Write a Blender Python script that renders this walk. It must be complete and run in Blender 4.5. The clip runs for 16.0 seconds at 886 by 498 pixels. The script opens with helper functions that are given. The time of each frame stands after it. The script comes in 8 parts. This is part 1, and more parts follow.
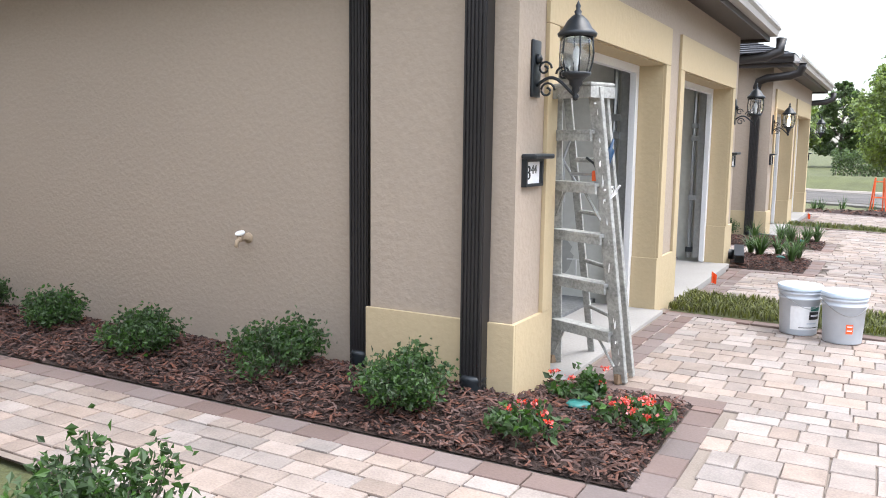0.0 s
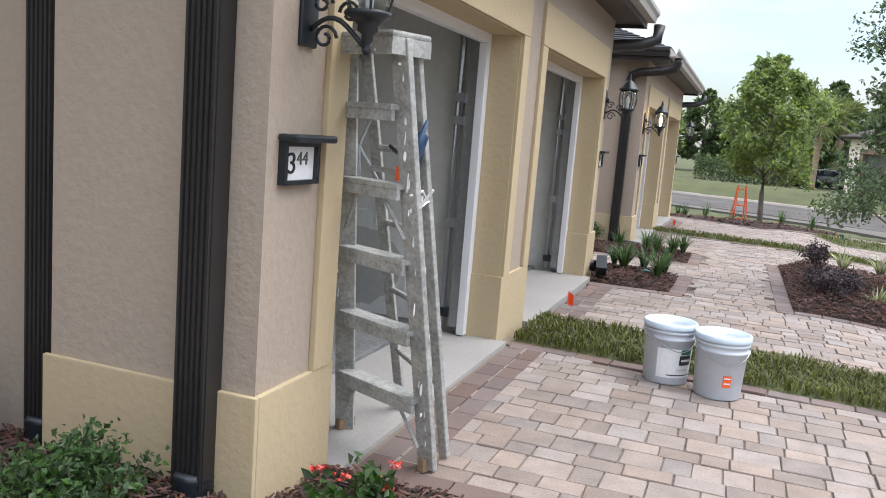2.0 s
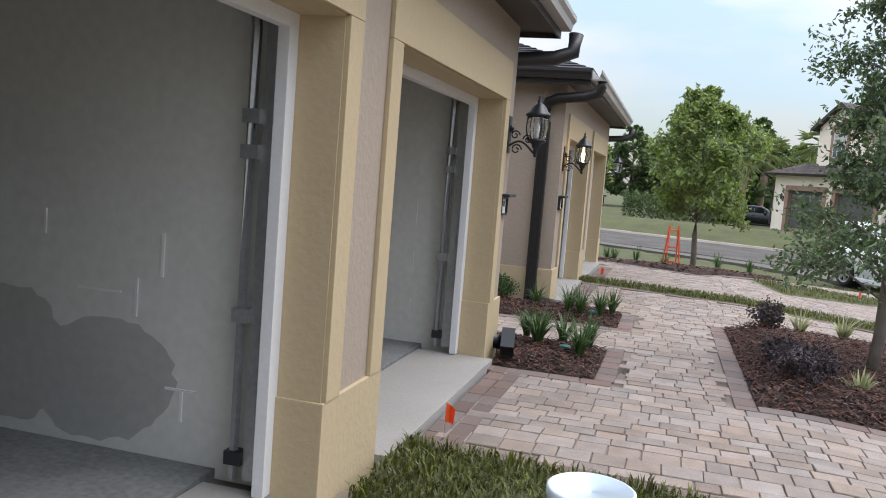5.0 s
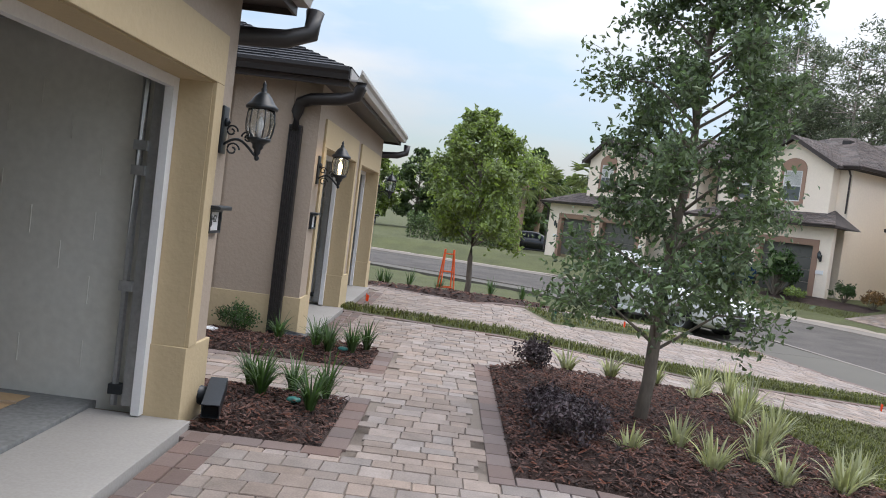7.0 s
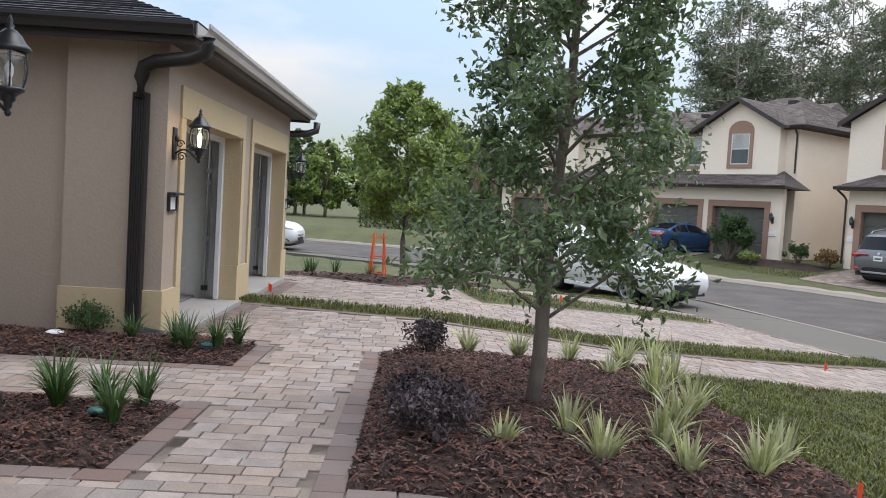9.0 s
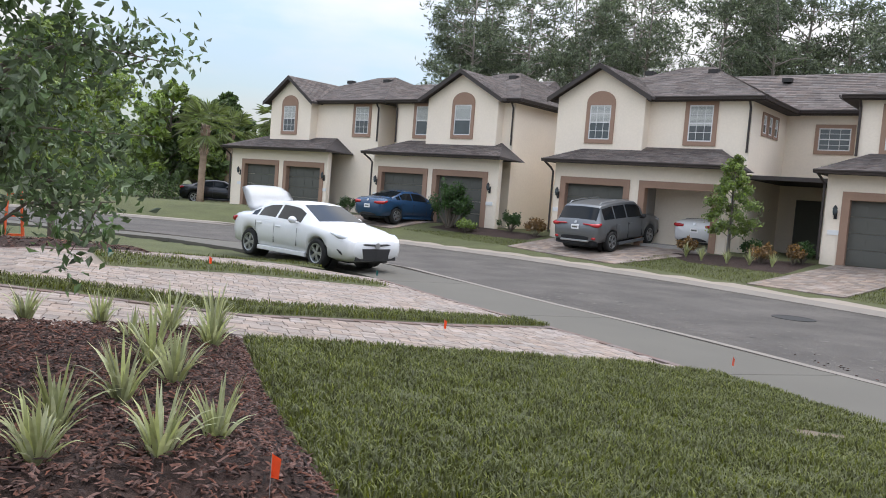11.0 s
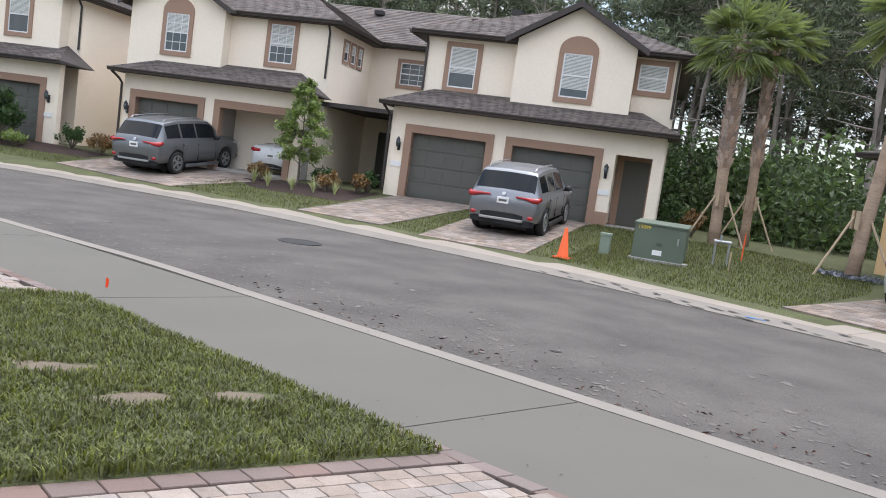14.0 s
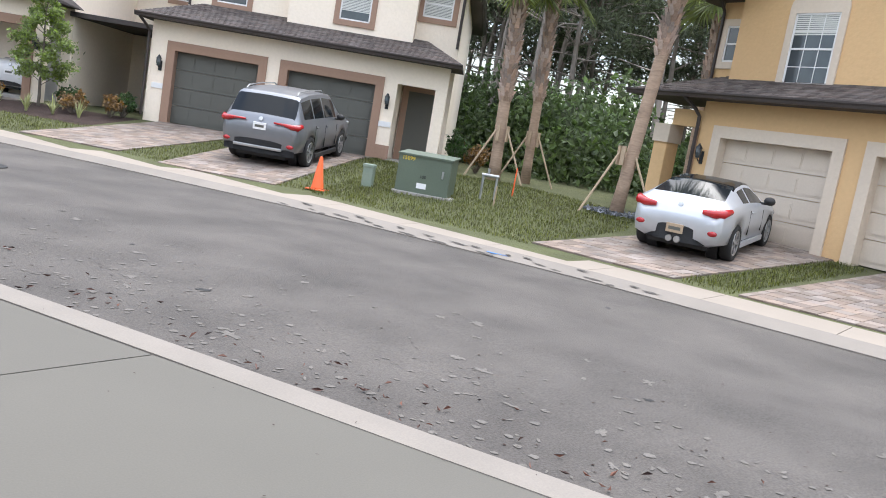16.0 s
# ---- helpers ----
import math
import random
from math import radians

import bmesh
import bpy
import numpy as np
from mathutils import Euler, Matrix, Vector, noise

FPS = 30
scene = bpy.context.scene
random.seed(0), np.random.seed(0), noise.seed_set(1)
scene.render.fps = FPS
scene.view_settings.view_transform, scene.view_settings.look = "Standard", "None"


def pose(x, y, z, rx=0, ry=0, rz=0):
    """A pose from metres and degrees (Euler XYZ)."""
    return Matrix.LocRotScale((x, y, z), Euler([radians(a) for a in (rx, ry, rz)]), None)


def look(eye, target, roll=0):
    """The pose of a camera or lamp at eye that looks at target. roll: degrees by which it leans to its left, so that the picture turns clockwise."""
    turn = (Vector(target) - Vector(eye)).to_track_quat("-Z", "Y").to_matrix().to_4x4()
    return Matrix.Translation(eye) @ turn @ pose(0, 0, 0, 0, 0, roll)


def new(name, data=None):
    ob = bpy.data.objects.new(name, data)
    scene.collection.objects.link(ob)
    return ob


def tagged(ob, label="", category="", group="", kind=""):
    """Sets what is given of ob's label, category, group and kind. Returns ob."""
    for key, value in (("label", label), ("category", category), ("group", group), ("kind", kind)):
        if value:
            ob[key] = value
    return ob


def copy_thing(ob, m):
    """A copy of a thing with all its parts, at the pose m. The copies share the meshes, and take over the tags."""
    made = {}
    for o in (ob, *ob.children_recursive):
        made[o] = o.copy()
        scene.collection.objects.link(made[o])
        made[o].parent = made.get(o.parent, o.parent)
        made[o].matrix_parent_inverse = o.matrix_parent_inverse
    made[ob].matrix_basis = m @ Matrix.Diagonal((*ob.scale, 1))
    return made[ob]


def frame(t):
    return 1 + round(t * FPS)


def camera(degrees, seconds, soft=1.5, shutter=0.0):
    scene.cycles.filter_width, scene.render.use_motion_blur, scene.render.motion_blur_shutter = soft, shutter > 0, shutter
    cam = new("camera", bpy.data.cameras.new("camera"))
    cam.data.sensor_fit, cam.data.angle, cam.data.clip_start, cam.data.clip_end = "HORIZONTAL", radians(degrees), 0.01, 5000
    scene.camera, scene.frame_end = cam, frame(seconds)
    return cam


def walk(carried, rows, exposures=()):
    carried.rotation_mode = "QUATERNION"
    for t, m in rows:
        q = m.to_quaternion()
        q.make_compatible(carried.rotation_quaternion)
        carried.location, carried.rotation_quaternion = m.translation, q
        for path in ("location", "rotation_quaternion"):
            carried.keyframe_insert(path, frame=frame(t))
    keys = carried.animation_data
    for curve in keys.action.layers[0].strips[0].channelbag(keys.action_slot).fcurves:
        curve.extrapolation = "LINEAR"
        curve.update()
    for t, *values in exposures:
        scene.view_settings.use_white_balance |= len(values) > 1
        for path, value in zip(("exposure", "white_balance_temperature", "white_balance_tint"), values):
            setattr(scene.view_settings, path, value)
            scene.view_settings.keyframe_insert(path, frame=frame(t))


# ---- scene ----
import collections

cam = camera(57.0, 16.0, soft=1.0)
PATH = [
    (0, (-0.055, 0.079, 1.412), (-1.009, 1.817, 1.15), 0.7),
    (0.5, (-0.069, 0.478, 1.403), (-0.921, 2.268, 1.136), 2.1),
    (1, (-0.172, 0.854, 1.387), (-0.99, 2.657, 1.103), 2.7),
    (1.5, (-0.284, 1.262, 1.406), (-0.964, 3.121, 1.122), 4.6),
    (2, (-0.292, 1.659, 1.405), (-0.964, 3.521, 1.117), 4.6),
    (2.5, (-0.42, 2.031, 1.404), (-1.075, 3.901, 1.134), 4.2),
    (3, (-0.417, 2.414, 1.413), (-0.916, 4.331, 1.14), 4.4),
    (3.2, (-0.384, 2.569, 1.415), (-0.883, 4.486, 1.139), 4.3),
    (5.3, (-0.459, 4.021, 1.488), (-0.991, 5.943, 1.338), 4.7),
    (5.5, (-0.487, 4.151, 1.502), (-0.926, 6.099, 1.381), 5.2),
    (6, (-0.425, 4.507, 1.466), (-0.831, 6.461, 1.338), 5.2),
    (6.5, (-0.35, 4.826, 1.478), (-0.699, 6.79, 1.324), 5.8),
    (7, (-0.216, 5.247, 1.462), (-0.248, 7.244, 1.37), 7.1),
    (7.5, (-0.005, 5.47, 1.427), (-0.256, 7.448, 1.26), 3.5),
    (8, (0.072, 5.687, 1.42), (-0.33, 7.641, 1.275), 2.2),
    (8.5, (0.217, 5.99, 1.404), (0.043, 7.982, 1.346), 2.7),
    (9, (0.578, 6.221, 1.324), (0.629, 8.217, 1.213), 3.4),
    (9.2, (0.704, 6.302, 1.312), (0.788, 8.297, 1.2), 3.4),
    (11.3, (2.929, 7.101, 1.125), (3.661, 8.956, 0.967), 4.5),
    (11.5, (3.195, 7.152, 1.116), (4.006, 8.967, 0.898), 4.8),
    (12, (3.784, 7.315, 1.032), (4.809, 9.018, 0.804), 6.2),
    (12.5, (4.365, 7.263, 1.028), (5.501, 8.9, 0.847), 7.1),
    (13, (4.897, 7.198, 1.042), (6.075, 8.804, 0.865), 7.0),
    (13.5, (5.503, 7.133, 1.012), (6.827, 8.618, 0.808), 8.1),
    (14, (6.03, 6.949, 1.017), (7.364, 8.425, 0.814), 7.9),
    (14.5, (6.616, 6.91, 0.953), (8.115, 8.224, 0.782), 9.3),
    (15, (7.24, 6.823, 0.915), (8.742, 8.126, 0.703), 9.1),
    (15.5, (7.834, 6.824, 0.885), (9.406, 8.027, 0.599), 9.5),
    (16, (8.444, 6.755, 0.889), (10.052, 7.911, 0.611), 9.7),
]
EXPOSURES = [(0.0, 2.75), (0.5, 2.35), (1.0, 2.15), (1.5, 2.15), (2.5, 2.2), (3.0, 2.05), (5.5, 1.85), (7.0, 1.75), (8.0, 1.8), (9.0, 1.75), (11.5, 1.85), (13.0, 2.0), (15.0, 2.2), (16.0, 2.4)]
walk(cam, [(t, look(eye, target, roll)) for t, eye, target, roll in PATH], EXPOSURES)

# ---- light ----
SUN_EL, SUN_AZ = 62.0, 75.0
world = bpy.data.worlds.new("sky")
scene.world = world
world.use_nodes = True
wn, wl = world.node_tree.nodes, world.node_tree.links
for n_ in list(wn):
    wn.remove(n_)
w_out, w_bg = wn.new("ShaderNodeOutputWorld"), wn.new("ShaderNodeBackground")
w_sky = wn.new("ShaderNodeTexSky")
w_sky.sky_type, w_sky.sun_disc = "NISHITA", False
w_sky.sun_elevation, w_sky.sun_rotation = radians(SUN_EL), radians(SUN_AZ)
w_co, w_map, w_noise, w_ramp, w_mix = (wn.new("ShaderNodeTexCoord"), wn.new("ShaderNodeMapping"), wn.new("ShaderNodeTexNoise"),
                                       wn.new("ShaderNodeValToRGB"), wn.new("ShaderNodeMixRGB"))
w_map.inputs["Scale"].default_value = (1.0, 1.0, 3.2)
w_map.inputs["Location"].default_value = (0.3, 0.15, 0.2)
w_noise.inputs["Scale"].default_value, w_noise.inputs["Detail"].default_value = 2.4, 7.0
w_noise.inputs["Roughness"].default_value = 0.5
w_ramp.color_ramp.elements[0].position, w_ramp.color_ramp.elements[1].position = 0.4, 0.6
w_ramp.color_ramp.elements[0].color = (0.2, 0.2, 0.2, 1)
w_ramp.color_ramp.elements[1].color = (0.97, 0.97, 0.97, 1)
w_mix.inputs["Color2"].default_value = (5.2, 5.2, 5.3, 1)
wl.new(w_co.outputs["Generated"], w_map.inputs["Vector"])
wl.new(w_map.outputs["Vector"], w_noise.inputs["Vector"])
wl.new(w_noise.outputs["Fac"], w_ramp.inputs["Fac"])
wl.new(w_ramp.outputs["Color"], w_mix.inputs["Fac"])
wl.new(w_sky.outputs["Color"], w_mix.inputs["Color1"])
# an overcast sky is brightest overhead
w_sep, w_rise, w_mul = wn.new("ShaderNodeSeparateXYZ"), wn.new("ShaderNodeMapRange"), wn.new("ShaderNodeVectorMath")
w_rise.inputs["To Min"].default_value, w_rise.inputs["To Max"].default_value = 0.4, 2.3
w_mul.operation = "SCALE"
wl.new(w_co.outputs["Generated"], w_sep.inputs["Vector"])
wl.new(w_sep.outputs["Z"], w_rise.inputs["Value"])
wl.new(w_mix.outputs["Color"], w_mul.inputs[0])
wl.new(w_rise.outputs["Result"], w_mul.inputs["Scale"])
wl.new(w_mul.outputs["Vector"], w_bg.inputs["Color"])
w_bg.inputs["Strength"].default_value = 0.075
wl.new(w_bg.outputs["Background"], w_out.inputs["Surface"])

sun = new("sun", bpy.data.lights.new("sun", "SUN"))
sun.data.energy, sun.data.angle, sun.data.color = 0.4, radians(40), (1.0, 0.98, 0.95)
# the sky's sun_rotation turns clockwise from +y seen from above
sdir = Vector((math.sin(radians(SUN_AZ)) * math.cos(radians(SUN_EL)), math.cos(radians(SUN_AZ)) * math.cos(radians(SUN_EL)), math.sin(radians(SUN_EL))))
sun.matrix_world = look(sdir * 60, (0, 0, 0))


# ---- materials ----
def mat(name, base, rough=0.8, var=0.25, big=0.6, fine=40.0, bump=0.15, dist=0.01, metal=0.0, tint=None, stretch=None, rand=0.0, island=False, spec=0.5, detail=4.0):
    """A surface with two scales of colour variation and fine relief, in world metres."""
    m = bpy.data.materials.new(name)
    m.use_nodes = True
    nt = m.node_tree
    N, L = nt.nodes, nt.links
    b = N["Principled BSDF"]
    b.inputs["Roughness"].default_value, b.inputs["Metallic"].default_value = rough, metal
    b.inputs["Specular IOR Level"].default_value = spec
    geo = N.new("ShaderNodeNewGeometry")
    vec = geo.outputs["Position"]
    if stretch:
        mp = N.new("ShaderNodeMapping")
        mp.inputs["Scale"].default_value = stretch
        L.new(vec, mp.inputs["Vector"])
        vec = mp.outputs["Vector"]
    n1, n2 = N.new("ShaderNodeTexNoise"), N.new("ShaderNodeTexNoise")
    n1.inputs["Scale"].default_value, n1.inputs["Detail"].default_value = 1.0 / big, 3.0
    n2.inputs["Scale"].default_value, n2.inputs["Detail"].default_value = fine, detail
    for n_ in (n1, n2):
        L.new(vec, n_.inputs["Vector"])
    add = N.new("ShaderNodeMath")
    add.operation = "ADD"
    L.new(n1.outputs["Fac"], add.inputs[0])
    L.new(n2.outputs["Fac"], add.inputs[1])
    rng = N.new("ShaderNodeMapRange")
    rng.inputs["From Min"].default_value, rng.inputs["From Max"].default_value = 0.6, 1.4
    L.new(add.outputs[0], rng.inputs["Value"])
    mix = N.new("ShaderNodeMixRGB")
    lo = tuple(c * (1 - var) for c in base)
    hi = tuple(min(1.0, c * (1 + var)) for c in base) if tint is None else tint
    mix.inputs["Color1"].default_value, mix.inputs["Color2"].default_value = (*lo, 1), (*hi, 1)
    L.new(rng.outputs["Result"], mix.inputs["Fac"])
    col = mix.outputs["Color"]
    if rand:
        src = geo.outputs["Random Per Island"]
        if not island:
            src = N.new("ShaderNodeObjectInfo").outputs["Random"]
        r2 = N.new("ShaderNodeMapRange")
        r2.inputs["To Min"].default_value, r2.inputs["To Max"].default_value = 1 - rand, 1 + rand
        L.new(src, r2.inputs["Value"])
        hs = N.new("ShaderNodeHueSaturation")
        L.new(r2.outputs["Result"], hs.inputs["Value"])
        r3 = N.new("ShaderNodeMapRange")
        r3.inputs["To Min"].default_value, r3.inputs["To Max"].default_value = 0.75, 1.3
        ml = N.new("ShaderNodeMath")
        ml.operation = "FRACT"
        m7 = N.new("ShaderNodeMath")
        m7.operation, m7.inputs[1].default_value = "MULTIPLY", 7.31
        L.new(src, m7.inputs[0])
        L.new(m7.outputs[0], ml.inputs[0])
        L.new(ml.outputs[0], r3.inputs["Value"])
        L.new(r3.outputs["Result"], hs.inputs["Saturation"])
        L.new(col, hs.inputs["Color"])
        col = hs.outputs["Color"]
    L.new(col, b.inputs["Base Color"])
    if bump:
        bp = N.new("ShaderNodeBump")
        bp.inputs["Strength"].default_value, bp.inputs["Distance"].default_value = bump, dist
        L.new(n2.outputs["Fac"], bp.inputs["Height"])
        L.new(bp.outputs["Normal"], b.inputs["Normal"])
    return m


def glass(name, tint=(0.9, 0.95, 0.95), rough=0.02):
    m = bpy.data.materials.new(name)
    m.use_nodes = True
    b = m.node_tree.nodes["Principled BSDF"]
    b.inputs["Base Color"].default_value = (*tint, 1)
    b.inputs["Roughness"].default_value, b.inputs["Transmission Weight"].default_value, b.inputs["IOR"].default_value = rough, 1.0, 1.45
    return m


def glow(name, colour, power):
    m = bpy.data.materials.new(name)
    m.use_nodes = True
    b = m.node_tree.nodes["Principled BSDF"]
    b.inputs["Emission Color"].default_value, b.inputs["Emission Strength"].default_value = (*colour, 1), power
    return m


M = {}
M["stucco"] = mat("tan_stucco", (0.37, 0.302, 0.238), 0.92, 0.07, 1.8, 34, 0.4, 0.014, detail=6)
M["stucco_pl"] = mat("yellow_tan_stucco", (0.49, 0.39, 0.24), 0.9, 0.05, 1.5, 30, 0.3, 0.012, detail=6)
M["dark"] = mat("dark_bronze_metal", (0.022, 0.02, 0.02), 0.42, 0.3, 1.0, 60, 0.03, 0.003, spec=0.5)
M["black"] = mat("black_cast_metal", (0.012, 0.016, 0.02), 0.38, 0.3, 0.4, 80, 0.08, 0.003)
M["fascia"] = mat("bronze_fascia", (0.045, 0.035, 0.032), 0.5, 0.2, 1.0, 30, 0.04, 0.004)
# sky reflection on the bronze front gutter, put into a pale base colour
M["gutter_grey"] = mat("sky_sheen_gutter", (0.42, 0.40, 0.38), 0.45, 0.12, 1.0, 30, 0.04, 0.003)
M["white"] = mat("white_painted_trim", (0.74, 0.74, 0.74), 0.5, 0.06, 0.7, 50, 0.05, 0.003)
M["garage_wall"] = mat("grey_painted_block", (0.62, 0.62, 0.575), 0.8, 0.1, 1.2, 18, 0.2, 0.006)
M["garage_ceil"] = mat("garage_ceiling", (0.72, 0.72, 0.70), 0.9, 0.05, 1.2, 30, 0.1, 0.004)
M["wet"] = mat("damp_patch", (0.42, 0.42, 0.39), 0.6, 0.12, 0.7, 18, 0.2, 0.005)
M["concrete"] = mat("grey_concrete", (0.33, 0.315, 0.295), 0.9, 0.13, 0.9, 60, 0.12, 0.004)
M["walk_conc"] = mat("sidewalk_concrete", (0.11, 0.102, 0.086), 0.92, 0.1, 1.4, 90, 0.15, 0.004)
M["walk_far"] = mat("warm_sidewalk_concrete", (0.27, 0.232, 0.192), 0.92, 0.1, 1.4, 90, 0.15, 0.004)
M["kerb"] = mat("pale_kerb_concrete", (0.205, 0.182, 0.157), 0.9, 0.15, 0.7, 70, 0.15, 0.004)
M["asphalt"] = mat("grey_asphalt", (0.08, 0.071, 0.063), 0.93, 0.5, 1.1, 55, 0.7, 0.015, detail=8)
M["asphalt_patch"] = mat("worn_asphalt", (0.13, 0.118, 0.105), 0.95, 0.3, 0.2, 70, 0.4, 0.01)
M["paver"] = mat("buff_pavers", (0.262, 0.217, 0.188), 0.93, 0.24, 0.13, 90, 0.35, 0.006, rand=0.2, island=True)
M["paver_one"] = mat("buff_paver", (0.262, 0.217, 0.188), 0.93, 0.24, 0.13, 90, 0.35, 0.006, rand=0.2)
M["paver_far"] = mat("weathered_brown_pavers", (0.22, 0.178, 0.15), 0.93, 0.24, 0.5, 60, 0.35, 0.006, rand=0.28, island=True)
M["paver_b"] = mat("brown_border_pavers", (0.16, 0.118, 0.104), 0.93, 0.15, 0.5, 90, 0.35, 0.006, rand=0.16, island=True)
M["sand"] = mat("joint_sand", (0.2, 0.165, 0.135), 0.97, 0.2, 0.4, 90, 0.3, 0.006)
M["soil"] = mat("dark_mulch_soil", (0.035, 0.019, 0.014), 0.97, 0.4, 0.3, 60, 0.6, 0.03)
M["chip"] = mat("red_brown_bark_chips", (0.082, 0.041, 0.031), 0.9, 0.35, 0.4, 70, 0.3, 0.006, rand=0.85, island=True)
M["turf"] = mat("turf_ground", (0.075, 0.082, 0.03), 0.97, 0.35, 0.9, 35, 0.6, 0.03)
M["blade"] = mat("grass_blades", (0.115, 0.127, 0.036), 0.6, 0.35, 0.5, 8, 0, 0, rand=0.5, island=True)
M["dirt"] = mat("bare_dirt", (0.135, 0.105, 0.075), 0.97, 0.2, 0.3, 50, 0.5, 0.02)
M["leaf_box"] = mat("boxwood_leaves", (0.055, 0.105, 0.032), 0.5, 0.35, 0.3, 9, 0, 0, rand=0.45, island=True)
M["leaf_oak"] = mat("oak_leaves", (0.135, 0.19, 0.09), 0.42, 0.35, 0.8, 7, 0, 0, rand=0.5, island=True)
M["leaf_far"] = mat("light_green_leaves", (0.24, 0.31, 0.1), 0.55, 0.35, 1.2, 5, 0, 0, rand=0.45, island=True)
M["leaf_wood"] = mat("wood_leaves", (0.12, 0.17, 0.07), 0.6, 0.4, 2.0, 3, 0, 0, rand=0.5, island=True)
M["leaf_pine"] = mat("pine_needles", (0.16, 0.19, 0.12), 0.65, 0.4, 2.0, 3, 0, 0, rand=0.45, island=True)
M["leaf_lily"] = mat("dark_strap_leaves", (0.075, 0.13, 0.045), 0.45, 0.3, 0.4, 9, 0, 0, rand=0.35, island=True)
M["leaf_flax"] = mat("pale_striped_leaves", (0.39, 0.41, 0.22), 0.5, 0.3, 0.4, 25, 0, 0, rand=0.35, island=True)
M["leaf_plum"] = mat("plum_foliage", (0.05, 0.035, 0.038), 0.55, 0.35, 0.4, 9, 0, 0, rand=0.45, island=True)
M["leaf_rust"] = mat("rust_foliage", (0.22, 0.13, 0.05), 0.55, 0.35, 0.4, 9, 0, 0, rand=0.45, island=True)
M["petal"] = mat("coral_petals", (0.62, 0.12, 0.1), 0.5, 0.2, 0.2, 30, 0, 0, rand=0.4, island=True)
M["bark"] = mat("grey_bark", (0.16, 0.135, 0.11), 0.95, 0.35, 0.3, 25, 0.8, 0.02, stretch=(1, 1, 0.35))
M["bark_pine"] = mat("pine_bark", (0.3, 0.26, 0.23), 0.95, 0.35, 1.0, 6, 0.6, 0.03, stretch=(1, 1, 0.3))
M["bark_palm"] = mat("palm_trunk", (0.36, 0.26, 0.19), 0.95, 0.3, 0.6, 14, 0.6, 0.03, stretch=(0.5, 0.5, 2))
M["boot"] = mat("palm_boots", (0.38, 0.29, 0.24), 0.95, 0.3, 0.6, 20, 0.5, 0.02, rand=0.35, island=True)
M["frond"] = mat("palm_fronds", (0.2, 0.24, 0.1), 0.5, 0.3, 0.8, 6, 0, 0, rand=0.35, island=True)
M["wood"] = mat("pale_stake_wood", (0.42, 0.32, 0.22), 0.85, 0.2, 0.5, 40, 0.3, 0.004)
M["cream"] = mat("cream_stucco", (0.9, 0.795, 0.665), 0.93, 0.05, 2.0, 12, 0.35, 0.02)
M["brown_trim"] = mat("brown_trim_stucco", (0.34, 0.22, 0.16), 0.92, 0.07, 1.0, 14, 0.3, 0.015)
M["yellow"] = mat("golden_stucco", (0.64, 0.43, 0.225), 0.93, 0.05, 2.0, 12, 0.35, 0.02)
M["ctrim"] = mat("pale_beige_trim", (0.62, 0.53, 0.43), 0.92, 0.06, 1.0, 14, 0.3, 0.015)
M["shingle"] = mat("brown_grey_shingles", (0.12, 0.1, 0.092), 0.97, 0.28, 1.0, 9, 0.5, 0.02, rand=0.3, island=True)
M["roof_base"] = mat("roof_felt", (0.065, 0.055, 0.052), 0.97, 0.25, 1.2, 9, 0.5, 0.02)
M["roof_dark"] = mat("dark_blue_grey_shingles", (0.03, 0.031, 0.036), 0.9, 0.3, 1.0, 12, 0.5, 0.02, rand=0.3, island=True)
M["door_green"] = mat("grey_green_door_panels", (0.105, 0.106, 0.093), 0.6, 0.08, 1.0, 30, 0.05, 0.003)
M["door_beige"] = mat("beige_door_panels", (0.56, 0.485, 0.40), 0.6, 0.06, 1.0, 30, 0.05, 0.003)
M["pane"] = mat("window_pane", (0.055, 0.07, 0.08), 0.06, 0.25, 0.8, 3, 0, 0, spec=0.9)
M["blind"] = mat("window_blinds", (0.60, 0.61, 0.58), 0.35, 0.07, 0.8, 6, 0.0, 0.0)
M["alu"] = mat("weathered_painted_wood", (0.27, 0.275, 0.255), 0.8, 0.32, 0.09, 60, 0.3, 0.004, tint=(0.5, 0.5, 0.47))
M["spatter"] = mat("dried_white_paint", (0.72, 0.72, 0.69), 0.7, 0.1, 0.1, 60, 0.1, 0.002)
M["galv"] = mat("galvanised_steel", (0.42, 0.43, 0.44), 0.4, 0.2, 0.4, 40, 0.05, 0.002, metal=0.8)
M["wood_leg"] = mat("worn_brown_wood", (0.25, 0.17, 0.105), 0.85, 0.3, 0.2, 35, 0.3, 0.004)
M["bucket"] = mat("pale_grey_plastic", (0.56, 0.60, 0.65), 0.45, 0.08, 0.3, 20, 0.05, 0.003)
M["bucket_lid"] = mat("blue_white_plastic", (0.58, 0.68, 0.78), 0.45, 0.08, 0.3, 20, 0.05, 0.003)
M["paper"] = mat("white_paper", (0.80, 0.80, 0.80), 0.7, 0.05, 0.1, 40, 0.05, 0.001)
M["ink"] = mat("black_ink", (0.015, 0.015, 0.015), 0.6, 0.1, 0.1, 40, 0, 0)
M["green_print"] = mat("green_print", (0.03, 0.16, 0.12), 0.6, 0.1, 0.1, 40, 0, 0)
M["orange"] = mat("safety_orange", (0.85, 0.13, 0.03), 0.55, 0.1, 0.3, 30, 0.03, 0.002)
M["teal"] = mat("teal_plastic", (0.03, 0.17, 0.15), 0.5, 0.15, 0.2, 30, 0.03, 0.002)
M["green_box"] = mat("utility_green_paint", (0.105, 0.135, 0.10), 0.5, 0.12, 0.6, 40, 0.05, 0.003)
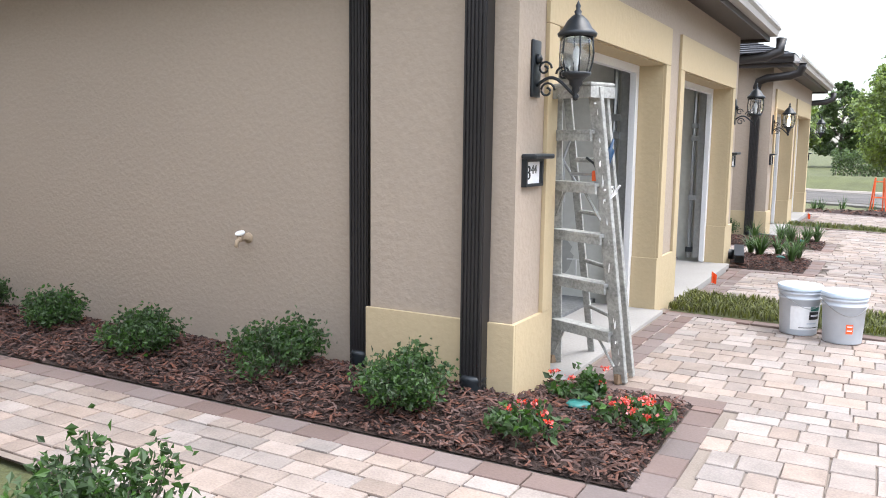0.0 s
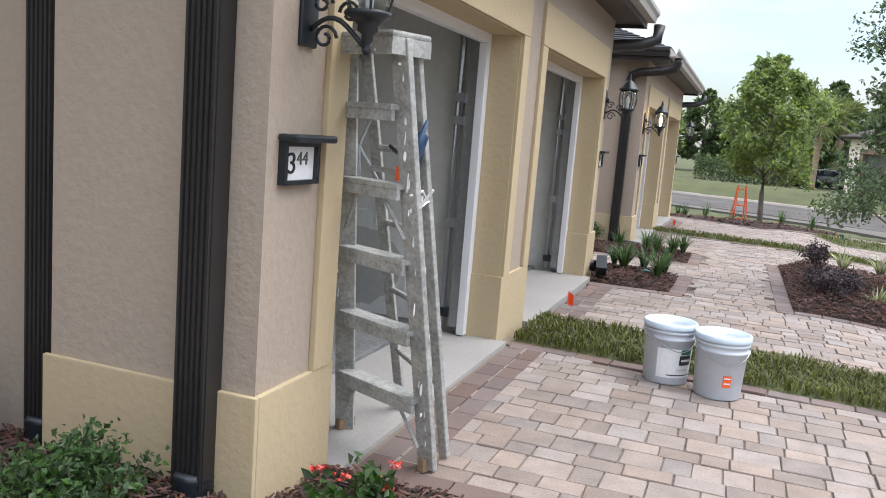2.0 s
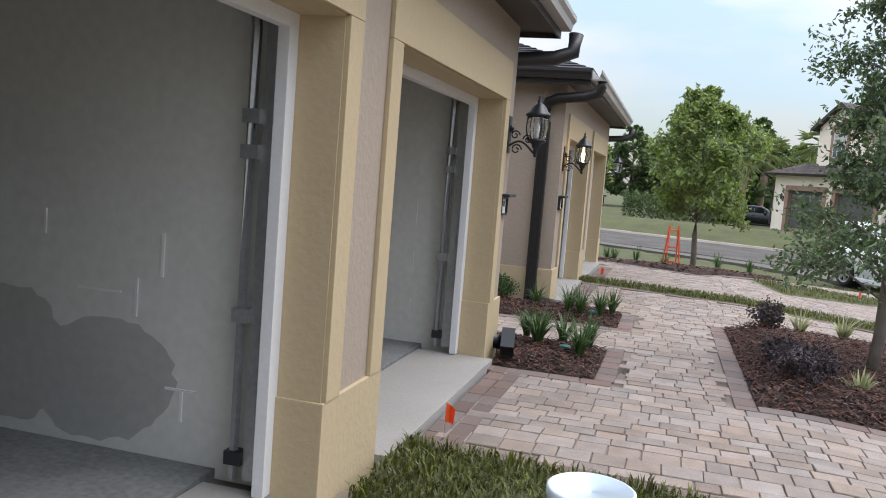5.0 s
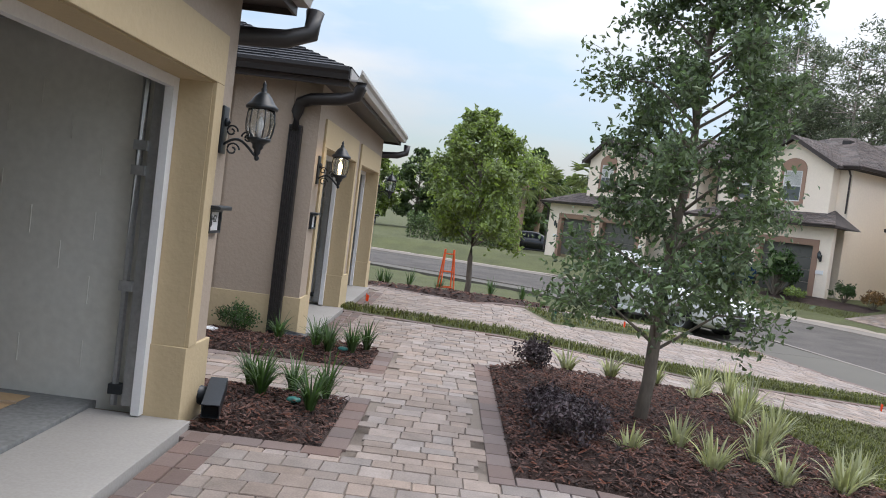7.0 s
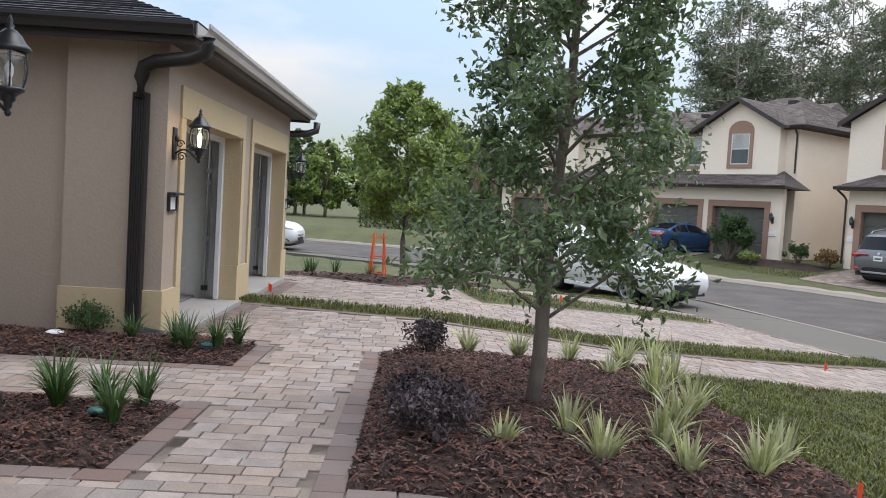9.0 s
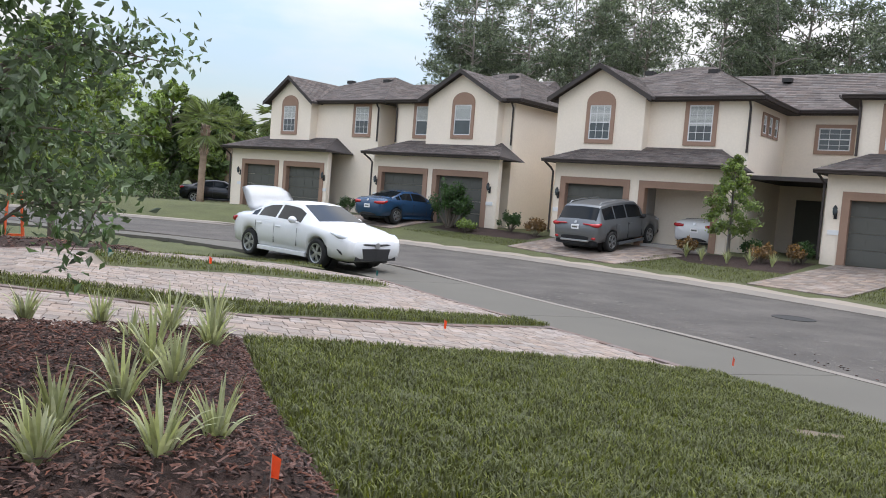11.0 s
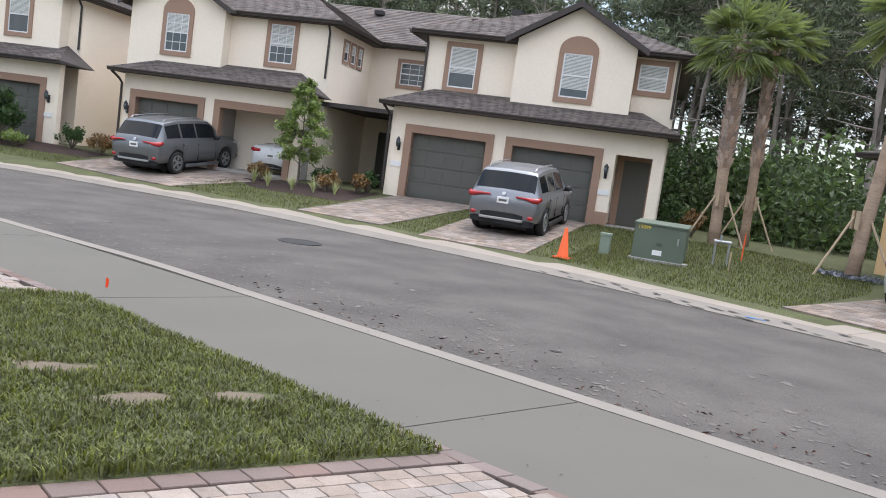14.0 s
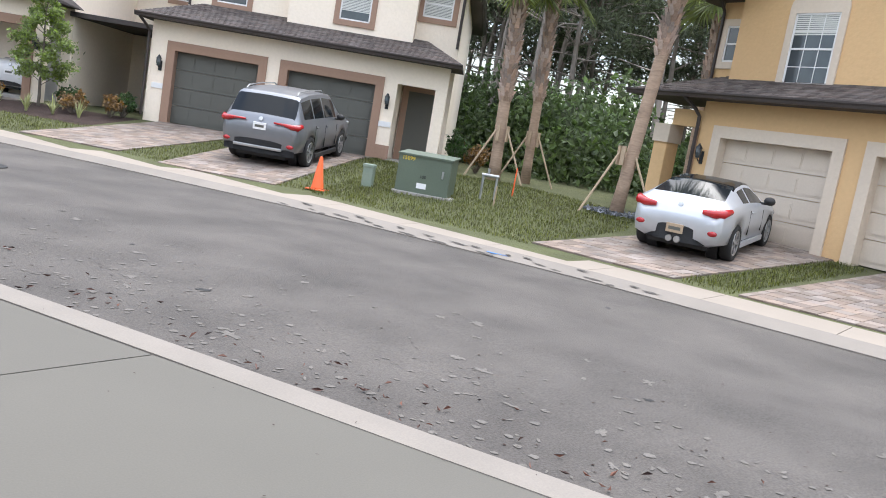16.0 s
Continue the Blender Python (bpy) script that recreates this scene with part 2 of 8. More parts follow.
M["green_pale"] = mat("pale_green_plastic", (0.21, 0.26, 0.21), 0.6, 0.12, 0.6, 40, 0.05, 0.003)
M["yellow_p"] = mat("yellow_letters", (0.75, 0.55, 0.04), 0.6, 0.1, 0.3, 40, 0, 0)
M["bulb"] = glow("warm_bulb", (1.0, 0.72, 0.38), 6.0)
M["lamp_glass"] = glass("seeded_lamp_glass", (0.93, 0.95, 0.95), 0.08)
M["tyre"] = mat("black_rubber", (0.018, 0.018, 0.018), 0.85, 0.2, 0.3, 40, 0.1, 0.003)
M["rim"] = mat("alloy_rim", (0.45, 0.46, 0.47), 0.3, 0.1, 0.3, 30, 0, 0, metal=0.8)
M["car_glass"] = mat("dark_car_glass", (0.01, 0.013, 0.016), 0.06, 0.1, 0.5, 5, 0, 0, spec=0.2)
M["car_white"] = mat("white_car_paint", (0.72, 0.73, 0.74), 0.22, 0.02, 0.8, 5, 0, 0, spec=0.7)
M["car_blue"] = mat("dark_blue_car_paint", (0.018, 0.055, 0.12), 0.2, 0.05, 0.8, 5, 0, 0, spec=0.7)
M["car_black"] = mat("black_car_paint", (0.012, 0.013, 0.018), 0.2, 0.05, 0.8, 5, 0, 0, spec=0.7)
M["car_grey"] = mat("grey_car_paint", (0.17, 0.18, 0.19), 0.3, 0.05, 0.8, 5, 0, 0, metal=0.5)
M["car_steel"] = mat("steel_grey_car_paint", (0.22, 0.23, 0.25), 0.28, 0.05, 0.8, 5, 0, 0, metal=0.5)
M["car_silver"] = mat("silver_car_paint", (0.52, 0.54, 0.57), 0.28, 0.04, 0.8, 5, 0, 0, metal=0.4)
M["tail"] = mat("red_lamp_plastic", (0.42, 0.015, 0.02), 0.2, 0.15, 0.2, 8, 0, 0, spec=0.7)
M["head"] = mat("clear_lamp_plastic", (0.55, 0.57, 0.6), 0.12, 0.2, 0.2, 8, 0, 0, spec=0.8)
M["trim_blk"] = mat("black_trim_plastic", (0.02, 0.02, 0.021), 0.6, 0.2, 0.3, 40, 0.05, 0.002)
M["blue_mark"] = mat("blue_paint_mark", (0.04, 0.22, 0.62), 0.8, 0.2, 0.1, 60, 0.1, 0.003)
M["slab"] = mat("stained_garage_slab", (0.20, 0.205, 0.205), 0.75, 0.4, 0.5, 30, 0.15, 0.004)
M["card"] = mat("brown_kraft_sheet", (0.43, 0.30, 0.17), 0.9, 0.1, 0.4, 30, 0.1, 0.003)
M["stone"] = mat("grey_river_stones", (0.16, 0.17, 0.19), 0.85, 0.3, 0.3, 30, 0.2, 0.005, rand=0.4, island=True)


# thin leaves let some light through
for key in ("leaf_box", "leaf_oak", "leaf_far", "leaf_wood", "leaf_pine", "leaf_lily", "leaf_flax", "frond", "blade"):
    nt = M[key].node_tree
    pb, mo = nt.nodes["Principled BSDF"], nt.nodes["Material Output"]
    tr, mx = nt.nodes.new("ShaderNodeBsdfTranslucent"), nt.nodes.new("ShaderNodeMixShader")
    nt.links.new(pb.inputs["Base Color"].links[0].from_socket, tr.inputs["Color"])
    mx.inputs["Fac"].default_value = 0.38
    nt.links.new(pb.outputs["BSDF"], mx.inputs[1])
    nt.links.new(tr.outputs["BSDF"], mx.inputs[2])
    nt.links.new(mx.outputs["Shader"], mo.inputs["Surface"])


# ---- mesh helpers ----
def bm_new():
    return bmesh.new()


def mesh_of(bm, name, material, smooth=False):
    me = bpy.data.meshes.new(name)
    bm.to_mesh(me)
    bm.free()
    me.materials.append(material)
    if smooth:
        me.polygons.foreach_set("use_smooth", [True] * len(me.polygons))
    return me


def thing(name, label, category, m=None, group="", kind=""):
    """An empty at a thing's base, to hold its parts."""
    ob = new(name)
    ob.empty_display_size = 0.1
    if m is not None:
        ob.matrix_world = m
    return tagged(ob, label, category, group, kind)


def part(name, bm, material, parent=None, label="", smooth=False, kind=""):
    ob = new(name, mesh_of(bm, name, material, smooth))
    if parent is not None:
        ob.parent = parent
    return tagged(ob, label=label, kind=kind)


def single(name, bm, material, label="", category="", kind="structure", smooth=False, group=""):
    ob = new(name, mesh_of(bm, name, material, smooth))
    return tagged(ob, label, category, group, kind)


def raw(name, verts, faces, material, parent=None, kind="", label="", category="", smooth=False):
    me = bpy.data.meshes.new(name)
    me.from_pydata(verts, [], faces)
    me.materials.append(material)
    if smooth:
        me.polygons.foreach_set("use_smooth", [True] * len(me.polygons))
    ob = new(name, me)
    if parent is not None:
        ob.parent = parent
    return tagged(ob, label, category, "", kind)


def box(bm, x0, x1, y0, y1, z0, z1, m=None, bevel=0.0):
    v = bmesh.ops.create_cube(bm, size=1.0)["verts"]
    t = Matrix.Translation(((x0 + x1) / 2, (y0 + y1) / 2, (z0 + z1) / 2)) @ Matrix.Diagonal((abs(x1 - x0), abs(y1 - y0), abs(z1 - z0), 1))
    bmesh.ops.transform(bm, matrix=(m @ t) if m is not None else t, verts=v)
    if bevel:
        ed = {e for w in v for e in w.link_edges}
        bmesh.ops.bevel(bm, geom=list(ed), offset=bevel, segments=2, profile=0.6, affect="EDGES")
    return bm


def rod(bm, a, b, r0, r1=None, n=10, cap=True):
    a, b = Vector(a), Vector(b)
    d = b - a
    q = d.to_track_quat("Z", "Y").to_matrix().to_4x4()
    bmesh.ops.create_cone(bm, cap_ends=cap, segments=n, radius1=r0, radius2=r0 if r1 is None else r1, depth=d.length,
                          matrix=Matrix.Translation((a + b) / 2) @ q)
    return bm


def tube(bm, pts, r, n=8, flat=None):
    """A bent pipe through pts; flat=(w, d) gives it a box section."""
    pts = [Vector(p) for p in pts]
    rings = []
    for i, p in enumerate(pts):
        d = (pts[min(i + 1, len(pts) - 1)] - pts[max(i - 1, 0)]).normalized()
        q = d.to_track_quat("Z", "Y").to_matrix()
        rr = r[i] if isinstance(r, (list, tuple)) else r
        ring = []
        for k in range(n):
            a = 2 * math.pi * k / n
            ring.append(bm.verts.new(p + q @ Vector((math.cos(a) * rr, math.sin(a) * rr, 0))))
        rings.append(ring)
    for a, b in zip(rings, rings[1:]):
        for k in range(n):
            bm.faces.new((a[k], a[(k + 1) % n], b[(k + 1) % n], b[k]))
    bm.faces.new(rings[0][::-1])
    bm.faces.new(rings[-1])
    return bm


def lathe(bm, prof, n=20, m=None, caps=True):
    """A turned shape from (radius, height) pairs."""
    rings = []
    for r, z in prof:
        rings.append([bm.verts.new((math.cos(2 * math.pi * k / n) * max(r, 1e-4), math.sin(2 * math.pi * k / n) * max(r, 1e-4), z)) for k in range(n)])
    made = [v for g_ in rings for v in g_]
    for a, b in zip(rings, rings[1:]):
        for k in range(n):
            bm.faces.new((a[k], a[(k + 1) % n], b[(k + 1) % n], b[k]))
    if caps:
        bm.faces.new(rings[0][::-1])
        bm.faces.new(rings[-1])
    if m is not None:
        bmesh.ops.transform(bm, matrix=m, verts=made)
    return bm


def slab(bm, pts, z0, z1, m=None):
    """A flat shape with straight sides, from a plan outline; z0 and z1 may be functions of (x, y)."""
    f0 = z0 if callable(z0) else (lambda x, y: z0)
    f1 = z1 if callable(z1) else (lambda x, y: z1)
    lo = [bm.verts.new((x, y, f0(x, y))) for x, y in pts]
    hi = [bm.verts.new((x, y, f1(x, y))) for x, y in pts]
    n = len(pts)
    bm.faces.new(hi)
    bm.faces.new(lo[::-1])
    for i in range(n):
        bm.faces.new((lo[i], lo[(i + 1) % n], hi[(i + 1) % n], hi[i]))
    if m is not None:
        bmesh.ops.transform(bm, matrix=m, verts=lo + hi)
    bmesh.ops.recalc_face_normals(bm, faces=list({f for v in lo + hi for f in v.link_faces}))
    return bm


def text_part(name, words, size, m, material, parent=None, depth=0.002):
    """Letters in the built-in font, turned into a mesh; they lie in the local x-z plane, facing -y, centred."""
    cu = bpy.data.curves.new(name, "FONT")
    cu.body, cu.size, cu.extrude, cu.align_x, cu.align_y = words, size, depth, "CENTER", "CENTER"
    tmp = bpy.data.objects.new(name, cu)
    scene.collection.objects.link(tmp)
    bpy.context.view_layer.update()
    me = bpy.data.meshes.new_from_object(tmp)
    bpy.data.objects.remove(tmp)
    me.materials.clear()
    me.materials.append(material)
    ob = new(name, me)
    ob.matrix_world = m @ pose(0, 0, 0, 90, 0, 0)
    if parent is not None:
        ob.parent = parent
    return ob


# ---- plan: the two kerb lines and the lie of the land ----
NEAR_KERB = [(-60, 28.0), (0, 14.2), (8.2, 12.4), (11.5, 11.8), (13.3, 11.45), (17.7, 10.62), (21.4, 9.6), (27.2, 8.3), (31, 6.3), (35, 1.0), (38, -6), (41, -20), (48, -80)]
FAR_KERB = [(-60, 12), (-20, 17.5), (0, 19.1), (7.8, 19.45), (12.3, 19.4), (17.5, 18.8), (21.5, 17.8), (27.3, 16.1), (33, 13.2), (38, 9.7), (42, 5), (47, -6), (53, -25), (62, -80)]


def x_near(y):
    return float(np.interp(y, [p[0] for p in NEAR_KERB], [p[1] for p in NEAR_KERB]))


def x_far(y):
    return float(np.interp(y, [p[0] for p in FAR_KERB], [p[1] for p in FAR_KERB]))


ROAD_Z, WALK_Z, FAR_Z = -0.88, -0.8, -0.22
WALK_W = 2.28


def land(x, y):
    """Height of the finished ground."""
    n, f = x_near(y), x_far(y)
    if x < n:
        start = -0.009 * min(max(y - 6, 0), 14)
        u = min(max((x - 0.6) / max(n - WALK_W - 0.6, 2.0), 0), 1)
        side = min(max((y - 21) / 5.0, 0), 1)
        u = max(u, side)
        return start * (1 - u) + WALK_Z * u
    if x < f:
        return ROAD_Z
    return -0.8 + (FAR_Z + 0.8) * min(max((x - f - 1.6) / 6.7, 0), 1) * min(max((66 - y) / 16, 0.3), 1)


# ---- ground, road, walks ----
def axis(lo, hi, fine_lo, fine_hi, step):
    mid = list(np.arange(fine_lo, fine_hi + 1e-6, step))
    out = [fine_lo - d for d in (3, 8, 18, 40, 90, 200) if fine_lo - d > lo][::-1] + mid + [fine_hi + d for d in (3, 8, 18, 40, 90, 200) if fine_hi + d < hi]
    return [lo] + out + [hi]


def build_ground():
    xs, ys = axis(-600, 700, -9, 45, 0.75), axis(-500, 900, -6, 66, 0.75)
    verts, faces = [], []
    for y in ys:
        for x in xs:
            z = land(x, y) - (0.14 if x_near(y) - 2.9 < x < x_far(y) + 0.9 else (0.05 if x < x_near(y) else 0.0))
            if -12 < x < -1.2 and 3 < y < 21:
                z -= 0.25
            verts.append((x, y, z))
    w = len(xs)
    for j in range(len(ys) - 1):
        for i in range(w - 1):
            a = j * w + i
            faces.append((a, a + 1, a + w + 1, a + w))
    raw("ground", verts, faces, M["turf"], kind="structure", label="green turf ground sloping gently to the street", category="ground", smooth=True)


def ribbon(name, left, right, y_list, zl, zr, thick, material, label, category):
    """A strip between two lines x = left(y), right(y)."""
    verts, faces = [], []
    for y in y_list:
        for x, z in ((left(y), zl), (right(y), zr), (right(y), zr - thick), (left(y), zl - thick)):
            verts.append((x, y, z))
    for j in range(len(y_list) - 1):
        for k in range(4):
            a, b = j * 4 + k, j * 4 + (k + 1) % 4
            faces.append((a, b, b + 4, a + 4))
    return raw(name, verts, faces, material, kind="structure", label=label, category=category)


RY = list(np.arange(-58, 48, 1.0))
RYF = list(np.arange(-58, 66, 1.0))


def road_mesh():
    verts, faces = [], []
    rows = []
    for y in np.arange(-58, 66, 1.0):
        a = x_near(y) if y < 47 else -80
        b = x_far(y)
        cols = [a + (b - a) * k / 10 for k in range(11)]
        rows.append(len(verts))
        for k, x in enumerate(cols):
            verts.append((x, y, ROAD_Z + 0.05 * (1 - abs(k - 5) / 5) - 0.02))
    for p, q in zip(rows, rows[1:]):
        for k in range(10):
            faces.append((p + k, p + k + 1, q + k + 1, q + k))
    raw("road", verts, faces, M["asphalt"], kind="structure", label="grey worn asphalt residential street", category="road", smooth=True)


build_ground()
road_mesh()
ribbon("kerb_near", lambda y: x_near(y) - 0.35, x_near, RY, WALK_Z + 0.006, WALK_Z - 0.03, 0.2, M["kerb"], "pale concrete mountable kerb along the street", "kerb")
ribbon("kerb_far", x_far, lambda y: x_far(y) + 0.42, RYF, ROAD_Z + 0.0, WALK_Z + 0.004, 0.2, M["kerb"], "pale concrete mountable kerb across the street", "kerb")


def walk_slabs(name, left, right, y0, y1, step, material, label, join):
    """Concrete walk cast in slabs with open joints between them."""
    verts, faces = [], []
    y = y0
    while y < y1:
        a, b = y + join, y + step - join
        base = len(verts)
        for yy in (a, b):
            for x in (left(yy), right(yy)):
                verts.append((x, yy, WALK_Z))
        for yy in (a, b):
            for x in (left(yy), right(yy)):
                verts.append((x, yy, WALK_Z - 0.1))
        for f in ((0, 1, 3, 2), (0, 4, 5, 1), (2, 3, 7, 6), (0, 2, 6, 4), (1, 5, 7, 3)):
            faces.append(tuple(base + k for k in f))
        y += step
    raw(name, verts, faces, material, kind="structure", label=label, category="sidewalk")


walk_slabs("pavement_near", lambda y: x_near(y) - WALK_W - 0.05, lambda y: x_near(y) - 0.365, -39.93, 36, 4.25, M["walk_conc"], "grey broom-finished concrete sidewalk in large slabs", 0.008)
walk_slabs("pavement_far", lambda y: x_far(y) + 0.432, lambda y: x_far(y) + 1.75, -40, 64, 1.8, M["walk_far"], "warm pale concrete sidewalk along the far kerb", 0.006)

# worn patches, grit and oil marks on the road
rs = random.Random(4)


def blot(cx, cy, rx, ry, ang, lift=0.006, n=18, rough=0.35):
    pts = []
    for k in range(n):
        a = 2 * math.pi * k / n
        r = 1 + rs.uniform(-rough, rough)
        x, y = math.cos(a) * rx * r, math.sin(a) * ry * r
        pts.append((cx + x * math.cos(ang) - y * math.sin(ang), cy + x * math.sin(ang) + y * math.cos(ang)))
    return pts


def road_z(x, y):
    a, b = x_near(y), x_far(y)
    return ROAD_Z + 0.05 * (1 - abs((x - a) / (b - a) - 0.5) * 2) - 0.02


def flat_marks(name, blots, zf, material, label, category, kind="stuff", up=0.004):
    verts, faces = [], []
    for pts in blots:
        b = len(verts)
        verts += [(x, y, zf(x, y) + up) for x, y in pts]
        faces.append(tuple(range(b, b + len(pts))))
    return raw(name, verts, faces, material, kind=kind, label=label, category=category)


flat_marks("worn_patches", [blot(x_near(y) + rs.uniform(0.5, 3.2), y, rs.uniform(0.02, 0.06), rs.uniform(0.02, 0.08), rs.uniform(0, 3), rough=0.7) for y in np.arange(7, 24, 0.3)],
           road_z, M["asphalt_patch"], "pale scuffs and worn spots on the asphalt", "road mark")
flat_marks("pale_grit", [blot(x_near(y) + abs(rs.gauss(0, 1.0)) + 0.1, y, rs.uniform(0.008, 0.035), rs.uniform(0.008, 0.04), rs.uniform(0, 3), n=7) for y in np.arange(6, 24, 0.025)],
           road_z, M["asphalt_patch"], "pale grit and chips strewn along the gutter", "grit", up=0.005)
flat_marks("dark_crumbs", [blot(x_near(y) + abs(rs.gauss(0, 1.6)) + 0.1, y, rs.uniform(0.004, 0.018), rs.uniform(0.004, 0.012), rs.uniform(0, 3), n=7) for y in np.arange(6, 24, 0.06)],
           road_z, M["soil"], "dark crumbs of mulch strewn on the asphalt", "litter", up=0.006)
flat_marks("pale_grit", [blot(x_near(y) - rs.uniform(0.1, WALK_W - 0.1), y, rs.uniform(0.003, 0.008), rs.uniform(0.004, 0.014), rs.uniform(0, 3), n=7) for y in np.arange(6, 20, 0.2)],
           lambda x, y: WALK_Z + 0.004, M["soil"], "dark crumbs and bits of leaf on the sidewalk", "litter", up=0.004)
flat_marks("dark_oil_spots", [blot(x_near(y) + rs.uniform(1.0, 6.0), y, rs.uniform(0.03, 0.08), rs.uniform(0.02, 0.06), rs.uniform(0, 3)) for y in np.arange(7, 26, 1.9)],
           road_z, M["tyre"], "small dark oil spots on the asphalt", "road mark")
bm = bm_new()
lathe(bm, [(0.0, 0), (0.43, 0), (0.43, 0.012), (0.38, 0.012), (0.36, 0.006), (0.2, 0.008), (0.0, 0.008)], 32)
mh = single("manhole_cover", bm, M["tyre"], "round dark iron manhole cover set in the asphalt", "manhole cover", kind="")
mh.location = (14.6, 20.6, road_z(14.6, 20.6) + 0.001)


# ---- paving: rows of tumbled concrete pavers ----
def inside(poly, x, y):
    c = False
    for (x0, y0), (x1, y1) in zip(poly, poly[1:] + poly[:1]):
        if (y0 > y) != (y1 > y) and x < (x1 - x0) * (y - y0) / (y1 - y0) + x0:
            c = not c
    return c


def lot_line(x, a, b):
    """Lot lines leave the facade square and turn towards the street."""
    return a + (b - a) * min(max((x - 2.0) / 8.0, 0), 1)


DY = 9.68
BED_A = [(-9, 3.25), (-0.92, 3.25), (-0.92, 4.5), (-1.75, 4.5), (-1.75, 4.2), (-9, 4.2)]


def bed_b(d):
    return [(-1.7, 10.08 + d), (-0.88, 10.08 + d), (-0.88, 11.32 + d), (-3.6, 11.32 + d), (-3.6, 10.54 + d), (-1.7, 10.54 + d)]


def bed_c(d):
    return [(-6.0, 12.65 + d), (-0.88, 12.65 + d), (-0.88, 13.7 + d), (-6.0, 13.7 + d)]


def bed_d(d):
    return [(0.29, 9.97 + d), (2.3, 9.97 + d), (3.27, 10.45 + d), (3.17, 11.5 + d), (3.12, 12.5 + d), (3.1, 14.3 + d), (1.2, 13.62 + d), (0.27, 13.52 + d)]


LAWN = [(3.28, 10.48), (9.55, 10.55), (9.3, 12.2), (9.05, 13.7), (8.85, 15.25), (7.8, 15.4), (3.12, 14.4), (3.13, 12.5), (3.18, 11.5)]
STRIP_1 = [(-1.68, 7.06), (2.0, 6.74), (9.3, 6.55), (9.3, 7.35), (2.0, 7.62), (-1.68, 7.96)]
STRIP_2 = [(-1.75, 16.75), (0.4, 16.15), (3.2, 15.95), (6.0, 17.2), (8.1, 18.45), (7.9, 19.0), (5.6, 17.9), (3.0, 16.75), (0.4, 16.8), (-1.75, 17.35)]
STRIP_3 = [(1.6, 19.2), (3.5, 20.6), (6.4, 22.0), (6.2, 22.7), (3.6, 21.9), (1.2, 21.0)]
LAWN_3 = [(1.3, 23.2), (3.2, 23.4), (5.6, 24.6), (5.2, 26.6), (1.0, 26.0)]
BED_E = [(-2.6, 21.6), (-1.0, 20.7), (0.2, 20.1), (1.9, 22.0), (2.2, 23.6), (0.6, 25.6), (-2.6, 25.2)]
HOLES = [BED_A, bed_b(0), bed_c(0), bed_d(0), LAWN, STRIP_1, STRIP_2, STRIP_3, LAWN_3, BED_E]


def outline_gap(poly, x, y):
    """Distance from a point to an outline."""
    best = 9.0
    for (x0, y0), (x1, y1) in zip(poly, poly[1:] + poly[:1]):
        dx, dy = x1 - x0, y1 - y0
        t = min(max(((x - x0) * dx + (y - y0) * dy) / (dx * dx + dy * dy + 1e-9), 0), 1)
        best = min(best, math.hypot(x0 + t * dx - x, y0 + t * dy - y))
    return best


def cut(poly, a, b):
    """A convex plan polygon, cut back to the side a*x + b*y... kept left of the line a -> b."""
    out = []
    for p, q in zip(poly, poly[1:] + poly[:1]):
        sp = (b[0] - a[0]) * (p[1] - a[1]) - (b[1] - a[1]) * (p[0] - a[0])
        sq = (b[0] - a[0]) * (q[1] - a[1]) - (b[1] - a[1]) * (q[0] - a[0])
        if sp >= 0:
            out.append(p)
        if sp * sq < 0:
            t = sp / (sp - sq)
            out.append((p[0] + (q[0] - p[0]) * t, p[1] + (q[1] - p[1]) * t))
    return out


def paver_geo(pts, lift, verts, faces, thick=0.05):
    """One paver: softened top edge and sides."""
    n = len(pts)
    cx, cy = sum(p[0] for p in pts) / n, sum(p[1] for p in pts) / n
    b = len(verts)
    top = [(cx + (x - cx) * 0.965, cy + (y - cy) * 0.965) for x, y in pts]
    zc = land(cx, cy)
    gx, gy = (land(cx + 0.2, cy) - land(cx - 0.2, cy)) / 0.4, (land(cx, cy + 0.2) - land(cx, cy - 0.2)) / 0.4
    gx, gy = min(max(gx, -0.15), 0.15), min(max(gy, -0.15), 0.15)
    h = lambda x, y: zc + gx * (x - cx) + gy * (y - cy) + lift
    verts += [(x, y, h(x, y)) for x, y in top] + [(x, y, h(x, y) - 0.005) for x, y in pts] + [(x, y, h(x, y) - thick) for x, y in pts]
    faces.append(tuple(range(b, b + n)))
    for k in range(n):
        j = (k + 1) % n
        faces.append((b + k, b + n + k, b + n + j, b + j))
        faces.append((b + n + k, b + 2 * n + k, b + 2 * n + j, b + n + j))


PAVE_ZONES = [  # x0, x1, y0, y1 of paved ground
    (-8.0, 10.9, 2.2, 7.2), (-2.0, 4.0, 0.2, 2.2), (-1.58, 10.9, 7.2, 11.0), (-4.5, 3.0, 10.0, 13.6), (-1.58, 9.6, 13.4, 24.0), (-4.5, 1.3, 19.6, 24.5),
]
HOUSE_BOXES = [(-14, -1.58, 3.9, 10.6), (-14, -1.58, 13.7, 20.3)]


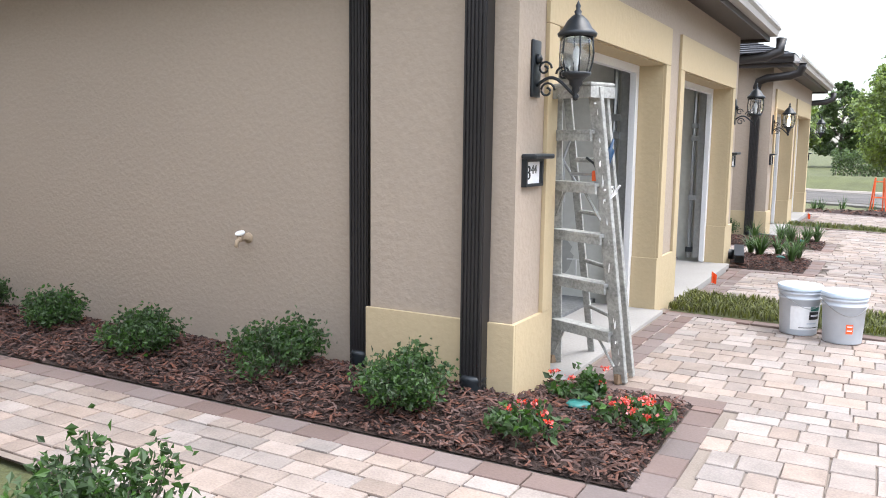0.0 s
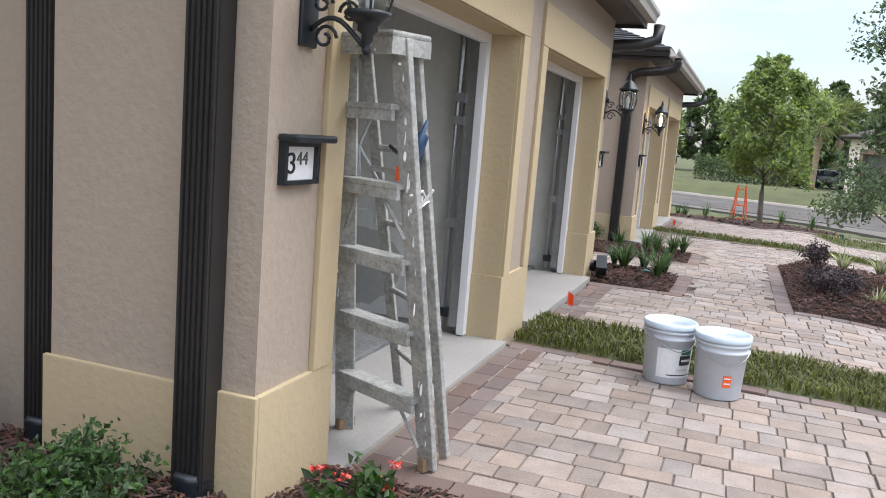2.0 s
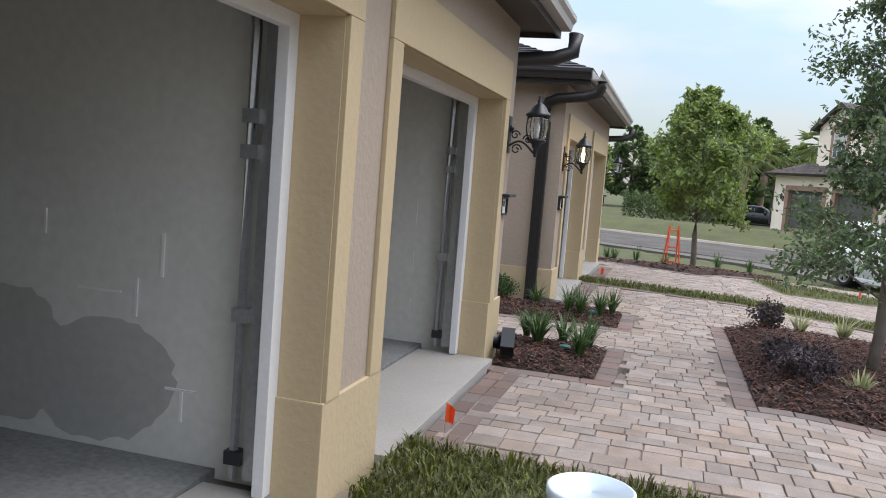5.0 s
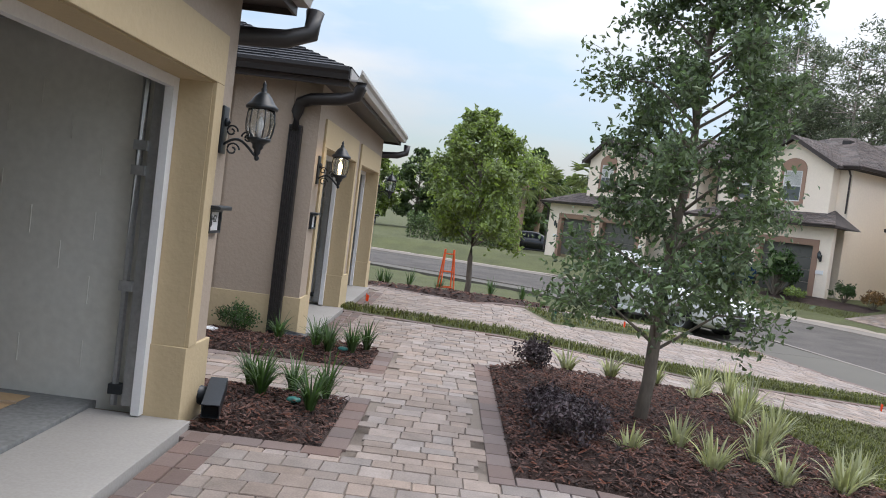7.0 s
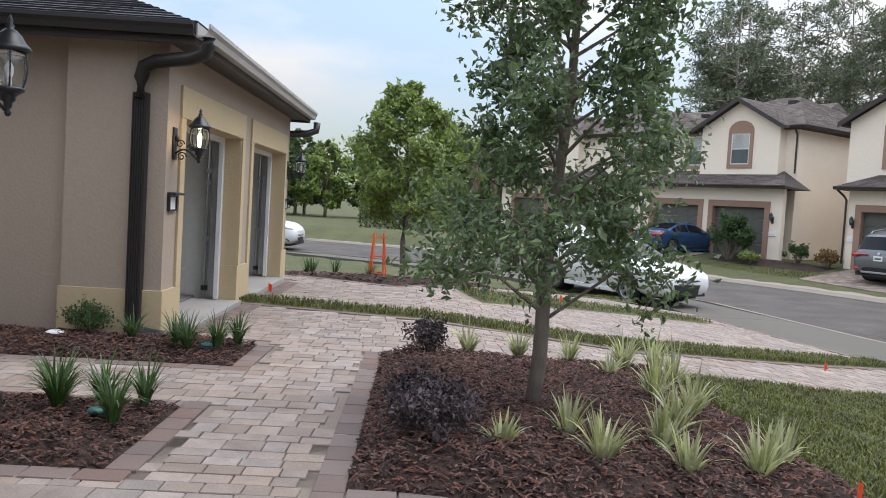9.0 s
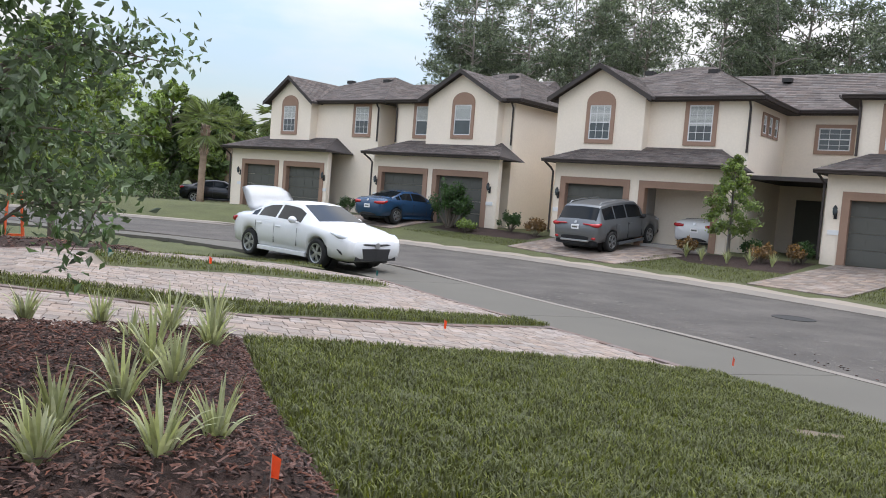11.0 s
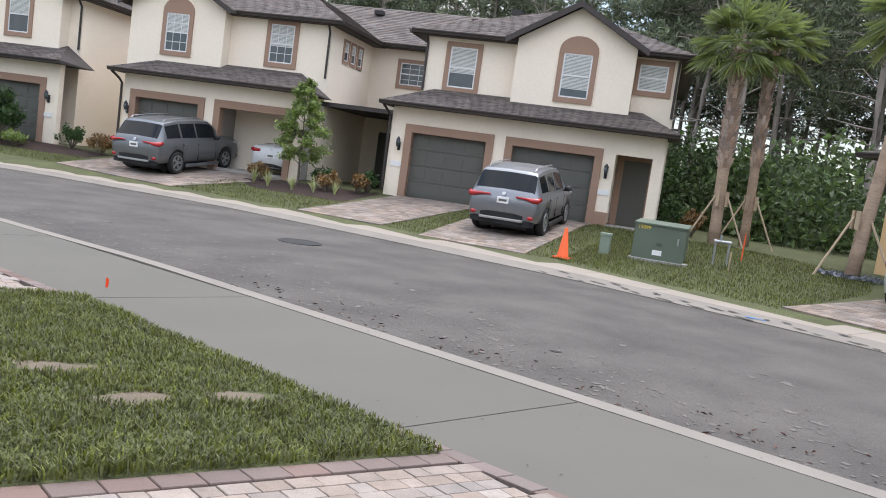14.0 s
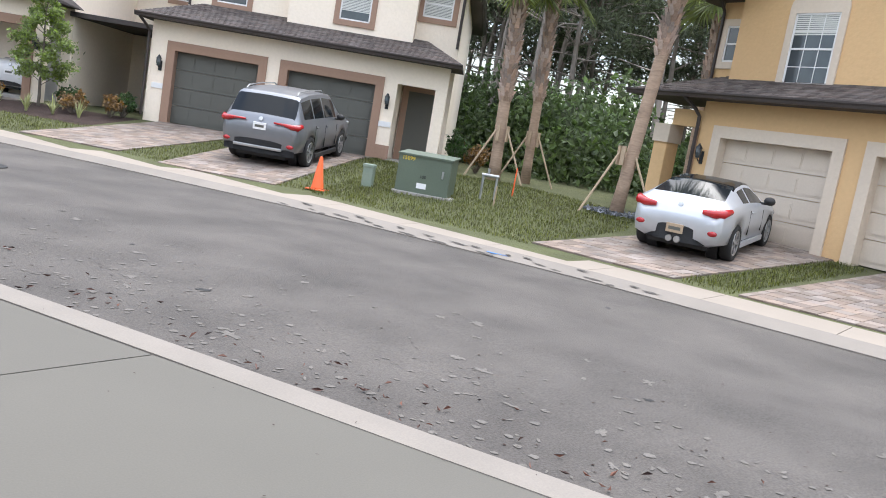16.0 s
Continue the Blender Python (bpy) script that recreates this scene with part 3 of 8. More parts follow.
def build_pavers():
    near_parts, far = [], []
    rp = random.Random(11)
    done = set()
    y = 0.2
    while y < 24.5:
        h = rp.choice((0.13, 0.185))
        x = -8.0 + rp.uniform(0, 0.2)
        while x < 10.9:
            w = rp.choice((0.13, 0.185, 0.185, 0.215))
            cx, cy = x + w / 2, y + h / 2
            ok = any(a <= cx <= b and c <= cy <= d for a, b, c, d in PAVE_ZONES)
            ok = ok and not any(a <= cx <= b and c <= cy <= d for a, b, c, d in HOUSE_BOXES)
            ok = ok and cx < x_near(cy) - WALK_W - 0.2
            if ok:
                poly = [(x + 0.0035, y + 0.0035), (x + w - 0.0035, y + 0.0035), (x + w - 0.0035, y + h - 0.0035), (x + 0.0035, y + h - 0.0035)]
                for hole in HOLES:
                    hx = [p[0] for p in hole]
                    hy = [p[1] for p in hole]
                    if cx < min(hx) - 0.4 or cx > max(hx) + 0.4 or cy < min(hy) - 0.4 or cy > max(hy) + 0.4:
                        continue
                    if inside(hole, cx, cy) or outline_gap(hole, cx, cy) < 0.17:
                        ok = False
                        break
                if ok:
                    j = 0.003
                    poly = [(px + rp.uniform(-j, j), py + rp.uniform(-j, j)) for px, py in poly]
                    item = (poly, rp.uniform(-0.003, 0.003))
                    (near_parts if -1.4 < cx < 0.6 and 4.4 < cy < 6.9 and len(near_parts) < 300 else far).append(item)
            x += w
        y += h
    return near_parts, far


def border_run(a, b, width=0.16, length=0.24, side=1):
    """A soldier course beside the line a -> b, to its right for side=1."""
    dx, dy = b[0] - a[0], b[1] - a[1]
    L = math.hypot(dx, dy)
    ux, uy = dx / L, dy / L
    nx, ny = uy * side, -ux * side
    k, out = 0.0, []
    while k < L - 0.03:
        e = min(k + length, L)
        q = [(k + 0.004, 0.004), (e - 0.004, 0.004), (e - 0.004, width - 0.004), (k + 0.004, width - 0.004)]
        out.append([(a[0] + ux * s + nx * t, a[1] + uy * s + ny * t) for s, t in q])
        k = e
    return out


def border_of(poly, keep, width=0.16, length=0.24):
    """Soldier courses outside the chosen edges of a counter-clockwise outline."""
    out = []
    n = len(poly)
    for k in keep:
        a, b = poly[k], poly[(k + 1) % n]
        dx, dy = b[0] - a[0], b[1] - a[1]
        L = math.hypot(dx, dy)
        ux, uy = dx / L * width, dy / L * width
        out += border_run(a, (b[0] + ux * (1 if (k + 1) % n in keep else 0), b[1] + uy * (1 if (k + 1) % n in keep else 0)), width, length)
    return out


def sand_bed():
    verts, faces = [], []
    for (a, b, c, d) in PAVE_ZONES:
        xs = list(np.arange(a, b, 0.5)) + [b]
        ys = list(np.arange(c, d, 0.5)) + [d]
        for i in range(len(xs) - 1):
            for j in range(len(ys) - 1):
                q = [(xs[i], ys[j]), (xs[i + 1], ys[j]), (xs[i + 1], ys[j + 1]), (xs[i], ys[j + 1])]
                if xs[i + 1] > x_near(ys[j]) - WALK_W:
                    continue
                k = len(verts)
                verts.extend((x, y, land(x, y) - 0.012) for x, y in q)
                faces.append((k, k + 1, k + 2, k + 3))
    return raw("paved_drive", verts, faces, M["sand"], kind="structure", label="paved drives and walks of tumbled buff concrete pavers", category="paving")


# ---- planting beds and lawns ----
def fill_outline(poly, zf, material, name, label, category, up=0.0, step=0.22):
    """A sheet over an outline that follows the ground, with a soft edge and small humps."""
    hx, hy = [p[0] for p in poly], [p[1] for p in poly]
    bmx = bm_new()
    vs = [bmx.verts.new((x, y, 0)) for x, y in poly]
    bmx.faces.new(vs)
    for x in np.arange(min(hx) + step / 2, max(hx), step):
        bmesh.ops.bisect_plane(bmx, geom=bmx.verts[:] + bmx.edges[:] + bmx.faces[:], plane_co=(x, 0, 0), plane_no=(1, 0, 0))
    for y in np.arange(min(hy) + step / 2, max(hy), step):
        bmesh.ops.bisect_plane(bmx, geom=bmx.verts[:] + bmx.edges[:] + bmx.faces[:], plane_co=(0, y, 0), plane_no=(0, 1, 0))
    for v in bmx.verts:
        e = min(outline_gap(poly, v.co.x, v.co.y) / 0.3, 1)
        v.co.z = zf(v.co.x, v.co.y) + up * e + 0.03 * e * noise.noise((v.co.x * 2.5, v.co.y * 2.5, 0))
    for f in bmx.faces:
        if f.normal.z < 0:
            f.normal_flip()
    return single(name, bmx, material, label, category, smooth=True)


def bed_height(poly, x, y, up):
    e = min(outline_gap(poly, x, y) / 0.3, 1)
    return land(x, y) + up * e + 0.03 * e * noise.noise((x * 2.5, y * 2.5, 0))


def scatter(poly, per_m2, rng_):
    hx, hy = [p[0] for p in poly], [p[1] for p in poly]
    n = int((max(hx) - min(hx)) * (max(hy) - min(hy)) * per_m2)
    out = []
    for _ in range(n):
        x, y = rng_.uniform(min(hx), max(hx)), rng_.uniform(min(hy), max(hy))
        if inside(poly, x, y):
            out.append((x, y))
    return out


def chips(poly, up, per_m2, seed, name="bark_chips", size=1.0):
    r = random.Random(seed)
    verts, faces = [], []
    for x, y in scatter(poly, per_m2, r):
        l, w, t = r.uniform(0.025, 0.07) * size, r.uniform(0.008, 0.02) * size, 0.007
        m = pose(x, y, bed_height(poly, x, y, up) + 0.006 + r.uniform(0, 0.026), r.uniform(-28, 28), r.uniform(-28, 28), r.uniform(0, 360))
        b = len(verts)
        for sx, sy, sz in ((-l, -w * 0.6, 0), (l, -w, 0), (l * 0.8, w, 0), (-l * 0.9, w * 0.7, 0), (0, 0, t)):
            verts.append(tuple(m @ Vector((sx * 0.6, sy * 0.6, sz))))
        faces += [(b, b + 1, b + 4), (b + 1, b + 2, b + 4), (b + 2, b + 3, b + 4), (b + 3, b, b + 4)]
    return raw(name, verts, faces, M["chip"], kind="stuff", label="shredded red-brown bark mulch chips lying on the bed", category="mulch")


def turf_blades(poly, per_m2, seed, up=0.02, h=(0.025, 0.07), name="grass"):
    r = random.Random(seed)
    verts, faces = [], []
    for x, y in scatter(poly, per_m2, r):
        if any(((x - cx) / 0.3) ** 2 + ((y - cy) / 0.14) ** 2 < r.uniform(0.5, 1.2) for cx, cy in BARE):
            continue
        z = land(x, y) + up
        a, hh, lean = r.uniform(0, 6.28), r.uniform(*h), r.uniform(0.01, 0.07)
        clump = noise.noise((x * 3, y * 3, 2.0))
        hh *= 1 + 0.5 * clump
        w = r.uniform(0.003, 0.0065)
        ca, sa = math.cos(a), math.sin(a)
        b = len(verts)
        verts += [(x - sa * w, y + ca * w, z - 0.01), (x + sa * w, y - ca * w, z - 0.01), (x + ca * lean * 0.4 + sa * w, y + sa * lean * 0.4 - ca * w, z + hh * 0.65),
                  (x + ca * lean * 0.4 - sa * w, y + sa * lean * 0.4 + ca * w, z + hh * 0.65), (x + ca * lean, y + sa * lean, z + hh * 0.95)]
        faces += [(b, b + 1, b + 2, b + 3), (b + 3, b + 2, b + 4)]
    return raw(name, verts, faces, M["blade"], kind="stuff", label="mown green grass blades with paler dry tips", category="grass")


BARE = ((8.00, 11.70), (8.74, 11.72), (7.76, 12.43))
BED_UP = 0.07
for k, poly in enumerate((BED_A, bed_b(0), bed_c(0), bed_d(0), BED_E)):
    up = 0.14 if k == 3 else BED_UP
    fill_outline(poly, land, M["soil"], "planting_bed", "mulched planting bed edged with brown pavers", "planting bed", up)
    chips(poly, up, 2000 if k in (0,) else (1500 if k < 4 else 200), 20 + k, size=0.85 if k < 4 else 1.6)
for k, poly in enumerate((LAWN, STRIP_1, STRIP_2, STRIP_3, LAWN_3)):
    fill_outline(poly, lambda x, y: land(x, y) - 0.01, M["turf"], "lawn", "mown green lawn of coarse grass between the drives", "lawn", 0.035)
    turf_blades(poly, (3200, 2600, 1500, 600, 500)[k], 40 + k, up=0.02)
for cx, cy in BARE:
    fill_outline(blot(cx, cy, 0.33, 0.15, rs.uniform(-0.4, 0.4), n=14), lambda x, y: land(x, y) + 0.03, M["dirt"], "bare_patch", "bare sandy patch worn in the lawn", "bare earth", 0.02, 0.15)

VERGE = [(20.9, 13.9), (20.6, 16.2), (20.3, 18.9), (22.0, 19.6), (26.5, 21.6), (28.0, 19.0), (26.6, 14.4), (24.5, 13.7)]
turf_blades(VERGE, 550, 46, up=0.0, h=(0.04, 0.09))
turf_blades([(21.3, 11.2), (21.4, 10.3), (26.0, 9.3), (26.5, 9.9)], 600, 47, up=0.0, h=(0.04, 0.09))


# ---- roofs ----
def shingled(name, quad, parent, material, course=0.15, tab=0.3, seed=1, label="", kind="stuff"):
    """Courses of shingle tabs over a roof plane given by eave-left, eave-right, top-right, top-left."""
    r = random.Random(seed)
    el, er, tr, tl = (Vector(p) for p in quad)
    n = (er - el).cross(tl - el).normalized()
    if n.z < 0:
        n = -n
    rise = max((tl - el).length, (tr - er).length)
    rows = max(2, int(rise / course))
    verts, faces = [], []
    for i in range(rows):
        a0, b0 = el.lerp(tl, i / rows), er.lerp(tr, i / rows)
        a1, b1 = el.lerp(tl, min(1, (i + 1.15) / rows)), er.lerp(tr, min(1, (i + 1.15) / rows))
        w = (b0 - a0).length
        s = -r.uniform(0, tab)
        while s < w:
            e = s + tab * r.uniform(0.6, 1.3)
            p, q = max(s, 0) / max(w, 1e-6), min(e, w) / max(w, 1e-6)
            if q - p > 0.002:
                up = n * (0.016 + r.uniform(0, 0.008))
                k = len(verts)
                f0, f1 = a0.lerp(b0, p), a0.lerp(b0, q)
                g1, g0 = a1.lerp(b1, q), a1.lerp(b1, p)
                verts += [tuple(f0 + up), tuple(f1 + up), tuple(g1 + n * 0.004), tuple(g0 + n * 0.004), tuple(f0), tuple(f1)]
                faces += [(k, k + 1, k + 2, k + 3), (k + 4, k + 5, k + 1, k)]
            s = e
    return raw(name, verts, faces, material, parent, kind=kind, label=label)


def gutter(bm, a, b, out, size=0.11):
    """A K-style gutter from a to b; out is the way it faces."""
    a, b, out = Vector(a), Vector(b), Vector(out)
    prof = [(0, 0), (0.0, -size), (size * 0.7, -size), (size * 0.8, -size * 0.55), (size, -size * 0.3), (size, 0), (size * 0.9, 0), (size * 0.88, -size * 0.25), (size * 0.66, -size * 0.85), (0.012, -size * 0.85), (0.012, 0)]
    ra, rb = [], []
    for o, z in prof:
        ra.append(bm.verts.new(a + out * o + Vector((0, 0, z))))
        rb.append(bm.verts.new(b + out * o + Vector((0, 0, z))))
    n = len(prof)
    for k in range(n):
        j = (k + 1) % n
        bm.faces.new((ra[k], ra[j], rb[j], rb[k]))
    bm.faces.new(ra[::-1])
    bm.faces.new(rb)
    bmesh.ops.recalc_face_normals(bm, faces=bm.faces[:])


# ---- lantern on a scroll bracket, facing +x from a wall at x = 0 ----
def lantern(m, lit, label):
    lamp = thing("wall_lantern", label, "wall lamp", m, "lanterns beside the garage doors")
    b = bm_new()
    box(b, 0.0, 0.018, -0.055, 0.055, -0.15, 0.15, bevel=0.008)
    lathe(b, [(0, 0), (0.03, 0), (0.022, 0.02), (0.0, 0.03)], 12, pose(0.018, 0, 0.05, 0, 90, 0))
    part("back_plate", b, M["black"], lamp, smooth=True)
    b = bm_new()
    pts = [(0.015 + 0.21 * t, 0, -0.09 + 0.05 * math.sin(t * math.pi * 1.2) - 0.02 * t) for t in np.linspace(0, 1, 10)]
    tube(b, pts, 0.009)
    for cx, cz, r0, turn in ((0.075, -0.115, 0.045, 1.0), (0.165, -0.03, 0.04, -1.0), (0.06, 0.0, 0.04, 1.0)):
        tube(b, [(cx + turn * r0 * (1 - t * 0.75) * math.cos(t * 8), 0, cz + r0 * (1 - t * 0.75) * math.sin(t * 8)) for t in np.linspace(0, 1, 18)], 0.0065, 6)
    part("scroll_arm", b, M["black"], lamp, smooth=True)
    c = Matrix.Translation((0.235, 0, -0.1))
    b = bm_new()
    lathe(b, [(0.0, -0.07), (0.012, -0.065), (0.018, -0.05), (0.008, -0.035), (0.02, -0.02), (0.02, 0.0), (0.035, 0.012), (0.035, 0.03), (0.05, 0.045), (0.075, 0.06), (0.078, 0.075), (0.0, 0.075)], 20, c)
    part("base_cup", b, M["black"], lamp, smooth=True)
    b = bm_new()
    lathe(b, [(0.066, 0.075), (0.082, 0.12), (0.088, 0.17), (0.082, 0.23), (0.076, 0.255), (0.072, 0.255), (0.078, 0.23), (0.084, 0.17), (0.078, 0.12), (0.062, 0.078)], 24, c)
    g = part("glass_shade", b, M["lamp_glass"], lamp, "clear bowed glass", True)
    g.visible_shadow = False
    for k in range(6):
        a = k * math.pi / 3
        b = bm_new()
        tube(b, [c @ Vector((math.cos(a) * r, math.sin(a) * r, z)) for r, z in ((0.07, 0.07), (0.086, 0.12), (0.092, 0.17), (0.086, 0.23), (0.08, 0.26))], 0.0045, 6)
        part("rib", b, M["black"], lamp)
    b = bm_new()
    lathe(b, [(0.0, 0.255), (0.098, 0.255), (0.104, 0.27), (0.09, 0.285), (0.075, 0.30), (0.055, 0.335), (0.03, 0.36), (0.016, 0.368), (0.02, 0.382), (0.01, 0.395), (0.014, 0.41), (0.005, 0.43), (0.0, 0.44)], 24, c)
    part("roof_cap", b, M["black"], lamp, smooth=True)
    b = bm_new()
    lathe(b, [(0.0, 0.075), (0.014, 0.075), (0.014, 0.12), (0.022, 0.15), (0.02, 0.18), (0.006, 0.21), (0.0, 0.212)], 12, c)
    part("bulb", b, M["bulb"] if lit else M["paper"], lamp, "glowing warm bulb" if lit else "unlit bulb", True)
    return lamp


def plaque(m, words, label):
    """House-number box with a hooded top, facing +x."""
    pl = thing("number_plaque", label, "house number", m @ Matrix.Diagonal((1, 0.92, 0.78, 1)), "number plaques")
    b = bm_new()
    box(b, 0, 0.03, -0.128, 0.128, -0.095, -0.075)
    box(b, 0, 0.03, -0.128, 0.128, 0.075, 0.095)
    box(b, 0, 0.03, -0.128, -0.11, -0.075, 0.075)
    box(b, 0, 0.03, 0.11, 0.128, -0.075, 0.075)
    part("frame", b, M["black"], pl)
    b = bm_new()
    box(b, 0.0, 0.085, -0.14, 0.16, 0.095, 0.13, bevel=0.012)
    part("hood", b, M["black"], pl)
    b = bm_new()
    box(b, 0.001, 0.012, -0.11, 0.11, -0.075, 0.075)
    part("card", b, M["paper"], pl, "white card with handwritten figures" if words else "white card")
    if words:
        text_part("figure", words[:1], 0.135, pose(0.0135, -0.055, -0.005, 0, 0, 90), M["ink"]).parent = pl
        text_part("figure", words[1:], 0.085, pose(0.0135, 0.022, 0.018, 0, 0, 90), M["door_green"]).parent = pl
    return pl


# ---- the two garage houses ----
FX = -1.775


def fluted_pipe(name, x, y, z0, z1, label, top=None, foot=None, facing=-1):
    """A ribbed downpipe on a wall; facing -1: wall looks towards -y, +1: towards +y."""
    d = thing(name, label, "downpipe", Matrix.Translation((x, y, z0)))
    b = bm_new()
    pts = [(-0.065, 0)]
    for k in range(6):
        u = -0.065 + 0.13 * k / 6
        pts += [(u + 0.004, 0.095), (u + 0.014, 0.095), (u + 0.017, 0.087), (u + 0.0215, 0.087)]
    pts += [(0.065, 0)]
    lo = [b.verts.new((px, facing * py, 0.0)) for px, py in pts]
    hi = [b.verts.new((px, facing * py, z1 - z0)) for px, py in pts]
    for k in range(len(pts)):
        j = (k + 1) % len(pts)
        b.faces.new((lo[k], lo[j], hi[j], hi[k]))
    b.faces.new(hi)
    b.faces.new(lo)
    bmesh.ops.recalc_face_normals(b, faces=b.faces[:])
    part("pipe", b, M["dark"], d)
    if top:
        b = bm_new()
        tube(b, [Vector(p) - Vector((x, y, z0)) for p in top], 0.062, 10)
        part("elbow", b, M["dark"], d, smooth=True)
    b = bm_new()
    if foot:
        tube(b, [Vector(p) - Vector((x, y, z0)) for p in foot], 0.062, 10)
    else:
        lathe(b, [(0.06, -0.03)] + [(0.075 - 0.01 * (k % 2), 0.0 + 0.018 * k) for k in range(7)] + [(0.06, 0.13), (0.0, 0.13)], 16, Matrix.Translation((0, facing * 0.05, 0)))
    part("boot", b, M["black"], d, "black corrugated drain boot", True)
    return d


def garage_house(d, dz, lit, numbers, tag):
    z = dz
    h = thing("garage_house", "single-storey tan stucco garage house with two open garage bays, hip roof", "house", Matrix.Translation((FX, 3.985 + d, z)))
    o = Vector((FX, 3.985 + d, z))
    y0, y1 = 3.985 + d, 10.53 + d
    bays = ((4.5 + d, 6.95 + d), (7.62 + d, 10.12 + d))
    TOP, OPEN = 2.78, 2.06

    def P(name, bm, material, label="", parent=None, smooth=False):
        bmesh.ops.translate(bm, verts=bm.verts[:], vec=-o)
        return part(name, bm, material, parent or h, label, smooth)

    for nm, a, c, lo, hi in (("corner_pier", y0 + 0.004, bays[0][0], -0.3, TOP), ("middle_pier", bays[0][1], bays[1][0], -0.3, OPEN),
                             ("corner_pier", bays[1][1], y1, -0.3, TOP), ("lintel_wall", bays[0][0], bays[1][1], OPEN, TOP)):
        b = bm_new()
        box(b, FX - 0.28, FX, a, c, z + lo, z + hi)
        P(nm, b, M["stucco"])
    b = bm_new()
    box(b, -14.0, -2.68, y0 + 0.13, y0 + 0.38, z - 0.3, z + TOP)
    box(b, -2.68, FX - 0.282, y0, y0 + 0.38, z - 0.3, z + TOP, bevel=0.006)
    P("side_wall", b, M["stucco"])
    b = bm_new()
    box(b, -14.0, FX - 0.282, y1 - 0.25, y1, z - 0.3, z + TOP)
    P("side_wall", b, M["stucco"])
    b = bm_new()
    box(b, -14.25, -14.0, y0 + 0.13, y1, z - 0.3, z + TOP)
    P("back_wall", b, M["stucco"])
    # plinths, proud of the wall, round each pier
    b = bm_new()
    box(b, -2.70, FX + 0.02, y0 - 0.02, y0 + 0.002, z - 0.3, z + 0.45, bevel=0.005)
    P("plinth", b, M["stucco_pl"])
    b = bm_new()
    box(b, FX - 0.27, FX + 0.02, y0 + 0.003, bays[0][0] + 0.02, z - 0.3, z + 0.45, bevel=0.005)
    P("plinth", b, M["stucco_pl"])
    b = bm_new()
    box(b, FX - 0.27, FX + 0.02, bays[0][1] - 0.02, bays[1][0] + 0.02, z - 0.3, z + 0.45, bevel=0.005)
    P("plinth", b, M["stucco_pl"])
    b = bm_new()
    box(b, FX - 0.27, FX + 0.02, bays[1][1] - 0.02, y1 + 0.03, z - 0.3, z + 0.45, bevel=0.005)
    P("plinth", b, M["stucco_pl"])
    for a, c in bays:
        b = bm_new()
        box(b, FX + 0.0, FX + 0.025, a - 0.15, c + 0.15, z + OPEN, z + OPEN + 0.3, bevel=0.004)
        P("header_trim", b, M["stucco_pl"])
        for s0, s1 in ((a - 0.15, a), (c, c + 0.15)):
            b = bm_new()
            box(b, FX + 0.0, FX + 0.025, s0, s1, z + 0.45, z + OPEN - 0.002, bevel=0.004)
            P("side_trim", b, M["stucco_pl"])
        for nm, e0, e1, lo, hi in (("reveal", a, a + 0.008, -0.02, OPEN), ("reveal", c - 0.008, c, -0.02, OPEN), ("head_reveal", a + 0.008, c - 0.008, OPEN - 0.008, OPEN)):
            b = bm_new()
            box(b, FX - 0.2, FX + 0.002, e0, e1, z + lo, z + hi)
            P(nm, b, M["stucco_pl"])
        for nm, e0, e1, lo, hi in (("door_jamb", a + 0.001, a + 0.085, 0.02, OPEN - 0.001), ("door_jamb", c - 0.085, c - 0.001, 0.02, OPEN - 0.001), ("head_jamb", a + 0.086, c - 0.086, OPEN - 0.07, OPEN - 0.001)):
            b = bm_new()
            box(b, FX - 0.255, FX - 0.201, e0, e1, z + lo, z + hi, bevel=0.003)
            P(nm, b, M["white"], "white painted jamb")
        # inner lining
        for yy, s in ((a - 0.11, -1), (c + 0.11, 1)):
            b = bm_new()
            box(b, -8.0, FX - 0.285, yy, yy + s * 0.06, z - 0.02, z + 2.66)
            P("inner_wall", b, M["garage_wall"], "grey painted block lining")
        b = bm_new()
        box(b, -8.1, -8.0, a - 0.17, c + 0.17, z - 0.02, z + 2.66)
        P("inner_wall", b, M["garage_wall"], "grey painted block lining")
        b = bm_new()
        box(b, FX - 0.34, FX - 0.285, a - 0.11, c + 0.11, z + OPEN + 0.04, z + 2.66)
        P("inner_wall", b, M["garage_wall"])
        b = bm_new()
        box(b, -8.0, FX - 0.285, a - 0.11, c + 0.11, z + 2.6, z + 2.66)
        P("inner_ceiling", b, M["garage_ceil"])
        b = bm_new()
        box(b, -8.0, -2.32, a - 0.11, c + 0.11, z - 0.2, z + 0.03, bevel=0.004)
        P("garage_floor", b, M["slab"], "stained grey concrete slab")
        b = bm_new()
        box(b, -2.31, FX + 0.09, a + 0.01, c - 0.01, z - 0.2, z + 0.012, bevel=0.004)
        P("apron", b, M["concrete"], "grey concrete apron")
        # tracks, brackets and the raised door
        for yy, s in ((a + 0.0, 1), (c - 0.0, -1)):
            b = bm_new()
            arc = [(-2.17 - 0.3 * (1 - math.cos(t)), yy, z + 2.0 + 0.3 * math.sin(t)) for t in np.linspace(0, math.pi / 2, 7)]
            tube(b, [(-2.17, yy, z + 0.05), (-2.17, yy, z + 1.0)] + arc + [(-4.7, yy, z + 2.32)], 0.022, 6)
            P("door_track", b, M["galv"], "galvanised track")
            b = bm_new()
            box(b, -2.12, -2.045, yy - 0.006, yy + 0.006, z + 0.05, z + 2.05)
            P("track_angle", b, M["galv"])
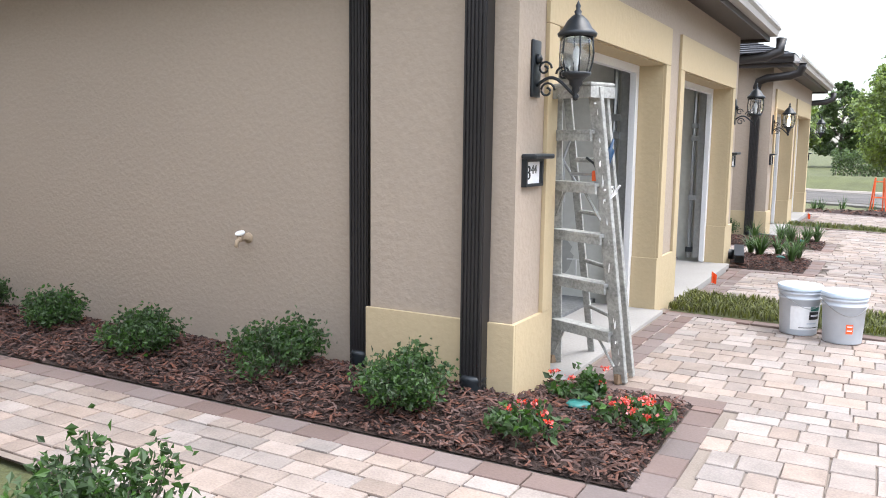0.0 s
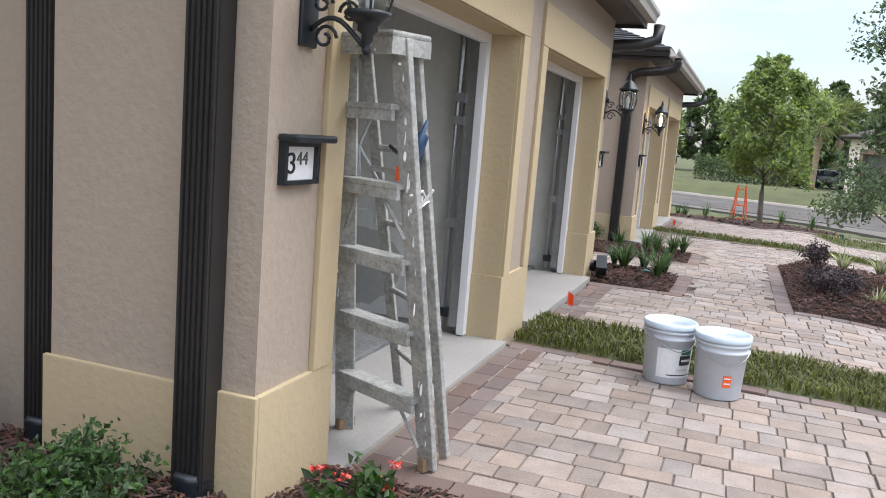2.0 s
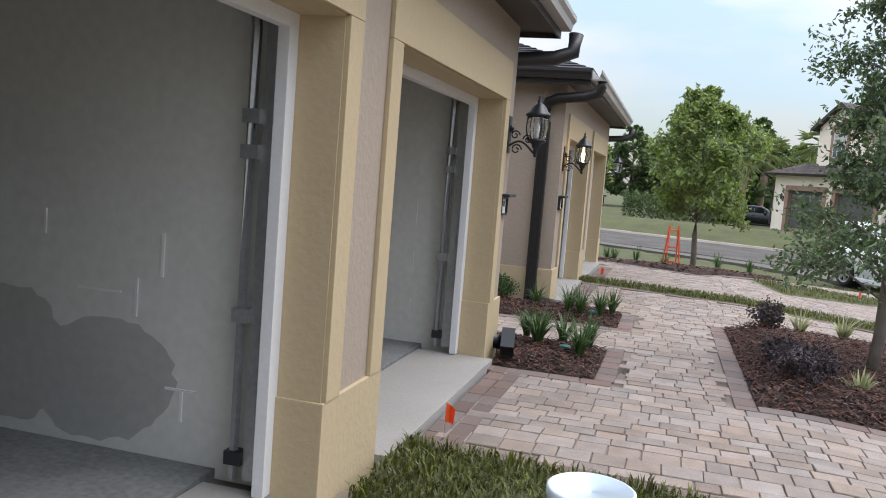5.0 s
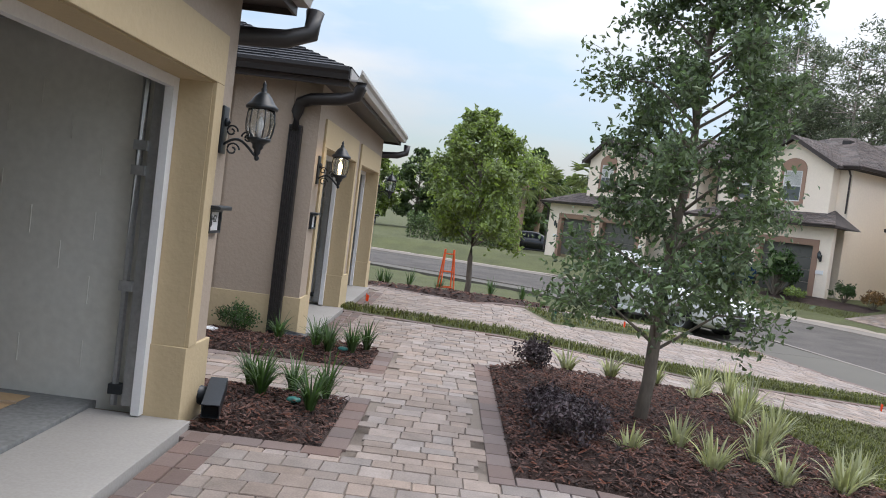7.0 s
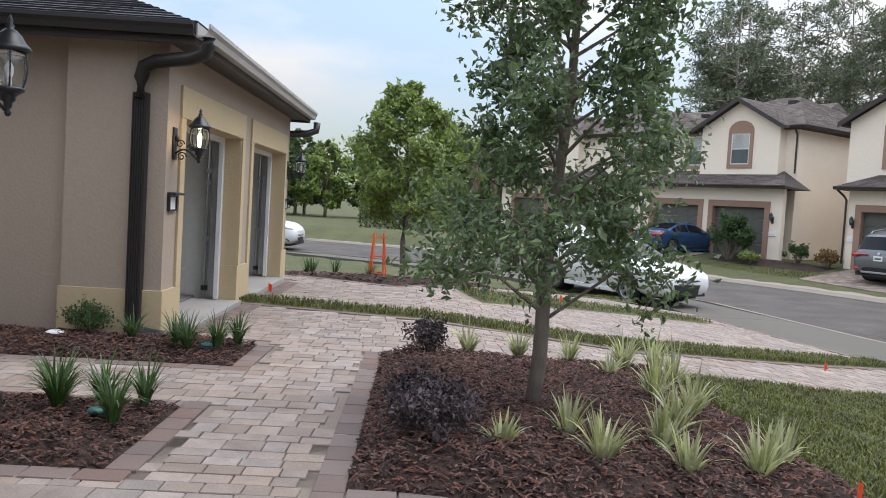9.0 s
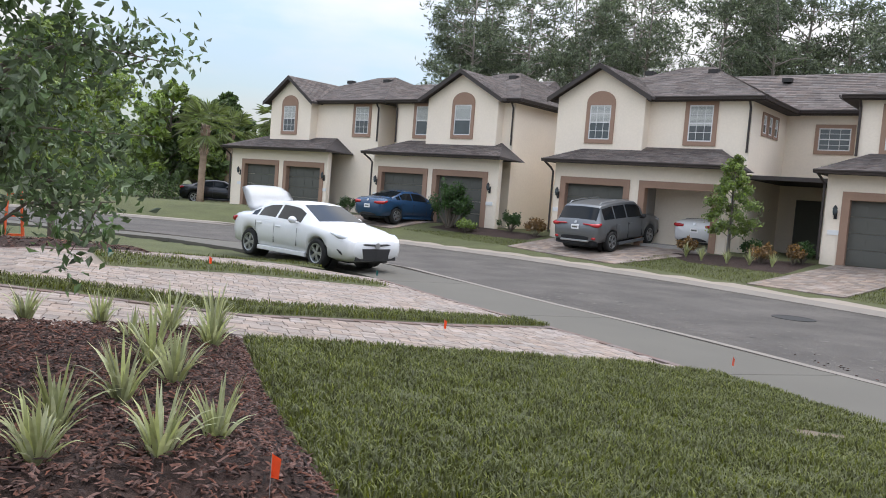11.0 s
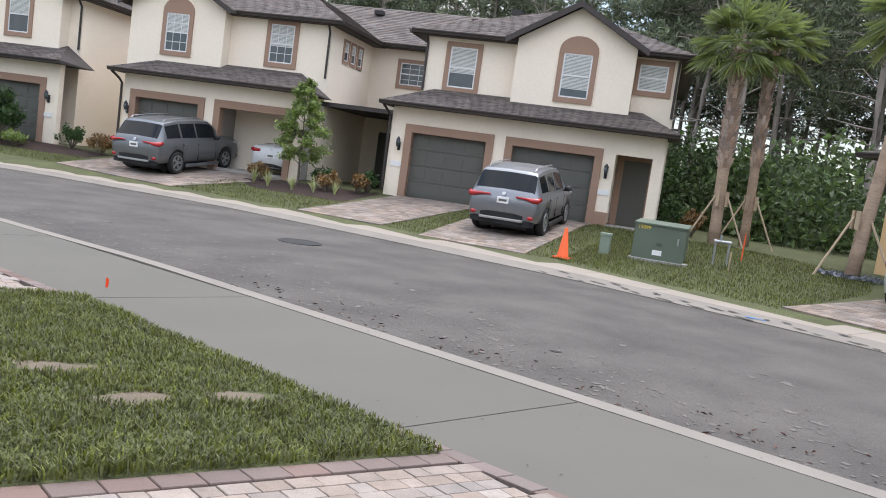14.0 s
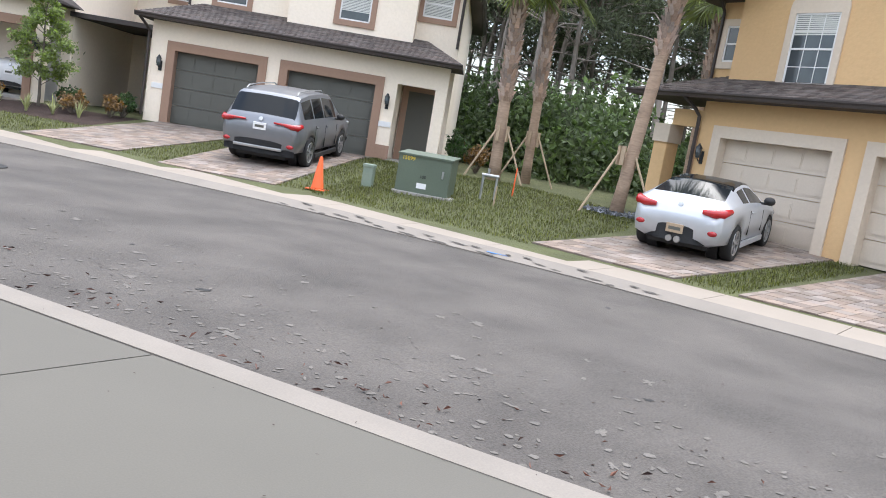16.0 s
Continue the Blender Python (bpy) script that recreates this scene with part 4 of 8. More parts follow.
            for kz in (0.12, 0.75, 1.45, 1.6):
                b = bm_new()
                box(b, -2.2, -2.12, yy - 0.034, yy + 0.034, z + kz, z + kz + 0.06)
                P("track_bracket", b, M["galv"] if kz > 0.5 else M["black"])
        b = bm_new()
        for k in range(4):
            box(b, -4.55 + 0.53 * k, -4.04 + 0.53 * k, a + 0.03, c - 0.03, z + 2.33, z + 2.375, bevel=0.005)
        P("raised_door", b, M["white"], "white sectional door rolled up under the ceiling")
    # damp patch and mortar scars on the dividing wall of the first bay
    yb = bays[0][1] + 0.108
    b = bm_new()
    for pts in (blot(-2.95, 0.36, 0.4, 0.3, 0.2, n=48, rough=0.05), blot(-3.45, 0.42, 0.28, 0.34, 0.0, n=40, rough=0.05)):
        b.faces.new([b.verts.new((px, yb, z + max(0.04, pz))) for px, pz in pts])
        yb -= 0.003
    P("damp_patch", b, M["wet"], "darker damp patch near the floor")
    yb = bays[0][1] + 0.108
    for row in range(9):
        for k in range(7):
            if (row * 5 + k * 3) % 4 != 1:
                b = bm_new()
                px, pz = -2.45 - 0.4 * k - 0.2 * (row % 2), 0.22 + 0.2 * row
                box(b, px, px + 0.007, bays[1][1] + 0.1045, bays[1][1] + 0.112, z + pz, z + pz + 0.17)
                P("mortar_joint", b, M["garage_wall"])
    b = bm_new()
    for px, pz, w_, h_ in ((-3.1, 0.78, 0.24, 0.012), (-2.78, 0.68, 0.012, 0.18), (-2.6, 0.36, 0.16, 0.012), (-2.52, 0.22, 0.014, 0.14), (-3.3, 1.02, 0.012, 0.12), (-2.65, 0.88, 0.014, 0.2)):
        box(b, px, px + w_, yb - 0.006, yb + 0.004, z + pz, z + pz + h_)
    P("mortar_scars", b, M["garage_ceil"])
    # hip roof
    ex, ey0, ey1, ez = FX + 0.3, y0 - 0.26, y1 + 0.25, z + 2.82
    bx, rise = -14.6, 0.40
    half = (ey1 - ey0) / 2
    ridge = ez + half * rise
    cy = (ey0 + ey1) / 2
    E0, E1, E2, E3 = (ex, ey0, ez), (ex, ey1, ez), (bx, ey1, ez), (bx, ey0, ez)
    R0, R1 = (ex - half, cy, ridge), (bx + half, cy, ridge)
    b = bm_new()
    v = [b.verts.new(p) for p in (E0, E1, E2, E3, R0, R1)]
    for f in ((0, 1, 4), (1, 2, 5, 4), (2, 3, 5), (3, 0, 4, 5)):
        b.faces.new([v[k] for k in f])
    w = [b.verts.new((p[0], p[1], p[2] - 0.03)) for p in (E0, E1, E2, E3)]
    b.faces.new(w)
    for k in range(4):
        b.faces.new((v[k], v[(k + 1) % 4], w[(k + 1) % 4], w[k]))
    bmesh.ops.recalc_face_normals(b, faces=b.faces[:])
    roof = P("roof", b, M["roof_base"], "dark shingle hip roof")
    oo = lambda p: tuple(Vector(p) - o)
    for q in ((E0, E1, R0, R0), (E3, E0, R0, R1), (E1, E2, R1, R0)):
        shingled("shingles", [oo(p) for p in q], roof, M["roof_dark"], 0.15, 0.33, 5)
    b = bm_new()
    box(b, ex - 0.02, ex + 0.0, ey0, ey1, ez - 0.18, ez - 0.005)
    box(b, -14.5, ex - 0.02, ey0, ey0 + 0.02, ez - 0.18, ez - 0.005)
    box(b, -14.5, ex - 0.02, ey1 - 0.02, ey1, ez - 0.18, ez - 0.005)
    P("fascia", b, M["fascia"])
    b = bm_new()
    box(b, FX, ex - 0.02, ey0 + 0.02, ey1 - 0.02, ez - 0.14, ez - 0.12)
    box(b, -14.5, FX, ey0 + 0.02, y0, ez - 0.14, ez - 0.12)
    box(b, -14.5, FX, y1, ey1 - 0.02, ez - 0.14, ez - 0.12)
    P("soffit", b, M["fascia"])
    # front gutter painted pale for the sky it reflects; side run stays bronze
    b = bm_new()
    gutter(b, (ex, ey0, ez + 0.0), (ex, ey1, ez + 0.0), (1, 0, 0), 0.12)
    P("gutter", b, M["gutter_grey"], "bronze gutter with sky sheen painted in as pale grey")
    b = bm_new()
    gutter(b, (-14, ey0, ez), (ex, ey0, ez), (0, -1, 0), 0.12)
    P("gutter", b, M["dark"])
    # set-back upper storey
    b = bm_new()
    box(b, -14.0, -8.2, y0 + 0.5, y1 - 0.6, z + 2.6, z + 5.6)
    P("upper_storey", b, M["stucco_pl"])
    b = bm_new()
    slab(b, [(-14.5, y0 + 0.0), (-7.7, y0 + 0.0), (-7.7, y1 - 0.1), (-14.5, y1 - 0.1)], z + 5.6, z + 5.75, Matrix.Translation((0, 0, 0)))
    P("upper_roof", b, M["fascia"])
    hb = thing("hose_tap", "small brass hose tap on the stucco wall", "tap", Matrix.Translation((-3.72, y0 + 0.13, z + 0.77)))
    b = bm_new()
    lathe(b, [(0, 0), (0.035, 0), (0.035, 0.01), (0.014, 0.014), (0.014, 0.07), (0.02, 0.075), (0.02, 0.1), (0, 0.1)], 12, pose(0, 0, 0, 90, 0, 0))
    part("body", b, M["wood"], hb, smooth=True)
    b = bm_new()
    lathe(b, [(0, 0), (0.03, 0), (0.034, 0.008), (0.03, 0.016), (0, 0.016)], 10, pose(0, -0.08, 0.03, 20, 0, 0))
    part("handle", b, M["paper"], hb, smooth=True)
    b = bm_new()
    tube(b, [(0, -0.07, 0), (0, -0.11, -0.01), (0, -0.125, -0.05)], 0.013, 8)
    part("spout", b, M["wood"], hb, smooth=True)
    lantern(Matrix.Translation((FX, 4.2 + d, z + 1.8)), lit, "black cast lantern on a scroll bracket, " + ("lit" if lit else "unlit") + ", beside a garage door")
    lantern(Matrix.Translation((FX, 10.4 + d, z + 1.8)), False, "black cast lantern on a scroll bracket, unlit, beside a garage door")
    plaque(Matrix.Translation((FX, 4.18 + d, z + 1.25)), numbers[0], "black hooded number plaque with a white card on stucco")
    plaque(Matrix.Translation((FX, 10.38 + d, z + 1.22)), numbers[1], "black hooded number plaque with a white card on stucco")
    return h


garage_house(0.0, 0.0, False, ("344", "342"), "near")
b = bm_new()
box(b, -4.4, -2.68, 9.1, 10.12, 0.031, 0.036, m=None)
single("floor_sheet", b, M["card"], "brown kraft paper sheet laid on a garage floor", "floor sheet", kind="")
b = bm_new()
box(b, -0.3, 0.3, -0.012, 0.012, 0, 0.014, m=pose(-2.95, 9.85, 0.037, 0, 0, 14))
single("wood_strip", b, M["wood"], "thin pale wooden strip lying on brown paper", "wood strip", kind="")
garage_house(DY, -0.07, True, ("", ""), "second")
fluted_pipe("downpipe", -2.79, 4.115, 0.03, 2.6, "ribbed dark bronze downpipe on the stucco side wall")
fluted_pipe("downpipe", -1.975, 3.985, 0.03, 2.6, "ribbed dark bronze downpipe near the house corner")
fluted_pipe("downpipe", -2.0, 13.67, -0.02, 2.15, "ribbed dark bronze downpipe with a bend up to the gutter",
            top=[(-2.0, 13.6, 2.1), (-2.0, 13.6, 2.28), (-1.97, 13.58, 2.38), (-1.85, 13.52, 2.42), (-1.5, 13.38, 2.44), (-1.37, 13.33, 2.48), (-1.34, 13.31, 2.56), (-1.34, 13.31, 2.61)],
            foot=[(-2.0, 13.62, 0.12), (-2.0, 13.62, 0.04), (-1.94, 13.58, 0.0), (-1.75, 13.5, -0.01), (-1.6, 13.45, -0.01)])
fluted_pipe("downpipe", -2.0, 10.48, 0.12, 2.15, "ribbed dark bronze downpipe behind the house corner", facing=1,
            top=[(-2.0, 10.53, 2.1), (-2.0, 10.53, 2.3), (-1.9, 10.56, 2.42), (-1.5, 10.66, 2.46), (-1.35, 10.7, 2.52), (-1.34, 10.72, 2.67)],
            foot=[(-2.0, 10.53, 0.15), (-1.98, 10.52, 0.1), (-1.85, 10.5, 0.09), (-1.7, 10.46, 0.08)])
fluted_pipe("downpipe", -2.0, 20.16, 0.0, 2.1, "ribbed dark bronze downpipe behind the house corner", facing=1,
            top=[(-2.0, 20.21, 2.0), (-2.0, 20.21, 2.22), (-1.9, 20.26, 2.34), (-1.5, 20.36, 2.38), (-1.36, 20.4, 2.44), (-1.35, 20.41, 2.58)])


# ---- houses across the street ----
TOWN = Matrix.Translation((23.5, 28.68, 0.05)) @ Matrix.Rotation(math.atan2(-0.825, 0.565), 4, "Z")
BASE, EAVE1, EAVE2 = -0.25, 2.85, 5.55


def sash_window(parent, x0, x1, z0, z1, y, trim, arch=False, tw=0.17, style="grid", blind=0.5):
    """A stucco-trimmed sash window in a wall facing -y at y."""
    w = new("window")
    w.parent = parent
    w.empty_display_size = 0.1
    b = bm_new()
    for a in ((x0 - tw, x0, z0 - tw, z1), (x1, x1 + tw, z0 - tw, z1), (x0, x1, z0 - tw, z0)):
        box(b, a[0], a[1], y - 0.045, y + 0.02, a[2], a[3])
    if arch:
        c, r = (x0 + x1) / 2, (x1 - x0) / 2 + tw
        n = 12
        hgt = (x1 - x0) * 0.5
        pts = [(c + r * math.cos(math.pi * k / n), z1 + tw * 0.6 + hgt * math.sin(math.pi * k / n)) for k in range(n + 1)] + [(x0 - tw, z1), (x1 + tw, z1)]
        fr = [b.verts.new((px, y - 0.045, pz)) for px, pz in pts]
        bk = [b.verts.new((px, y + 0.02, pz)) for px, pz in pts]
        b.faces.new(fr)
        for k in range(len(pts)):
            j = (k + 1) % len(pts)
            b.faces.new((fr[k], bk[k], bk[j], fr[j]))
    else:
        box(b, x0 - tw, x1 + tw, y - 0.045, y + 0.02, z1, z1 + tw)
    bmesh.ops.recalc_face_normals(b, faces=b.faces[:])
    part("stucco_surround", b, trim, w)
    b = bm_new()
    f = 0.045
    zm = (z0 + z1) / 2
    for a in ((x0, x0 + f, z0, z1), (x1 - f, x1, z0, z1), (x0, x1, z0, z0 + f), (x0, x1, z1 - f, z1), (x0, x1, zm - f / 2, zm + f / 2)):
        box(b, a[0], a[1], y - 0.03, y + 0.01, a[2], a[3])
    part("window_frame", b, M["white"], w)
    if style == "grid":
        b = bm_new()
        for k in (1, 2):
            xx = x0 + (x1 - x0) * k / 3
            box(b, xx - 0.009, xx + 0.009, y - 0.022, y + 0.004, z0, z1)
        for k in (1, 3):
            zz = z0 + (z1 - z0) * k / 4
            box(b, x0, x1, y - 0.022, y + 0.004, zz - 0.009, zz + 0.009)
        part("glazing_bars", b, M["white"], w)
    for a, c in ((z0 + f, zm - f / 2), (zm + f / 2, z1 - f)):
        b = bm_new()
        box(b, x0 + f, x1 - f, y - 0.012, y - 0.006, a, c)
        part("pane", b, M["pane"], w)
    if blind > 0:
        b = bm_new()
        zz = z1 - f
        stop = z1 - (z1 - z0) * blind
        while zz > stop:
            box(b, x0 + f, x1 - f, y - 0.017, y - 0.0125, zz - 0.038, zz - 0.006)
            zz -= 0.045
        part("blind", b, M["blind"], w, "pale slatted blind", kind="stuff")
    return w


def panel_door(parent, x0, x1, z0, z1, y, material, rows=4, cols=4):
    """A closed sectional garage door with raised panels."""
    g = new("garage_door")
    g.parent = parent
    g.empty_display_size = 0.1
    hs = (z1 - z0) / rows
    for r in range(rows):
        b = bm_new()
        box(b, x0, x1, y, y + 0.04, z0 + r * hs + 0.006, z0 + (r + 1) * hs - 0.006)
        cw = (x1 - x0) / cols
        for c in range(cols):
            a = x0 + c * cw + 0.07
            e = x0 + (c + 1) * cw - 0.07
            lo, hi = z0 + r * hs + 0.09, z0 + (r + 1) * hs - 0.09
            box(b, a, e, y - 0.006, y, lo, hi)
            box(b, a + 0.03, e - 0.03, y - 0.016, y - 0.006, lo + 0.03, hi - 0.03)
        part("door_section", b, material, g)
    return g


def small_lantern(parent, x, z, y):
    l = new("wall_lantern")
    l.parent = parent
    l.empty_display_size = 0.05
    b = bm_new()
    box(b, x - 0.05, x + 0.05, y - 0.02, y, z - 0.2, z + 0.1)
    tube(b, [(x, y - 0.01, z - 0.1), (x, y - 0.1, z - 0.15), (x, y - 0.16, z - 0.08)], 0.012, 6)
    part("bracket", b, M["black"], l)
    b = bm_new()
    lathe(b, [(0, -0.08), (0.05, -0.07), (0.06, -0.04), (0.0, -0.04)], 10, Matrix.Translation((x, y - 0.16, z)))
    lathe(b, [(0.0, 0.14), (0.085, 0.14), (0.07, 0.18), (0.03, 0.24), (0.0, 0.28)], 10, Matrix.Translation((x, y - 0.16, z)))
    part("cap", b, M["black"], l)
    b = bm_new()
    lathe(b, [(0.05, -0.04), (0.075, 0.05), (0.07, 0.14), (0.0, 0.14)], 10, Matrix.Translation((x, y - 0.16, z)))
    part("glass_shade", b, M["pane"], l)


def pipe_run(parent, pts, r=0.045, name="downpipe"):
    b = bm_new()
    tube(b, pts, r, 6)
    part(name, b, M["fascia"], parent)


def town_unit(name, F, label, wall, trim, doormat, gar, wing, up, bx, wins, openbay=None, porch=None, lamps=(), depth=11.0, flat_y=1.5, box_y=1.0, base=BASE, ext=0.0, hip=(1.3, 1.3)):
    H = thing(name, label, "house", F @ Matrix.Translation((wing[0], 0, base)), "houses across the street")
    off = Vector((wing[0], 0, base))

    def P(nm, bm, material, label="", parent=None, smooth=False):
        bmesh.ops.translate(bm, verts=bm.verts[:], vec=-off)
        return part(nm, bm, material, parent or H, label, smooth)

    OT = 1.91
    w0, w1 = wing
    edge_r = porch[0] if porch else w1
    # garage wing front wall in pieces round its openings
    xs = [w0] + [v for g in gar for v in g] + [edge_r]
    for k in range(0, len(xs), 2):
        b = bm_new()
        box(b, xs[k], xs[k + 1], 0, 0.25, base - 0.3, OT)
        P("garage_pier", b, wall)
    b = bm_new()
    box(b, w0, edge_r, 0, 0.25, OT, EAVE1 - 0.05)
    P("garage_lintel", b, wall)
    b = bm_new()
    box(b, w0, w0 + 0.25, 0.25, flat_y, base - 0.3, EAVE1 - 0.05)
    P("wing_side", b, wall)
    for k, (a, c) in enumerate(gar):
        b = bm_new()
        box(b, a - 0.25, a, -0.05, 0.0, base - 0.2, OT + 0.27)
        box(b, c, c + 0.25, -0.05, 0.0, base - 0.2, OT + 0.27)
        box(b, a, c, -0.05, 0.0, OT, OT + 0.27)
        P("garage_trim", b, trim)
        b = bm_new()
        box(b, a - 0.003, a + 0.004, 0.0, 0.249, base - 0.2, OT)
        box(b, c - 0.004, c + 0.003, 0.0, 0.249, base - 0.2, OT)
        box(b, a + 0.004, c - 0.004, 0.0, 0.249, OT - 0.005, OT + 0.002)
        P("garage_reveal", b, trim)
        if openbay == k:
            # lining takes the darker concrete grey to put the bay's inner shade into colour
            b = bm_new()
            box(b, a - 0.3, a - 0.2, 0.25, 6.2, base - 0.1, 2.6)
            box(b, c + 0.2, c + 0.3, 0.25, 6.2, base - 0.1, 2.6)
            box(b, a - 0.2, c + 0.2, 6.1, 6.2, base - 0.1, 2.6)
            box(b, a - 0.2, c + 0.2, 0.25, 6.1, 2.4, 2.5)
            P("garage_lining", b, M["concrete"])
            b = bm_new()
            box(b, a - 0.2, c + 0.2, 0.0, 6.1, base - 0.1, base + 0.02)
            P("garage_floor", b, M["concrete"])
        else:
            g = panel_door(H, a - off.x, c - off.x, 0.0, OT - base, 0.2, doormat)
    # upper storey
    u0, u1 = up
    b = bm_new()
    box(b, u0, u1, flat_y, depth, EAVE1 - 0.3, EAVE2 - 0.02)
    P("upper_wall", b, wall)
    if depth > 6:
        b = bm_new()
        box(b, u0, u1, flat_y + 0.01, depth, base - 0.3, EAVE1 - 0.3)
        P("lower_wall", b, wall)
    b0, b1 = bx
    cb = (b0 + b1) / 2
    pk = EAVE2 + 1.15
    b = bm_new()
    pts = [(b0, EAVE1 - 0.1), (b1, EAVE1 - 0.1), (b1, EAVE2), (cb, pk), (b0, EAVE2)]
    fr = [b.verts.new((x, box_y, z_)) for x, z_ in pts]
    bk = [b.verts.new((x, flat_y + 0.3, z_)) for x, z_ in pts]
    b.faces.new(fr)
    for k in range(5):
        b.faces.new((fr[k], bk[k], bk[(k + 1) % 5], fr[(k + 1) % 5]))
    bmesh.ops.recalc_face_normals(b, faces=b.faces[:])
    P("gable_bay", b, wall)
    # gable roof over the bay
    e = 0.38
    s = (pk - EAVE2) / (cb - b0)
    za = EAVE2 - e * s + 0.06
    for sx in (-1, 1):
        x_out = cb + sx * (cb - b0 + e)
        b = bm_new()
        q = [(x_out, box_y - 0.35, za), (cb, box_y - 0.35, pk + 0.06), (cb, 6.0, pk + 0.06), (x_out, 4.0, za)]
        top = [b.verts.new((x, y, z_ + 0.1)) for x, y, z_ in q]
        bot = [b.verts.new((x, y, z_)) for x, y, z_ in q]
        b.faces.new(top)
        b.faces.new(bot[::-1])
        for k in range(4):
            b.faces.new((top[k], bot[k], bot[(k + 1) % 4], top[(k + 1) % 4]))
        bmesh.ops.recalc_face_normals(b, faces=b.faces[:])
        rf = P("gable_roof", b, M["roof_base"], "dark brown shingles")
        qq = [Vector((x, y, z_ + 0.101)) - off for x, y, z_ in q]
        shingled("shingles", [qq[0], qq[3], qq[2], qq[1]], rf, M["shingle"], 0.17, 0.32, 7)
        b = bm_new()   # barge board and frieze band
        for y_, dz_, th, hh in ((box_y - 0.36, 0.11, 0.03, 0.2),):
            p0, p1 = Vector((x_out, y_, za + dz_)), Vector((cb, y_, pk + 0.06 + dz_))
            vs = [b.verts.new(p) for p in (p0, p1, p1 + Vector((0, 0, -hh)), p0 + Vector((0, 0, -hh)))]
            vt = [b.verts.new(v.co + Vector((0, th, 0))) for v in vs]
            b.faces.new(vs)
            b.faces.new(vt[::-1])
            for k in range(4):
                b.faces.new((vs[k], vt[k], vt[(k + 1) % 4], vs[(k + 1) % 4]))
        bmesh.ops.recalc_face_normals(b, faces=b.faces[:])
        P("barge_board", b, M["fascia"])
    # lower roof
    y_e, y_t = -0.5, flat_y
    z_t = EAVE1 + (y_t - y_e) * 0.36
    e0, e1 = w0 - 0.35 - ext, w1 + 0.35
    q = [(e0, y_e, EAVE1), (e1, y_e, EAVE1), (e1 - hip[1], y_t, z_t), (e0 + hip[0], y_t, z_t)]
    b = bm_new()
    top = [b.verts.new(p) for p in q]
    bot = [b.verts.new((x, y, EAVE1 - 0.12)) for x, y in ((e0, y_e), (e1, y_e), (e1, y_t), (e0, y_t))]
    b.faces.new(top)
    b.faces.new(bot[::-1])
    for k in range(4):
        b.faces.new((top[k], bot[k], bot[(k + 1) % 4], top[(k + 1) % 4]))
    bmesh.ops.recalc_face_normals(b, faces=b.faces[:])
    rf = P("lower_roof", b, M["roof_base"], "dark brown shingles")
    shingled("shingles", [Vector(p) + Vector((0, 0, 0.002)) - off for p in q], rf, M["shingle"], 0.14, 0.28, 3)
    b = bm_new()
    gutter(b, (e0, y_e - 0.002, EAVE1 + 0.01), (e1, y_e - 0.002, EAVE1 + 0.01), (0, -1, 0), 0.13)
    P("gutter", b, M["fascia"])
    pipe_run(H, [Vector(p) - off for p in ((w0 - 0.2, y_e - 0.05, EAVE1 - 0.12), (w0 - 0.1, -0.2, EAVE1 - 0.35), (w0 - 0.06, -0.06, EAVE1 - 0.5), (w0 - 0.06, -0.06, base + 0.1))])
    for (x, sty) in ((u0 + 0.06, 0), (u1 - 0.06, 0)):
        pipe_run(H, [Vector(p) - off for p in ((x, flat_y - 0.3, EAVE2 - 0.1), (x, flat_y - 0.07, EAVE2 - 0.4), (x, flat_y - 0.06, z_t - 0.1))])
    for (a, c, lo, hi, y_, arch, style, bl) in wins:
        sash_window(H, a - off.x, c - off.x, lo - off.z, hi - off.z, y_, trim, arch, 0.17, style, bl)
    for lx in lamps:
        small_lantern(H, lx - off.x, 1.45 - off.z, -0.0)
        b = bm_new()
        box(b, lx - 0.2, lx + 0.2, -0.03, 0.0, 0.72, 0.88)
        P("number_plate", b, M["paper"])
    if porch:
        p0, p1 = porch
        b = bm_new()
        box(b, p1 - 0.35, p1, 0.0, 0.35, base - 0.2, 2.05)
        P("porch_post", b, wall)
        b = bm_new()
        box(b, p0, p1, 0.0, 0.3, 2.05, EAVE1 - 0.05)
        P("porch_beam", b, wall)
        b = bm_new()
        box(b, p0 + 0.25, p1 - 0.4, 1.35, 1.42, base, 1.95)
        P("front_door", b, M["door_green"])
        b = bm_new()
        box(b, p0 + 0.05, p0 + 0.25, 1.33, 1.45, base, 2.15)
        box(b, p1 - 0.4, p1 - 0.2, 1.33, 1.45, base, 2.15)
        box(b, p0 + 0.25, p1 - 0.4, 1.33, 1.45, 1.95, 2.15)
        P("door_surround", b, trim)
        b = bm_new()
        box(b, p0 - 0.25, p0, 0.25, flat_y, base - 0.2, EAVE1 - 0.05)
        P("porch_side", b, wall)
        b = bm_new()
        box(b, p0 - 0.42, p0 + 0.03, -0.04, 0.0, base - 0.2, base + 0.42)
        P("pier_base", b, trim)
        b = bm_new()
        box(b, p0, p1, -0.3, 1.4, base - 0.25, base + 0.02)
        P("porch_slab", b, M["concrete"])
    return H


